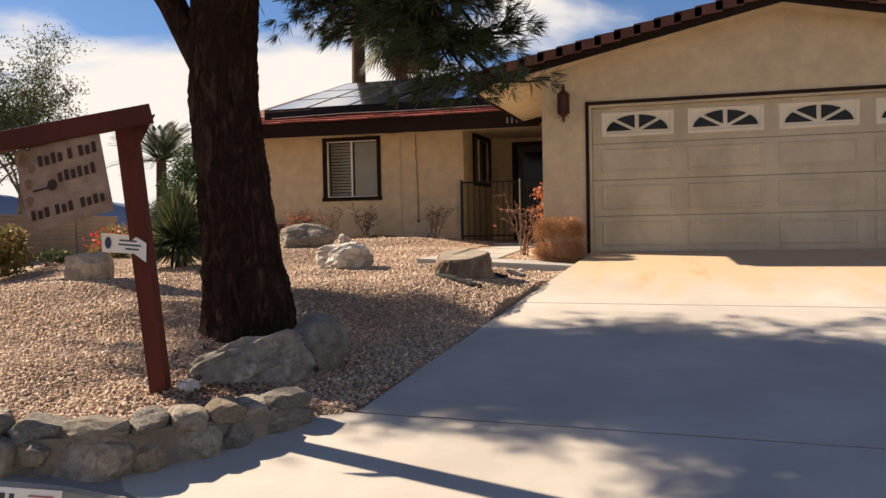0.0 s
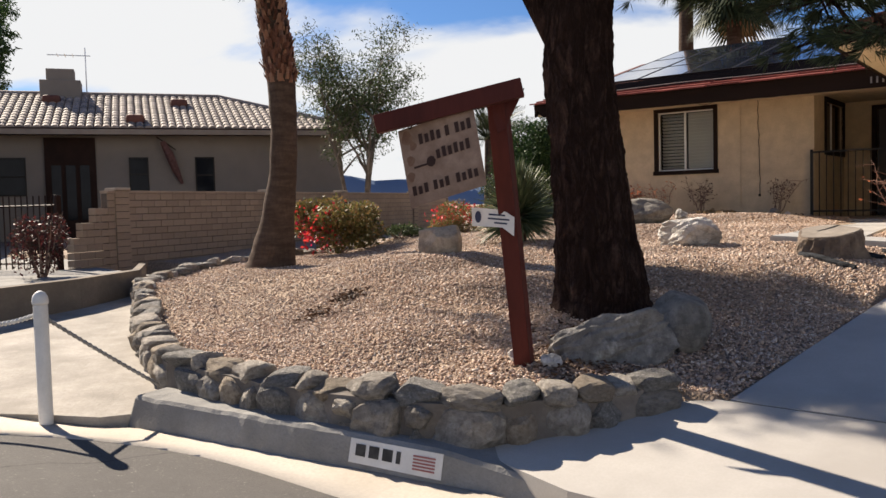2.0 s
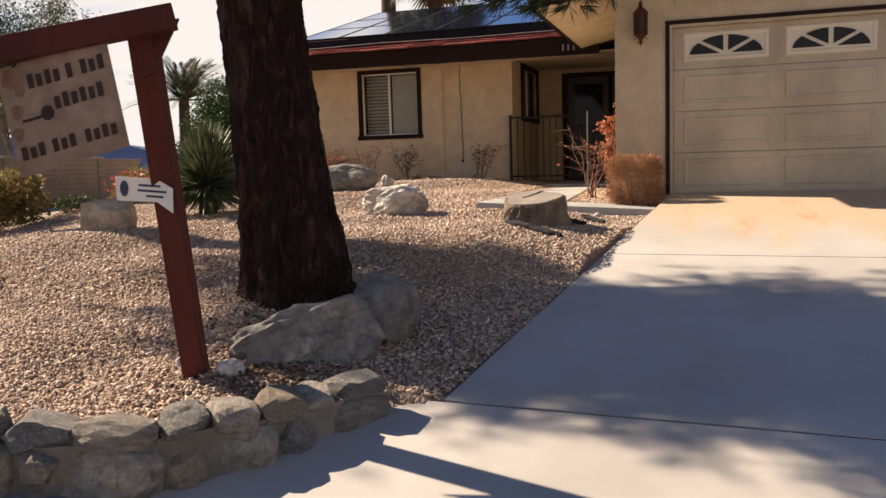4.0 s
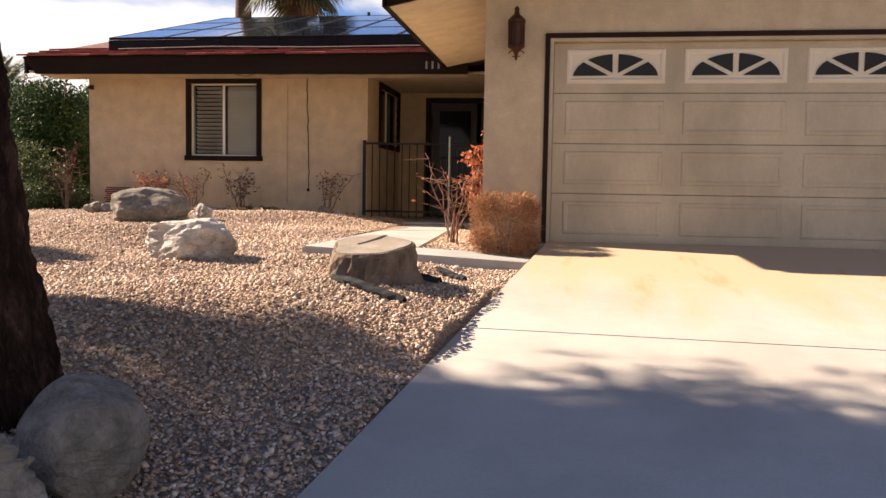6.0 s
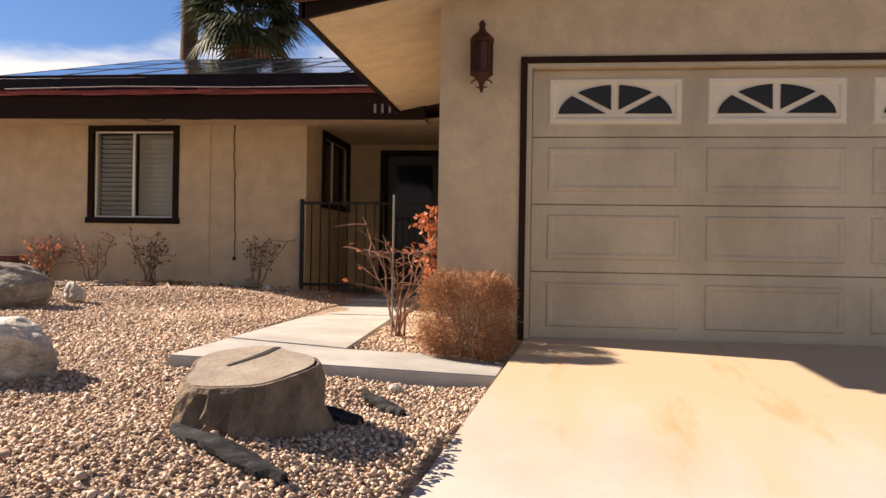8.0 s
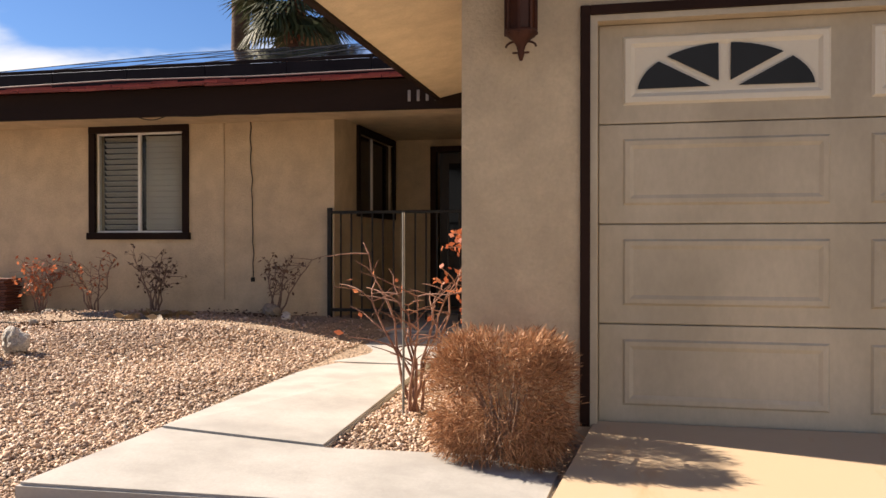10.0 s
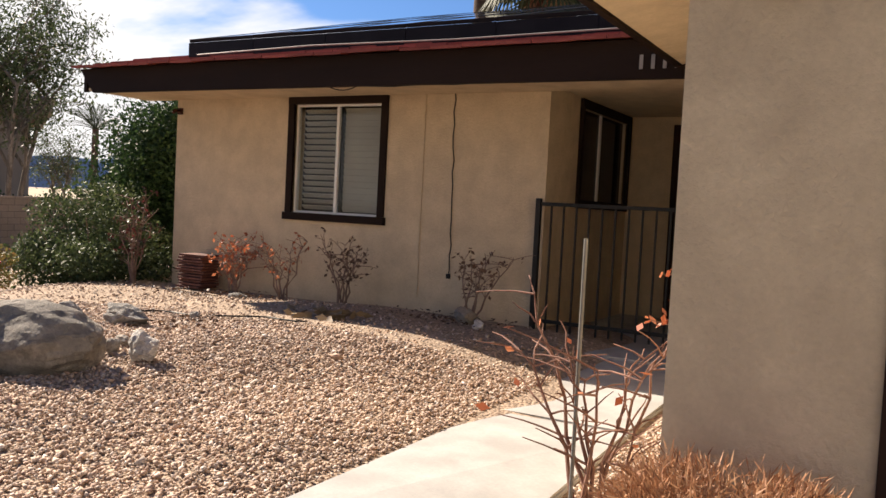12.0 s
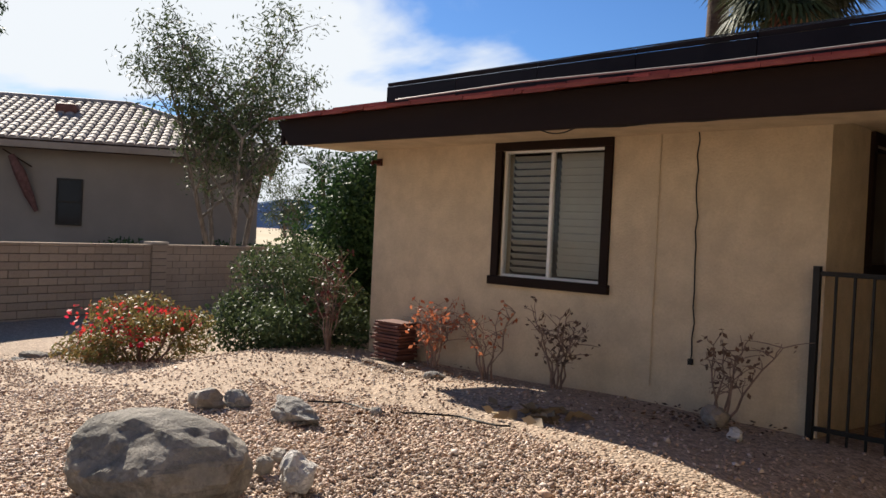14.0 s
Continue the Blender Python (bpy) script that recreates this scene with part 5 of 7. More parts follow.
m = Mesher()
m.prism([on_stump(0.30 * stump_r(a) * math.cos(a) * 0.95, 0.30 * stump_r(a) * math.sin(a) * 1.1, 0.0) for a in [2 * math.pi * i / 40 for i in range(40)]], (0, 0, 0), (0, 0, 0.005))
part("cut_face", m, STUMPTOP, stump, "grey cut face")
m = Mesher()
m.prism([on_stump(x, y, 0.007) for x, y in ((0.03, 0.31), (0.065, 0.31), (0.03, 0.18), (-0.03, 0.06), (-0.09, -0.04), (-0.105, -0.03), (-0.06, 0.06), (-0.01, 0.18))], (0, 0, 0), (0, 0, 0.002))
part("crack", m, TAR, stump, "dark crack")
for a, b, w in (((-2.72, 9.49), (-2.12, 9.17), 0.065), ((-2.24, 10.28), (-2.02, 10.12), 0.06), ((-2.12, 10.68), (-1.86, 10.44), 0.06)):
    A, B = Vector((*a, 0)), Vector((*b, 0))
    wv = Vector((-(B - A).y, (B - A).x, 0)).normalized() * w
    m = Mesher()
    rows = []
    for i in range(13):
        t = i / 12
        taper = min(1, 0.45 + 3 * t, 0.35 + 2.2 * (1 - t)) * (1 + 0.12 * math.sin(i * 2.7))
        for j in range(5):
            q = A.lerp(B, t) + wv * taper * (j / 2 - 1)
            rows.append((q.x, q.y, float(land(q.x, q.y)) + 0.004 + 0.02 * (1 - (j / 2 - 1) ** 2) + 0.008 * math.sin(j * 3 + i * 0.4)))
    nn = len(rows)
    rows += [(x, y, z - 0.018) for x, y, z in rows]
    fs = []
    for i in range(12):
        for j in range(4):
            o = i * 5 + j
            fs += [(o, o + 1, o + 6, o + 5), (nn + o, nn + o + 5, nn + o + 6, nn + o + 1)]
        for o, d in ((i * 5, 5), (i * 5 + 4, 5)):
            fs.append((o, o + d, nn + o + d, nn + o))
    for o in range(4):
        fs += [(o, o + 1, nn + o + 1, nn + o), (60 + o, 61 + o, nn + 61 + o, nn + 60 + o)]
    m.add(rows, fs)
    solo("bark_slab", m, SLATEBARK, "dark weathered slab of fallen bark beside the stump", "bark", group="bark slabs")


# ---- plants ----
def limb_points(a, b, sag, n=6, wob=0.06, rnd=random):
    a, b = Vector(a), Vector(b)
    out = []
    for i in range(n + 1):
        t = i / n
        p = a.lerp(b, t) + Vector((rnd.uniform(-wob, wob), rnd.uniform(-wob, wob), sag * 4 * t * (1 - t)))
        out.append(p if 0 < i < n else a.lerp(b, t))
    return out


def pine():
    rnd, rg = random.Random(4), np.random.default_rng(4)
    tree = thing("pine_tree", (-3.85, 7.0, 0.9), "tall pine with a thick furrowed brown trunk", "tree")
    path = [(-3.80, 7.0, 0.6), (-3.80, 7.0, 1.0), (-3.85, 7.0, 1.5), (-3.92, 7.0, 2.2), (-4.0, 7.0, 3.0), (-4.0, 7.05, 3.8), (-3.9, 7.1, 4.8), (-3.8, 7.1, 6.0), (-3.7, 7.1, 7.5), (-3.7, 7.1, 9.2)]
    rad = [0.52, 0.42, 0.36, 0.325, 0.305, 0.30, 0.27, 0.24, 0.17, 0.06]
    P, R = [], []
    for i in range(len(path) - 1):
        steps = 34 if i < 6 else 8
        for k in range(steps):
            t = k / steps
            P.append(Vector(path[i]).lerp(Vector(path[i + 1]), t))
            R.append(rad[i] * (1 - t) + rad[i + 1] * t)
    m = Mesher()
    n = 150
    v = []
    for p, rr in zip(P, R):
        for i in range(n):
            a = 2 * math.pi * i / n
            c = Vector((math.cos(a) * 3.2, math.sin(a) * 3.2, p.z * 2.4))
            rid = (1 - abs(noise.noise(Vector((c.x * 2.1, c.y * 2.1, c.z * 1.5))) * 2)) * 0.075 + noise.noise(c * 1.2) * 0.07 + noise.fractal(Vector((c.x * 5, c.y * 5, c.z * 6)), 0.9, 2.0, 3) * 0.045 - 0.02
            flare = 0.10 * math.cos(5 * a + 1) * max(0, 1.3 - p.z) if p.z < 1.3 else 0
            q = rr * (0.97 + rid + flare)
            v.append((p.x + q * math.cos(a), p.y + q * math.sin(a), p.z))
    m.add(v, [(j * n + i, j * n + (i + 1) % n, (j + 1) * n + (i + 1) % n, (j + 1) * n + i) for j in range(len(P) - 1) for i in range(n)])
    part("trunk", m, BARK, tree, "furrowed brown trunk", smooth=True)
    bough = [Vector((-4.0, 7.0, 2.95)), Vector((-4.58, 7.1, 3.95)), Vector((-5.6, 7.6, 5.1)), Vector((-6.8, 8.3, 5.7)), Vector((-8.4, 8.9, 6.1))]
    wood, nd = Mesher(), Mesher()
    wood.tube(bough, [0.15, 0.13, 0.11, 0.08, 0.04], 10)
    limbs = [((-3.8, 7.1, 4.7), (-1.55, 7.5, 3.1), 0.30, 0.08), ((-3.8, 7.1, 4.5), (-2.3, 7.9, 3.65), 0.25, 0.06), ((-3.8, 7.0, 4.9), (-2.0, 6.9, 3.9), 0.3, 0.07),
             ((-3.8, 7.1, 4.6), (-1.85, 7.6, 3.2), 0.3, 0.06), ((-3.8, 7.1, 4.4), (-3.0, 8.1, 3.9), 0.2, 0.05), ((-3.8, 7.1, 4.9), (-2.0, 7.4, 3.9), 0.35, 0.06), ((-3.8, 7.1, 4.8), (-1.75, 7.8, 3.6), 0.4, 0.06)]
    low = len(limbs)
    for i in range(26):
        az = i * 2.399 + rnd.uniform(-0.3, 0.3)
        z0 = 4.6 + (i % 10) * 0.42
        ln = rnd.uniform(1.8, 3.2) * (1.0 if z0 < 7 else 0.7)
        dx, dy = math.cos(az) * ln, math.sin(az) * ln * 0.8
        limbs.append(((-3.8, 7.1, z0), (-3.9 + dx, 7.2 + dy, max(5.1, z0 + rnd.uniform(0.0, 0.9))), rnd.uniform(0.0, 0.3), 0.07))
    # limbs set above the view; some move so their shade clears lit gravel
    for i in range(58):
        tx, ty = (-7.0 + rnd.uniform(-2.5, 2.6), 8.5 + rnd.uniform(-1.6, 1.5)) if i < 34 else (-8.5 + rnd.uniform(-0.9, 0.9), 7.7 + rnd.uniform(-0.7, 0.6)) if i < 46 else (-7.0 + rnd.uniform(-1.4, 2.2), 5.6 + rnd.uniform(-0.6, 0.5))
        tz = 2.15 + 0.295 * math.hypot(tx + 0.3, ty) + rnd.uniform(0.0, 1.0)
        fall = tz - 0.8
        ex, ey = tx + 1.455 * fall, ty - 0.283 * fall
        if (ex < -1.4 and ey > 6.7 - 0.38 * (ex + 2)) or ey > 8.15:
            ty -= min(2.4, ey - (6.6 - 0.38 * (min(ex, -1.4) + 2)))
        st = min(bough[1:], key=lambda q: (q - Vector((tx + 0.8, ty - 0.2, tz))).length)
        limbs.append((tuple(st), (tx, ty, tz), rnd.uniform(0.0, 0.2), 0.045))
    for i in range(11):
        tx, ty, tz = -10.3 + rnd.uniform(-1.2, 1.7), 8.1 + rnd.uniform(-0.8, 0.9), 5.2 + rnd.uniform(0.0, 0.8)
        limbs.append((tuple(bough[3 + i % 2]), (tx, ty, tz), rnd.uniform(0.0, 0.2), 0.045))
    # unseen dense limbs added west of the crown to shade the gravel and drive
    for i in range(70):
        if i < 46:
            ex = rnd.uniform(-4.9, -1.5)
            ey = rnd.uniform(5.9, 6.95 - 0.38 * (ex + 2))
        else:
            ex, ey = rnd.uniform(-1.4, 3.6), rnd.uniform(5.95, 7.35)
        h = 5.0
        for _ in range(6):
            tx, ty = ex - 1.455 * h, ey + 0.283 * h
            h = 1.4 + 0.295 * math.hypot(tx + 0.3, ty) + 0.1 * (i % 6)
        st = min(bough[1:], key=lambda q: (q - Vector((tx + 0.8, ty - 0.2, h + 0.85))).length)
        limbs.append((tuple(st), (tx, ty, h + 0.85), 0.1, 0.04))
    cen, dirs, siz = [], [], []
    for li, (a, b, sag, rr) in enumerate(limbs):
        pts = limb_points(a, b, sag, 7, 0.08, rnd)
        wood.tube(pts, [rr * (1 - 0.8 * k / 7) for k in range(8)], 7)
        for k in range(2, 8):
            for _ in range(7 if li < low else 5 if li < low + 26 else 3):
                ang = rnd.uniform(0, 2 * math.pi)
                l2 = rnd.uniform(0.35, 0.8) if li >= low else rnd.uniform(0.3, 0.65)
                droop = rnd.uniform(-0.35, 0.1) if li < low else rnd.uniform(-0.1, 0.3)
                e = pts[k] + Vector((math.cos(ang) * l2, math.sin(ang) * l2, droop * l2 + rnd.uniform(-0.15, 0.1)))
                tw = limb_points(pts[k], e, -0.03, 3, 0.03, rnd)
                wood.tube(tw, [0.018, 0.013, 0.009, 0.005], 4)
                d = (e - pts[k]).normalized()
                for q in range(7):
                    c = pts[k].lerp(e, 0.3 + 0.75 * q / 6) + Vector((rnd.gauss(0, 0.07), rnd.gauss(0, 0.07), rnd.gauss(0, 0.05)))
                    for _n in range(11 if li >= low else 28):
                        cen.append(c)
                        dirs.append(d)
                        siz.append(rnd.uniform(0.1, 0.19) * (1.2 if li >= low else 1.0))
    nd.leaves([tuple(c) for c in cen], siz, 0.055, rg, 0.15, [tuple(d) for d in dirs])
    part("branchwork", wood, BARK, tree)
    part("crown", nd, NEEDLE, tree, "dark green pine needles")


pine()


def blob_points(rg, centre, radii, n, shell=0.55, clumps=14):
    """Points in uneven clumps that fill an ellipsoid."""
    cs = rg.normal(size=(clumps, 3))
    cs /= np.linalg.norm(cs, axis=1)[:, None]
    cs *= rg.uniform(0.35, 0.85, size=(clumps, 1))
    cs[:, 2] = np.maximum(cs[:, 2], -0.55)
    pick = rg.integers(0, clumps, n)
    p = rg.normal(size=(n, 3))
    p /= np.linalg.norm(p, axis=1)[:, None]
    p *= rg.uniform(shell, 1.0, size=(n, 1)) * 0.42 * rg.uniform(0.7, 1.2, size=(clumps, 1))[pick]
    return (cs[pick] + p) * np.array(radii) + np.array(centre)


def shrub(name, at, radii, leaf, size, n, label, seed, extra=None, stems=7, clumps=14, category="shrub", group="", twig=TWIG, z=None, aspect=0.5):
    rg, rnd = np.random.default_rng(seed), random.Random(seed)
    z = float(land(*at)) if z is None else z
    t = thing(name, (at[0], at[1], z), label, category, group)
    w = Mesher()
    c = (at[0], at[1], z + radii[2] * 0.95)
    for i in range(stems):
        a = 2 * math.pi * i / stems + rnd.uniform(-0.3, 0.3)
        e = Vector((at[0] + math.cos(a) * radii[0] * 0.7, at[1] + math.sin(a) * radii[1] * 0.7, z + radii[2] * rnd.uniform(1.0, 1.7)))
        pts = limb_points((at[0] + math.cos(a) * 0.05, at[1] + math.sin(a) * 0.05, z - 0.05), e, rnd.uniform(-0.05, 0.12), 5, 0.03, rnd)
        w.tube(pts, [0.022, 0.018, 0.014, 0.011, 0.008, 0.004], 5)
    part("branchwork", w, twig, t)
    m = Mesher()
    p = blob_points(rg, c, radii, n, clumps=clumps)
    p = p[p[:, 2] > z + 0.01]
    m.leaves(p, rg.uniform(size * 0.6, size * 1.3, len(p)), aspect, rg)
    part("foliage", m, leaf, t)
    if extra:
        mat, k, sz, bias = extra
        m = Mesher()
        p = blob_points(rg, c, [q * 1.05 for q in radii], k, 0.85, clumps)
        p = p[(p[:, 2] > z + 0.05)]
        if bias is not None:
            p = p[((p - np.array(c)) @ np.array(bias)) > -0.1]
        m.leaves(p, rg.uniform(sz * 0.6, sz * 1.3, len(p)), 0.8, rg)
        tagged(part("bloom", m, mat, t), "bright red bracts", kind="stuff")
    return t


shrub("bougainvillea_bush", (-12.1, 12.2), (1.06, 1.0, 0.64), BOUGLEAF, 0.085, 8000, "yellow-green bougainvillea bush with red bracts by the block wall", 21, (BOUGFLOWER, 1300, 0.075, (-0.9, -0.4, -0.1)))
shrub("bougainvillea_bush", (-11.5, 15.6), (0.86, 0.85, 0.44), BOUGLEAF, 0.05, 9000, "low bougainvillea bush with scattered red bracts", 22, (BOUGFLOWER, 900, 0.06, (-0.2, -0.2, 0.9)), z=1.05)
shrub("green_shrub", (-11.0, 17.4), (1.45, 1.2, 0.78), LEAFGREEN, 0.06, 24000, "sprawling green shrub with arching twigs beside the house", 23, stems=12, clumps=26, z=1.05)
shrub("hedge_bush", (-11.45, 19.3), (1.25, 1.5, 1.6), LEAFDARK, 0.075, 42000, "tall dense dark green bush at the corner of the house", 24, clumps=34)
shrub("hedge_bush", (-12.3, 21.6), (1.5, 1.7, 1.5), LEAFDARK, 0.085, 28000, "rounded dark green bush behind the house corner", 25, clumps=34)
shrub("ground_cover", (-11.6, 13.5), (0.6, 0.45, 0.13), LEAFGREEN, 0.06, 1300, "low straggly green plants at the bed's edge", 26)
shrub("nandina_shrub", (-15.1, 7.7), (0.62, 0.6, 0.72), NANDINA, 0.075, 2600, "dark red leafed shrub beside the fence", 27, z=0.75)
shrub("grey_shrub", (-15.0, 5.2), (1.5, 0.9, 0.5), LEAFDARK, 0.06, 9000, "low dark green clipped shrub behind the retaining wall", 28, z=0.75)
shrub("dark_hedge", (-26.2, 21.8), (2.4, 1.0, 0.7), LEAFDARK, 0.12, 6000, "low dark hedge along the neighbouring house", 29, z=0.85)
shrub("dark_hedge", (-24.0, 24.5), (1.8, 1.0, 0.7), LEAFDARK, 0.12, 5000, "low dark hedge at the corner of the neighbouring house", 30, z=0.85)


def wispy(at, height, spread, seed, label, leaf=DRYRED, twig=TWIG, leaves=60, stems=5, size=0.055, name="dry_rose_bush", group="dry bushes along the wall", z=None, lean=(0, 0)):
    rg, rnd = np.random.default_rng(seed), random.Random(seed)
    z = float(land(*at)) - 0.02 if z is None else z
    t = thing(name, (*at, z), label, "bush", group)
    pts_all = []
    w = Mesher()
    for i in range(stems):
        a = 2 * math.pi * i / stems + rnd.uniform(-0.5, 0.5)
        e = Vector((at[0] + math.cos(a) * spread * rnd.uniform(0.3, 1) + lean[0], at[1] + math.sin(a) * spread * 0.5 * rnd.uniform(0.2, 1) + lean[1], z + height * rnd.uniform(0.6, 1)))
        pts = limb_points((at[0] + rnd.uniform(-0.04, 0.04), at[1] + rnd.uniform(-0.04, 0.04), z), e, rnd.uniform(0.0, 0.12), 6, 0.03, rnd)
        w.tube(pts, [0.012, 0.010, 0.009, 0.007, 0.006, 0.005, 0.003], 5)
        for k in (2, 3, 4, 5, 6):
            for _ in range(2):
                b = pts[k] + Vector((rnd.gauss(0, 0.13), rnd.gauss(0, 0.09), rnd.uniform(-0.02, 0.16)))
                w.tube(limb_points(pts[k], b, 0.01, 3, 0.012, rnd), [0.005, 0.004, 0.003, 0.002], 4)
                pts_all += [pts[k].lerp(b, q) for q in (0.5, 0.8, 1.0)]
    part("branchwork", w, twig, t)
    if leaves:
        p = np.array([tuple(pts_all[i]) for i in rg.integers(0, len(pts_all), leaves)]) + rg.normal(size=(leaves, 3)) * 0.02
        m = Mesher()
        m.leaves(p, rg.uniform(size * 0.6, size * 1.3, leaves), 0.55, rg, 0.4)
        part("foliage", m, leaf, t)
    return t


wispy((-9.62, 16.9), 1.05, 0.30, 51, "leggy shrub with a few dark red leaves at the house corner", NANDINA, TWIG, 260, 8)
wispy((-8.15, 17.1), 0.72, 0.42, 52, "dry rose bush with rusty red leaves against the wall", DRYRED, TWIG, 300, 8)
wispy((-7.35, 17.05), 0.75, 0.42, 53, "nearly bare rose bush with arching twigs", DRYRED, TWIG, 60, 6, lean=(-0.1, 0))
wispy((-6.55, 17.05), 0.66, 0.36, 54, "withered bush with curled brown leaves", leafy("curled brown leaves", [(0.10, 0.06, 0.04), (0.17, 0.11, 0.075)], 0.2), TWIG, 160, 7)
wispy((-5.05, 17.1), 0.72, 0.40, 55, "small bare bush bending towards the gate", leafy("withered leaves", [(0.13, 0.075, 0.05), (0.2, 0.12, 0.08)], 0.2), TWIG, 110, 5, lean=(0.12, 0))
wispy((-2.30, 12.95), 1.0, 0.38, 56, "bare pruned rose with pale reddish canes", DRYRED, REDTWIG, 14, 8, name="rose_bush", group="")
wispy((-2.17, 14.6), 1.25, 0.36, 57, "bush with orange-red leaves at the garage corner", DRYRED, REDTWIG, 900, 10, size=0.06, name="red_bush", group="")
# metal stake in the rose bed
m = Mesher()
m.tube([(-2.36, 12.86, 1.1), (-2.36, 12.86, 2.47)], 0.008, 8)
solo("metal_stake", m, surface("grey galvanised stake", (0.13, 0.125, 0.115), (0.21, 0.205, 0.19), 8, 50, 0.6, 0.2, 0.001), "thin grey metal stake in the rose bed", "stake")


def clipped_hedge():
    rg, rnd = np.random.default_rng(61), random.Random(61)
    t = thing("clipped_shrub", (-1.66, 12.25, 1.22), "dry tan clipped shrub against the garage wall", "shrub")
    n = 34000
    p = rg.uniform(-1, 1, size=(n, 3))
    q = np.sign(p) * np.abs(p) ** 0.6
    q = q[(np.abs(q) ** 3.5).sum(1) < 1.15]
    c = np.array((-1.67, 12.2, 1.53))
    pts = c + q * np.array((0.33, 0.26, 0.30)) * (1 + rg.normal(size=(len(q), 1)) * 0.05)
    m = Mesher()
    m.leaves(pts, rg.uniform(0.03, 0.07, len(pts)), 0.095, rg, 0, (q + rg.normal(size=q.shape) * 0.5))
    part("foliage", m, DRYTAN, t)
    w = Mesher()
    for i in range(22):
        a = rnd.uniform(0, 6.28)
        e = Vector((c[0] + math.cos(a) * 0.24 * rnd.random(), c[1] + math.sin(a) * 0.17 * rnd.random(), 1.55 + rnd.uniform(-0.1, 0.2)))
        w.tube(limb_points((c[0] + rnd.uniform(-0.08, 0.08), c[1] + rnd.uniform(-0.06, 0.06), 1.15), e, 0.03, 4, 0.02, rnd), [0.01, 0.008, 0.006, 0.005, 0.003], 4)
    part("branchwork", w, TWIG, t)


clipped_hedge()


def blade_rosette(at, z, count, length, seed):
    rnd = random.Random(seed)
    t = thing("yucca", (*at, z), "yucca rosette of stiff blue-green blades", "yucca")
    m = Mesher()
    for i in range(count):
        a, el = rnd.uniform(0, 6.283), math.radians(rnd.uniform(-28, 85))
        d = Vector((math.cos(a) * math.cos(el), math.sin(a) * math.cos(el), math.sin(el)))
        s = d.cross(Vector((0, 0, 1))).normalized() * 0.024
        up = s.cross(d).normalized() * 0.012
        o = Vector((*at, z + 0.34 + 0.25 * max(0, math.sin(el)) * rnd.random())) + d * 0.06
        l = length * rnd.uniform(0.75, 1.05)
        mid, tip = o + d * l * 0.5, o + d * l + Vector((0, 0, -0.05 * math.cos(el)))
        m.add([o - s * 0.8, o + s * 0.8, mid - s, mid + s, tip, o + up, mid + up], [(0, 5, 6, 2), (5, 1, 3, 6), (2, 6, 4), (6, 3, 4)])
    part("rosette", m, AGAVE, t)
    k = Mesher()
    k.tube([(at[0], at[1], z - 0.1), (at[0], at[1], z + 0.5)], [0.13, 0.10], 10)
    part("stem", k, PALMBARK, t)


blade_rosette((-6.85, 10.5), 1.24, 620, 0.68, 71)


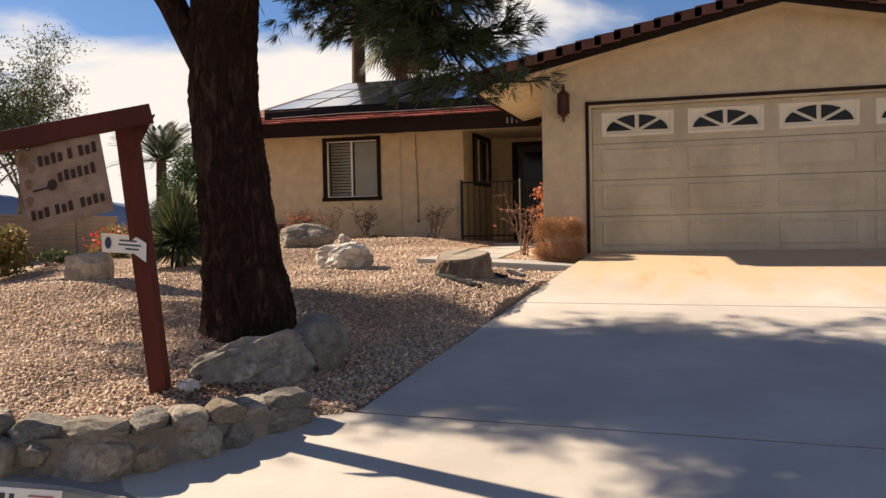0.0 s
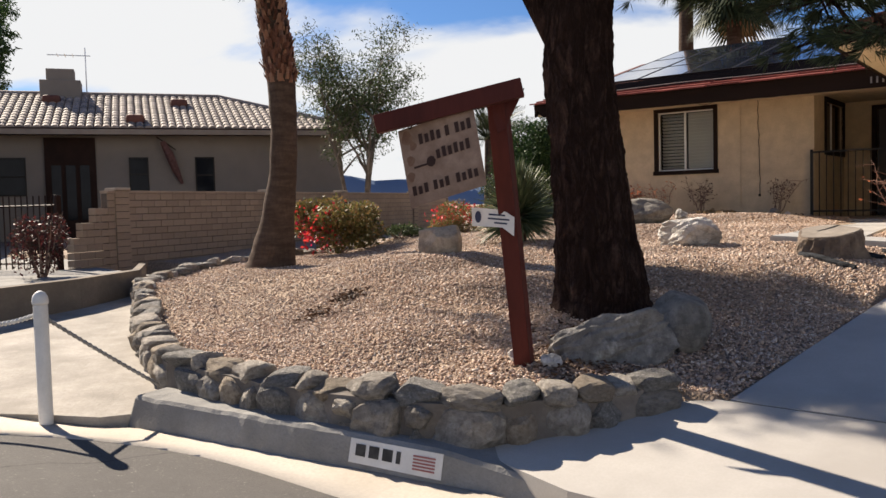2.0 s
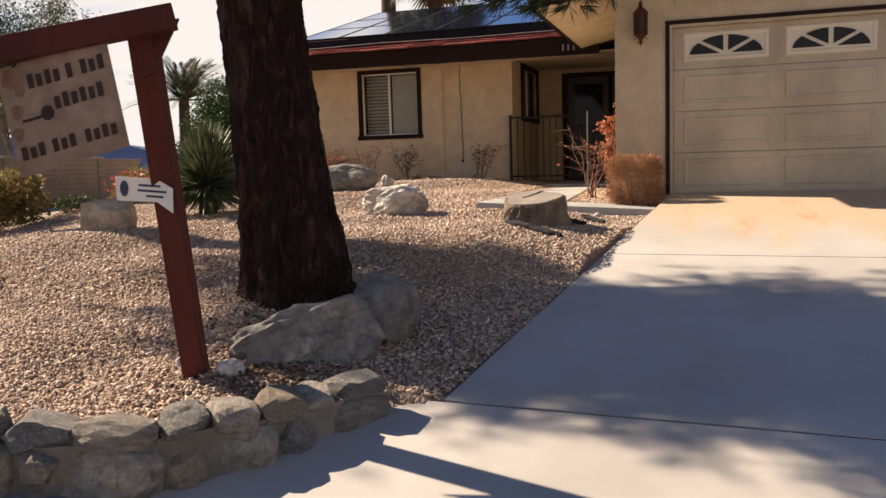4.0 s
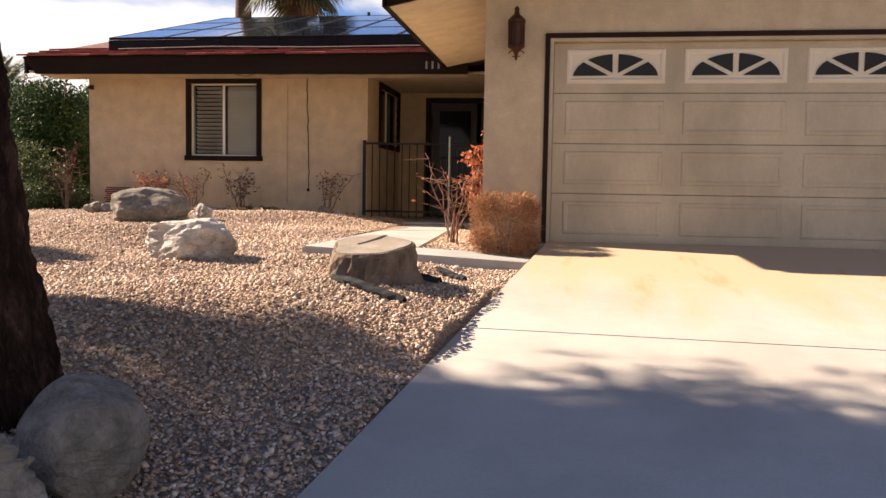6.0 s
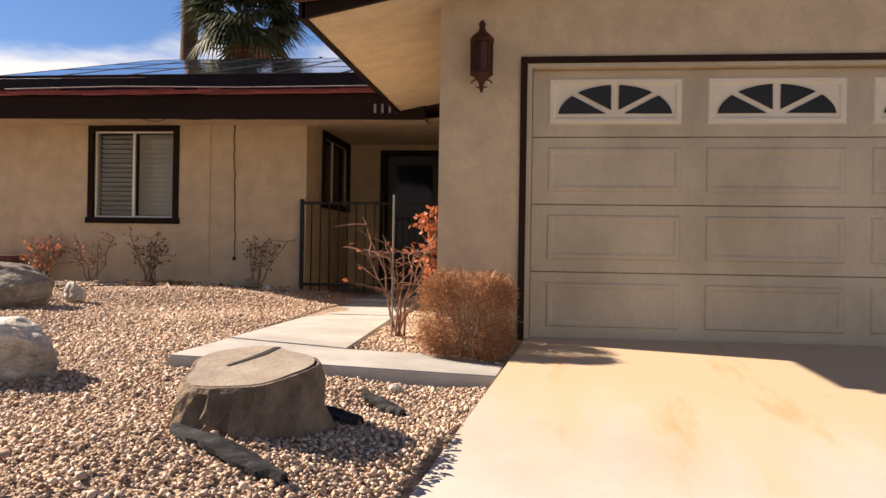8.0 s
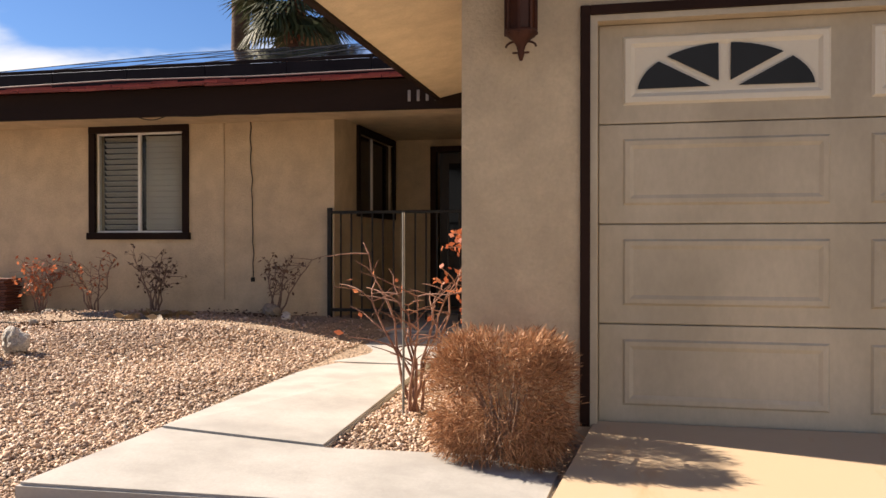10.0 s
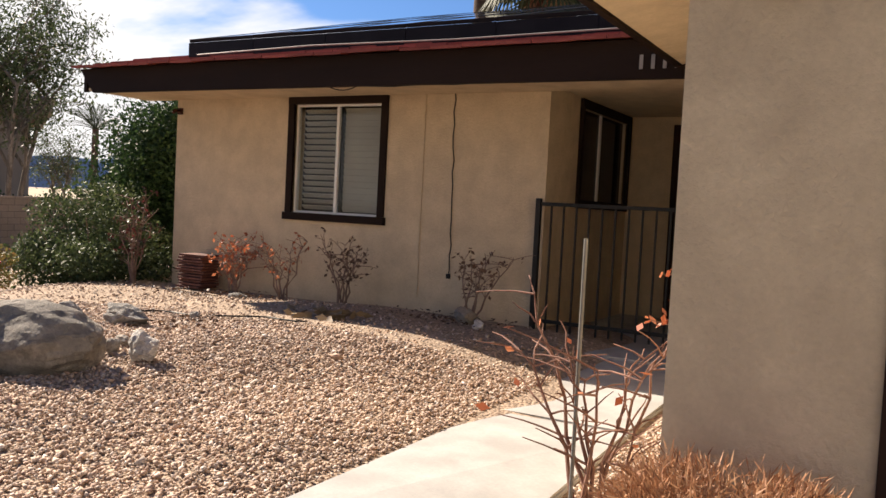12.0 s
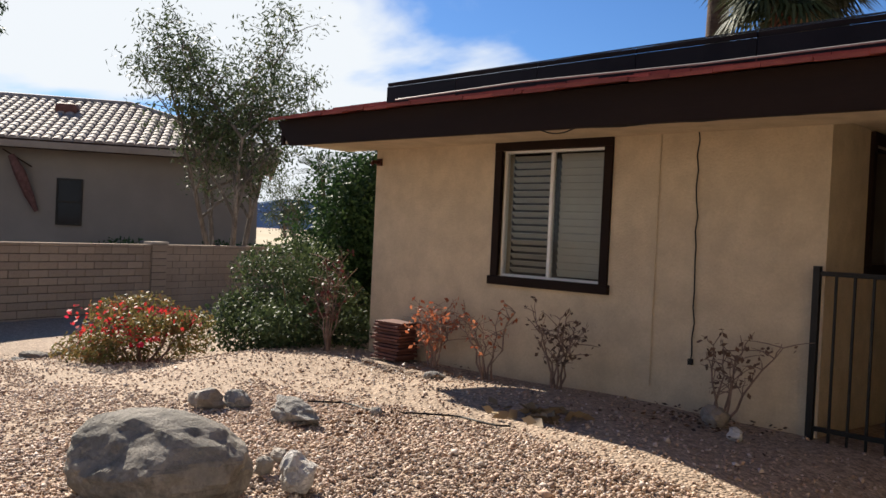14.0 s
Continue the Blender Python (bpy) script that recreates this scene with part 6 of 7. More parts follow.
def fan_palm(at, z, path, radii, crown_r, label, seed, fronds=46, boots=True, skirt=True, booted=2):
    rnd, rg = random.Random(seed), np.random.default_rng(seed)
    t = thing("fan_palm", (at[0], at[1], z), label, "palm", "palms")
    m = Mesher()
    P = [Vector(p) for p in path]
    fine, fr = [], []
    for i in range(len(P) - 1):
        for k in range(8):
            q = k / 8
            fine.append(P[i].lerp(P[i + 1], q))
            fr.append((radii[i] * (1 - q) + radii[i + 1] * q) * (1 + 0.02 * math.sin(k * 5)))
    fine.append(P[-1])
    fr.append(radii[-1])
    m.tube(fine, fr, 20)
    part("trunk", m, PALMBARK, t, smooth=True)
    if boots:
        b = Mesher()
        for i in range(560):
            u = (i + rnd.random()) / 560
            run = P[-booted:]
            k = min(int(u * (booted - 1)), booted - 2)
            p = run[k].lerp(run[k + 1], u * (booted - 1) - k)
            a = i * 2.399 + rnd.uniform(-0.3, 0.3)
            d = Vector((math.cos(a), math.sin(a), 0))
            s = Vector((-d.y, d.x, 0)) * rnd.uniform(0.03, 0.06)
            o = p + d * radii[-2] * 0.9
            out, up = rnd.uniform(0.02, 0.07) * (2 if rnd.random() < 0.08 else 1), rnd.uniform(0.12, 0.24)
            tip = o + d * out + Vector((rnd.uniform(-0.03, 0.03), rnd.uniform(-0.03, 0.03), up))
            b.add([o - s, o + s, tip + s * 0.5, tip - s * 0.5, o + d * 0.05 + Vector((0, 0, up * 0.5))], [(0, 1, 4), (1, 2, 4), (2, 3, 4), (3, 0, 4)])
        tagged(part("trunk_sheath", b, BOOT, t), "shaggy reddish cut leaf bases", kind="stuff")
    top = P[-1]
    g, dry = Mesher(), Mesher()
    for i in range(fronds):
        a = rnd.uniform(0, 6.283)
        el = math.radians(rnd.uniform(-75, 70)) if skirt else math.radians(rnd.uniform(-50, 75))
        d = Vector((math.cos(a) * math.cos(el), math.sin(a) * math.cos(el), math.sin(el)))
        hub = top + d * crown_r * rnd.uniform(0.42, 0.55)
        tgt = dry if el < -0.85 else g
        tgt.tube([top, top.lerp(hub, 0.5) + Vector((0, 0, 0.05)), hub], [0.02, 0.015, 0.01], 4)
        s = d.cross(Vector((0, 0, 1))).normalized()
        u = s.cross(d)
        for k in range(22):
            th = math.radians(-105 + 210 * k / 21)
            v = (d * math.cos(th) + s * math.sin(th)).normalized()
            L = crown_r * 0.55 * (1 - 0.25 * abs(th) / 1.9)
            mid = hub + v * L * 0.55 + u * 0.03
            tip = hub + v * L + Vector((0, 0, -0.16 * crown_r * rnd.uniform(0.5, 1.3)))
            w = v.cross(u).normalized() * 0.022 * crown_r
            tgt.add([hub, mid - w, tip, mid + w], [(0, 1, 2, 3)])
    part("crown", g, PALMLEAF, t)
    part("dead_skirt", dry, DRYFROND, t)
    return t


fan_palm((-11.2, 9.6), 0.85, [(-11.22, 9.6, 0.7), (-11.15, 9.6, 1.0), (-11.0, 9.6, 1.6), (-10.82, 9.6, 2.4), (-10.76, 9.6, 3.1), (-10.78, 9.6, 3.85), (-10.88, 9.6, 4.5), (-11.1, 9.65, 5.6), (-11.3, 9.75, 7.2)], [0.46, 0.39, 0.28, 0.225, 0.215, 0.23, 0.235, 0.24, 0.24], 0.7, "fan palm with a curved trunk swelling at its base", 81, 34, booted=4)
fan_palm((-11.6, 29.5), 1.0, [(-11.6, 29.5, 0.9), (-11.55, 29.5, 5.0), (-11.5, 29.5, 9.5), (-11.5, 29.5, 13.5)], [0.3, 0.26, 0.25, 0.25], 1.6, "tall fan palm with a bare reddish trunk behind the house", 85, 40)
fan_palm((-9.55, 28.5), 1.0, [(-9.55, 28.5, 0.9), (-9.55, 28.5, 4.0), (-9.5, 28.5, 7.4), (-9.5, 28.5, 8.4)], [0.3, 0.25, 0.24, 0.24], 1.9, "tall fan palm behind the house", 82, 84, skirt=False)


def feather_palm(at, z, height, length, label, seed, n=26):
    rnd = random.Random(seed)
    t = thing("feather_palm", (*at, z), label, "palm", "palms")
    m = Mesher()
    m.tube([(at[0], at[1], z - 0.2), (at[0] + 0.05, at[1], z + height)], [0.22, 0.16], 12)
    part("trunk", m, PALMBARK, t)
    g = Mesher()
    o = Vector((at[0] + 0.05, at[1], z + height))
    for i in range(n):
        a, el = rnd.uniform(0, 6.283), math.radians(rnd.uniform(5, 80))
        d = Vector((math.cos(a) * math.cos(el), math.sin(a) * math.cos(el), math.sin(el)))
        pts = [o + d * length * q - Vector((0, 0, 0.35 * length * q * q)) for q in (0, 0.25, 0.5, 0.75, 1)]
        g.tube(pts, [0.025, 0.02, 0.014, 0.01, 0.004], 4)
        s = d.cross(Vector((0, 0, 1))).normalized()
        for k in range(26):
            q = 0.15 + 0.85 * k / 25
            p = o + d * length * q - Vector((0, 0, 0.35 * length * q * q))
            for sg in (-1, 1):
                v = (s * sg + d * 0.8 + Vector((0, 0, 0.2))).normalized()
                tip = p + v * length * 0.22 * (1.15 - q * 0.7)
                w = d * 0.02
                g.add([p - w, p.lerp(tip, 0.5) - w * 0.8, tip, p.lerp(tip, 0.5) + w * 0.8], [(0, 1, 2, 3)])
    part("crown", g, PALMLEAF, t)


feather_palm((-16.4, 24.0), 1.0, 3.0, 2.1, "feather palm with arching grey-green fronds behind the bushes", 83, 40)
feather_palm((-37.6, 38), 0.7, 4.9, 1.9, "distant palm beyond the field", 84)


def broad_tree(at, z, height, radii, leaf, label, seed, trunks=3, n=9000, size=0.16, rr=0.12, spread=0.35):
    rnd, rg = random.Random(seed), np.random.default_rng(seed)
    t = thing("tree", (*at, z), label, "tree", "trees")
    w = Mesher()
    tips = []
    top = z + height
    for i in range(trunks):
        a = 2 * math.pi * i / trunks + rnd.uniform(-0.4, 0.4)
        b = Vector((at[0] + math.cos(a) * spread * radii[0], at[1] + math.sin(a) * spread * radii[1], z + height * 0.55))
        pts = limb_points((at[0] + math.cos(a) * 0.12, at[1] + math.sin(a) * 0.12, z - 0.1), b, 0.1, 6, 0.06, rnd)
        w.tube(pts, [rr * (1 - 0.6 * k / 6) for k in range(7)], 8)
        for j in range(9):
            k = rnd.randint(3, 6)
            a2 = rnd.uniform(0, 6.283)
            e = Vector((at[0] + math.cos(a2) * radii[0] * rnd.uniform(0.3, 0.95), at[1] + math.sin(a2) * radii[1] * rnd.uniform(0.3, 0.95), z + height * rnd.uniform(0.5, 0.97)))
            q = limb_points(pts[k], e, 0.1, 5, 0.1, rnd)
            w.tube(q, [0.045, 0.036, 0.028, 0.02, 0.013, 0.006], 5)
            for s in range(2, 6):
                for _ in range(3):
                    f = q[s] + Vector((rnd.gauss(0, 0.35), rnd.gauss(0, 0.35), rnd.gauss(0.1, 0.3)))
                    w.tube([q[s], q[s].lerp(f, 0.5) + Vector((0, 0, 0.03)), f], [0.012, 0.008, 0.004], 4)
                    tips.append(f)
    part("trunk", w, PALEBARK, t, "pale slender trunks and limbs")
    T = np.array([tuple(p) for p in tips])
    pick = rg.integers(0, len(T), n)
    p = T[pick] + rg.normal(size=(n, 3)) * np.array((0.20, 0.20, 0.16))
    m = Mesher()
    m.leaves(p, rg.uniform(size * 0.6, size * 1.3, n), 0.28, rg, 0.5)
    part("crown", m, leaf, t)


broad_tree((-21.1, 22.5), 0.9, 7.3, (2.5, 2.5), LEAFASH, "airy grey-green tree with several pale stems", 91, 4, 17000, 0.14, 0.09, 0.5)
broad_tree((-40.2, 38), 0.8, 5.0, (1.8, 1.8), LEAFGREEN, "small green tree at the edge of the field", 92, 2, 4000, 0.16, 0.10)
broad_tree((-57.5, 24.5), 0.8, 16.5, (4.6, 4.6), LEAFDARK, "large dark tree behind the neighbouring house", 93, 5, 30000, 0.36, 0.3)
broad_tree((-56, 15.5), 0.8, 16.0, (5.0, 5.0), LEAFDARK, "broad dark tree rising over the tiled roof", 94, 5, 28000, 0.36, 0.3)


# ---- sign post ----
sign_post = thing("sign_post", (-3.55, 5.45, 0.7), "leaning reddish wooden post with an overhanging arm", "sign post")
FOOT, HEAD = Vector((-3.62, 5.37, 0.55)), Vector((-3.555, 4.97, 2.56))


def beam(a, b, w, d, up=Vector((0, 0, 1)), bevel=0.006):
    """A squared timber from a to b; w across, d in the other way."""
    a, b = Vector(a), Vector(b)
    z = (b - a).normalized()
    x = z.cross(up)
    x = x.normalized() if x.length > 0.05 else Vector((1, 0, 0))
    y = z.cross(x)
    m = Mesher()
    mt = Matrix((x, y, z)).transposed().to_4x4()
    mt.translation = a
    m.box((-w / 2, -d / 2, 0), (w / 2, d / 2, (b - a).length), bevel, mt)
    return m


part("post", beam(FOOT, HEAD, 0.125, 0.125, Vector((1, 0.3, 0))), POSTRED, sign_post)
ARM0, ARM1 = Vector((-3.34, 4.95, 2.59)), Vector((-4.17, 4.41, 2.375))
part("arm", beam(ARM0, ARM1, 0.10, 0.125), POSTRED, sign_post)
m = Mesher()
u = (ARM1 - ARM0).normalized()
c = HEAD + Vector((0, 0, -0.02))
n = u.cross(Vector((0, 0, 1))).normalized() * 0.04
m.prism([c + u * 0.05 + n + Vector((0, 0, -0.02)), c + n + Vector((0, 0, -0.24)), c - u * 0.05 + n + Vector((0, 0, -0.22)), c - u * 0.19 + n + Vector((0, 0, 0.02))], (0, 0, 0), tuple(-2 * n))
part("bracket", m, POSTRED, sign_post)
hang = thing("hanging_sign", (-4.1, 5.05, 2.2), "tilted parchment-coloured sign board hanging by two rings", "sign")
S0, S1 = Vector((-4.07, 4.52, 2.33)), Vector((-3.605, 4.75, 2.475))        # top corners
down = Vector((0.075, 0.03, -0.525))
su = (S1 - S0)
nrm = su.cross(down).normalized()
if nrm.y > 0:
    nrm = -nrm
m = Mesher()
m.prism([S0, S1, S1 + down, S0 + down], (0, 0, 0), tuple(-nrm * 0.012))
part("board", m, SIGNWOOD, hang)


def sign_bar(u0, u1, v0, v1, material=SIGNDARK, name="lettering_bar"):
    m = Mesher()
    f = lambda a, b: S0 + su * a + down * b + nrm * 0.002
    m.prism([f(u0, v0), f(u1, v0), f(u1, v1), f(u0, v1)], (0, 0, 0), tuple(nrm * 0.003))
    part(name, m, material, hang)


for line, (v0, v1, words) in enumerate(((0.12, 0.25, ((0.25, 4), (0.60, 1), (0.73, 3))), (0.36, 0.49, ((0.44, 6),)), (0.74, 0.86, ((0.06, 3), (0.34, 3), (0.64, 4))))):
    for start, letters in words:
        for q in range(letters):
            a = start + q * 0.078
            sign_bar(a, a + 0.05, v0 + 0.02 * ((q + line) % 2), v1)
sign_bar(0.13, 0.31, 0.505, 0.53, SIGNDARK, "key_shaft")
m = Mesher()
kc = S0 + su * 0.36 + down * 0.5 + nrm * 0.003
m.prism([kc + su * 0.06 * math.cos(a) + down * 0.07 * math.sin(a) for a in [i * math.pi / 4 for i in range(8)]], (0, 0, 0), tuple(nrm * 0.003))
part("key_bow", m, SIGNDARK, hang)
STAINMAT = surface("brown sign stains", (0.16, 0.085, 0.055), (0.26, 0.16, 0.105), 9, 30, 0.7, 0.2)
for k, (a, b, rr) in enumerate(((0.10, 0.12, 0.07), (0.16, 0.24, 0.045), (0.10, 0.42, 0.05), (0.07, 0.62, 0.05))):
    m = Mesher()
    kc = S0 + su * a + down * b + nrm * 0.0012
    m.prism([kc + su * rr * math.cos(t) * (1 + 0.2 * math.sin(3 * t + k)) + down * rr * 1.3 * math.sin(t) for t in [i * math.pi / 7 for i in range(14)]], (0, 0, 0), tuple(nrm * 0.0015))
    part("stain_patch", m, STAINMAT, hang, "brown ornamental stain")
for q in (0.16, 0.84):
    p = S0 + su * q
    m = Mesher()
    m.tube([p + Vector((0.022 * math.cos(a), 0, 0.035 + 0.045 * math.sin(a))) for a in [2 * math.pi * i / 12 for i in range(13)]], 0.005, 6)
    part("ring", m, IRON, hang)
arrow = thing("arrow_sign", (-3.6, 5.1, 1.65), "small white arrow sign with dark print fixed to the post", "sign")
m = Mesher()
A0 = Vector((-3.84, 5.04, 1.80))
au, ad = Vector((0.34, 0.03, -0.03)), Vector((0.0, -0.01, -0.13))
pts = [A0, A0 + au * 0.72, A0 + au + ad * 0.35, A0 + au * 1.0 + ad * 1.35, A0 + au * 0.74 + ad * 0.95, A0 + au * 0.03 + ad]
m.prism(pts, (0, 0, 0), (0, 0.006, 0))
part("plate", m, WHITE, arrow)
for v, (a, b) in zip((0.25, 0.47, 0.68), ((0.42, 0.8), (0.40, 0.9), (0.55, 0.85))):
    m = Mesher()
    f = lambda s, t: A0 + au * s + ad * t + Vector((0, -0.003, 0))
    m.prism([f(a, v), f(b, v), f(b, v + 0.09), f(a, v + 0.09)], (0, 0, 0), (0, 0.001, 0))
    part("print_bar", m, NAVY, arrow)
m = Mesher()
f = A0 + au * 0.17 + ad * 0.48 + Vector((0, -0.004, 0))
m.prism([f + au * 0.075 * math.cos(a) + ad * 0.33 * math.sin(a) for a in [i * math.pi / 6 for i in range(12)]], (0, 0, 0), (0, 0.001, 0))
part("emblem", m, NAVY, arrow)

# ---- bollards and chain at the neighbour's drive ----
def bollard(at, z):
    t = thing("bollard", (at[0], at[1], z), "white painted wooden bollard with a domed cap", "bollard", "bollards")
    m = Mesher()
    m.lathe((at[0], at[1], z), [(0.054, -0.1), (0.054, 0.84), (0.051, 0.86), (0.045, 0.865)], 18)
    part("shaft", m, WHITE, t, smooth=False)
    m = Mesher()
    m.lathe((at[0], at[1], z), [(0.058, 0.865), (0.061, 0.885), (0.056, 0.925), (0.038, 0.955), (0.012, 0.97)], 18)
    part("cap", m, WHITE, t, smooth=True)
    return t


B1, B2, B3 = (-6.80, 3.40), (-7.92, 2.95), (-9.4, 2.1)
ZB = [0.27, 0.30, 0.33]
for b, z in zip((B1, B2, B3), ZB):
    bollard(b, z)


def hanging_line(a, b, sag, n=40):
    a, b = Vector(a), Vector(b)
    return [a.lerp(b, i / n) - Vector((0, 0, sag * 4 * (i / n) * (1 - i / n))) for i in range(n + 1)]


m = Mesher()
pts = hanging_line((*B2, ZB[1] + 0.80), (*B1, ZB[0] + 0.80), 0.12, 60)
m.tube(pts, [0.022 if i % 2 else 0.014 for i in range(61)], 6)
solo("rope", m, ROPE, "white rope slung between two bollards", "rope")
m = Mesher()
m.tube(hanging_line((*B3, ZB[2] + 0.80), (*B2, ZB[1] + 0.80), 0.16, 60), [0.022 if i % 2 else 0.014 for i in range(61)], 6)
solo("rope", m, ROPE, "white rope slung to the farther bollard", "rope")
m = Mesher()
m.tube(hanging_line((*B1, ZB[0] + 0.78), (-6.47, 4.24, 0.36), 0.01, 50), [0.020 if i % 2 else 0.013 for i in range(51)], 6)
solo("chain", m, NUMGREY, "dark steel chain from a bollard down to the kerb", "chain")
m = Mesher()
m.tube(hanging_line((B2[0] + 0.07, B2[1], ZB[1] + 0.72), (B2[0] + 0.17, B2[1] - 0.02, ZB[1] + 0.28), 0.0, 30), [0.014 if i % 2 else 0.007 for i in range(31)], 5)
solo("chain", m, IRON, "loose end of steel chain hanging from a bollard", "chain")

# ---- iron gate before the porch ----
gate = thing("iron_gate", (-3.2, 17.3, 1.36), "black iron gate with upright bars before the porch", "gate")
m = Mesher()
m.box((-4.47, 17.27, 1.36), (-4.42, 17.32, 2.70), 0.004)
part("post", m, IRON, gate)
m = Mesher()
m.box((-2.03, 17.27, 1.36), (-1.98, 17.32, 2.70), 0.004)
part("post", m, IRON, gate)
for z in (2.63, 1.50):
    m = Mesher()
    m.box((-4.42, 17.28, z), (-2.03, 17.31, z + 0.035), 0.003)
    part("rail", m, IRON, gate)
for i in range(18):
    x = -4.31 + i * 0.127
    m = Mesher()
    m.box((x - 0.009, 17.286, 1.42), (x + 0.009, 17.304, 2.635), 0.002)
    part("bar", m, IRON, gate)

# ---- wall lantern ----
lamp = thing("wall_lantern", (-1.61, 12.45, 3.5), "rust-brown iron wall lantern on the garage", "lantern")
LX, LY = -1.61, 12.43
m = Mesher()
m.lathe((LX, LY, 3.5), [(0.055, -0.12), (0.075, -0.10), (0.075, 0.12), (0.06, 0.14)], 8)
part("glass", m, glassy("amber lantern glass", (0.05, 0.018, 0.01), 0.2), lamp, "dark amber glass")
for i in range(8):
    a = 2 * math.pi * i / 8
    m = Mesher()
    m.box((-0.007, -0.007, -0.13), (0.007, 0.007, 0.15), 0.002, pose(LX + 0.08 * math.cos(a), LY + 0.08 * math.sin(a), 3.5, 0, 0, math.degrees(a)))
    part("cage_bar", m, RUSTIRON, lamp)
m = Mesher()
m.lathe((LX, LY, 3.5), [(0.095, 0.13), (0.09, 0.16), (0.06, 0.19), (0.03, 0.215), (0.022, 0.25), (0.03, 0.27), (0.008, 0.30)], 16)
part("crown", m, RUSTIRON, lamp, smooth=True)
m = Mesher()
m.lathe((LX, LY, 3.5), [(0.008, -0.26), (0.02, -0.22), (0.014, -0.2), (0.04, -0.16), (0.09, -0.12), (0.085, -0.105)], 16)
part("finial", m, RUSTIRON, lamp, smooth=True)
m = Mesher()
m.tube([(LX, 12.56, 3.45), (LX, 12.52, 3.36), (LX, LY, 3.38)], 0.01, 6)
m.box((LX - 0.04, 12.54, 3.38), (LX + 0.04, 12.56, 3.6), 0.004)
part("bracket", m, RUSTIRON, lamp)
for sg in (-1, 1):
    m = Mesher()
    m.tube([(LX + sg * (0.03 + 0.05 * math.cos(a)), LY, 3.31 + 0.03 * math.sin(a)) for a in [i * 0.5 for i in range(11)]], 0.006, 5)
    part("scroll", m, RUSTIRON, lamp)

# ---- loose wiring, tap, stacked tiles ----
def wire(pts, rad, label):
    m = Mesher()
    m.tube(pts, rad, 5)
    solo("wire", m, IRON, label, "wire", group="wires")


wr = random.Random(8)
wire([(-5.475 + 0.003 * i + wr.uniform(-0.012, 0.012), FW - 0.015, 3.80 - i * 0.125) for i in range(16)] + [(-5.44, FW - 0.02, 1.87)], 0.006, "thin dark cable hanging down the stucco wall")
m = Mesher()
m.box((-5.465, FW - 0.03, 1.83), (-5.425, FW, 1.88), 0.004)
solo("cable_box", m, IRON, "small dark cable end cap on the wall", "fixture")
m = Mesher()
m.tube([(-5.82, FW - 0.008, 3.8 - i * 0.2) for i in range(12)], 0.007, 5)
solo("conduit", m, STUCCO, "cream painted conduit on the wall", "conduit")
wire([(-6.45 + i * 0.05, 16.42 + 0.0 * i, 3.72 - 0.07 * math.sin(math.pi * i / 10)) for i in range(11)], 0.006, "drooping loop of thin cable under the eave")
wire([(-5.95 + i * 0.33, 16.43, 3.685 - 0.012 * (i % 2)) for i in range(10)], 0.006, "thin cable running along under the fascia")
m = Mesher()
m.tube([(-9.42, FW + 0.01, 3.60), (-9.42, FW - 0.10, 3.60), (-9.42, FW - 0.13, 3.57)], 0.022, 8)
m.box((-9.46, FW - 0.02, 3.56), (-9.38, FW, 3.64), 0.004)
solo("wall_fitting", m, RUSTIRON, "small rusty pipe fitting near the eave", "fixture")
stack = thing("tile_stack", (-8.75, 17.05, 1.46), "stack of spare red clay roof tiles by the wall", "tiles")
for i in range(12):
    m = Mesher()
    m.box((-0.20, -0.14, 0), (0.20, 0.14, 0.026), 0.004, pose(-8.75 + wr.uniform(-0.025, 0.025), 17.12 + wr.uniform(-0.02, 0.02), 1.45 + i * 0.034, 0, 0, wr.uniform(-4, 4)))
    part("tile", m, TILE3, stack)

# ---- solar panels on the wing's roof ----
PW, PL = 0.99, 1.66
PS = math.atan(0.275)
for rowi in range(3):
    for c in range(6):
        x0 = -8.82 + c * (PW + 0.012)
        d0 = 0.02 + rowi * (PL + 0.015)
        y0, z0 = 16.9 + d0 * math.cos(PS), 4.33 + d0 * math.sin(PS)
        t = thing("solar_panel", (x0, y0, z0), "dark blue framed solar panel on the tiled roof", "solar panel", "solar panels")
        tm = pose(x0, y0, z0, math.degrees(PS))
        m = Mesher()
        for lo, hi in (((0, 0, 0), (PW, 0.03, 0.04)), ((0, PL - 0.03, 0), (PW, PL, 0.04)), ((0, 0.03, 0), (0.03, PL - 0.03, 0.04)), ((PW - 0.03, 0.03, 0), (PW, PL - 0.03, 0.04))):
            m.box(lo, hi, 0.0, tm)
        part("frame", m, SOLARFRAME, t)
        me = Mesher()
        me.box((0.03, 0.03, 0.025), (PW - 0.03, PL - 0.03, 0.036))
        g = part("glass", me, SOLAR, t)
        g.matrix_parent_inverse = Matrix.Identity(4)
        g.matrix_basis = pose(0, 0, 0, math.degrees(PS))
        if rowi == 0:
            m = Mesher()
            m.box((x0 + 0.002, 16.90, 4.16), (x0 + PW + 0.008, 16.925, 4.33), 0.004)
            part("skirt", m, SOLARFRAME, t, "black skirt")
m = Mesher()
m.tube([(-8.6, 16.83, 4.17), (-6.9, 16.80, 4.19), (-5.2, 16.83, 4.17), (-3.2, 16.82, 4.18)], 0.008, 6)
solo("conduit", m, NUMGREY, "metal conduit along the roof tiles", "conduit")
m = Mesher()
m.tube([(-6.1, 24.2, 4.9), (-6.1, 24.2, 6.3)], 0.04, 8)
solo("vent_pipe", m, IRON, "dark vent pipe on the roof", "vent")

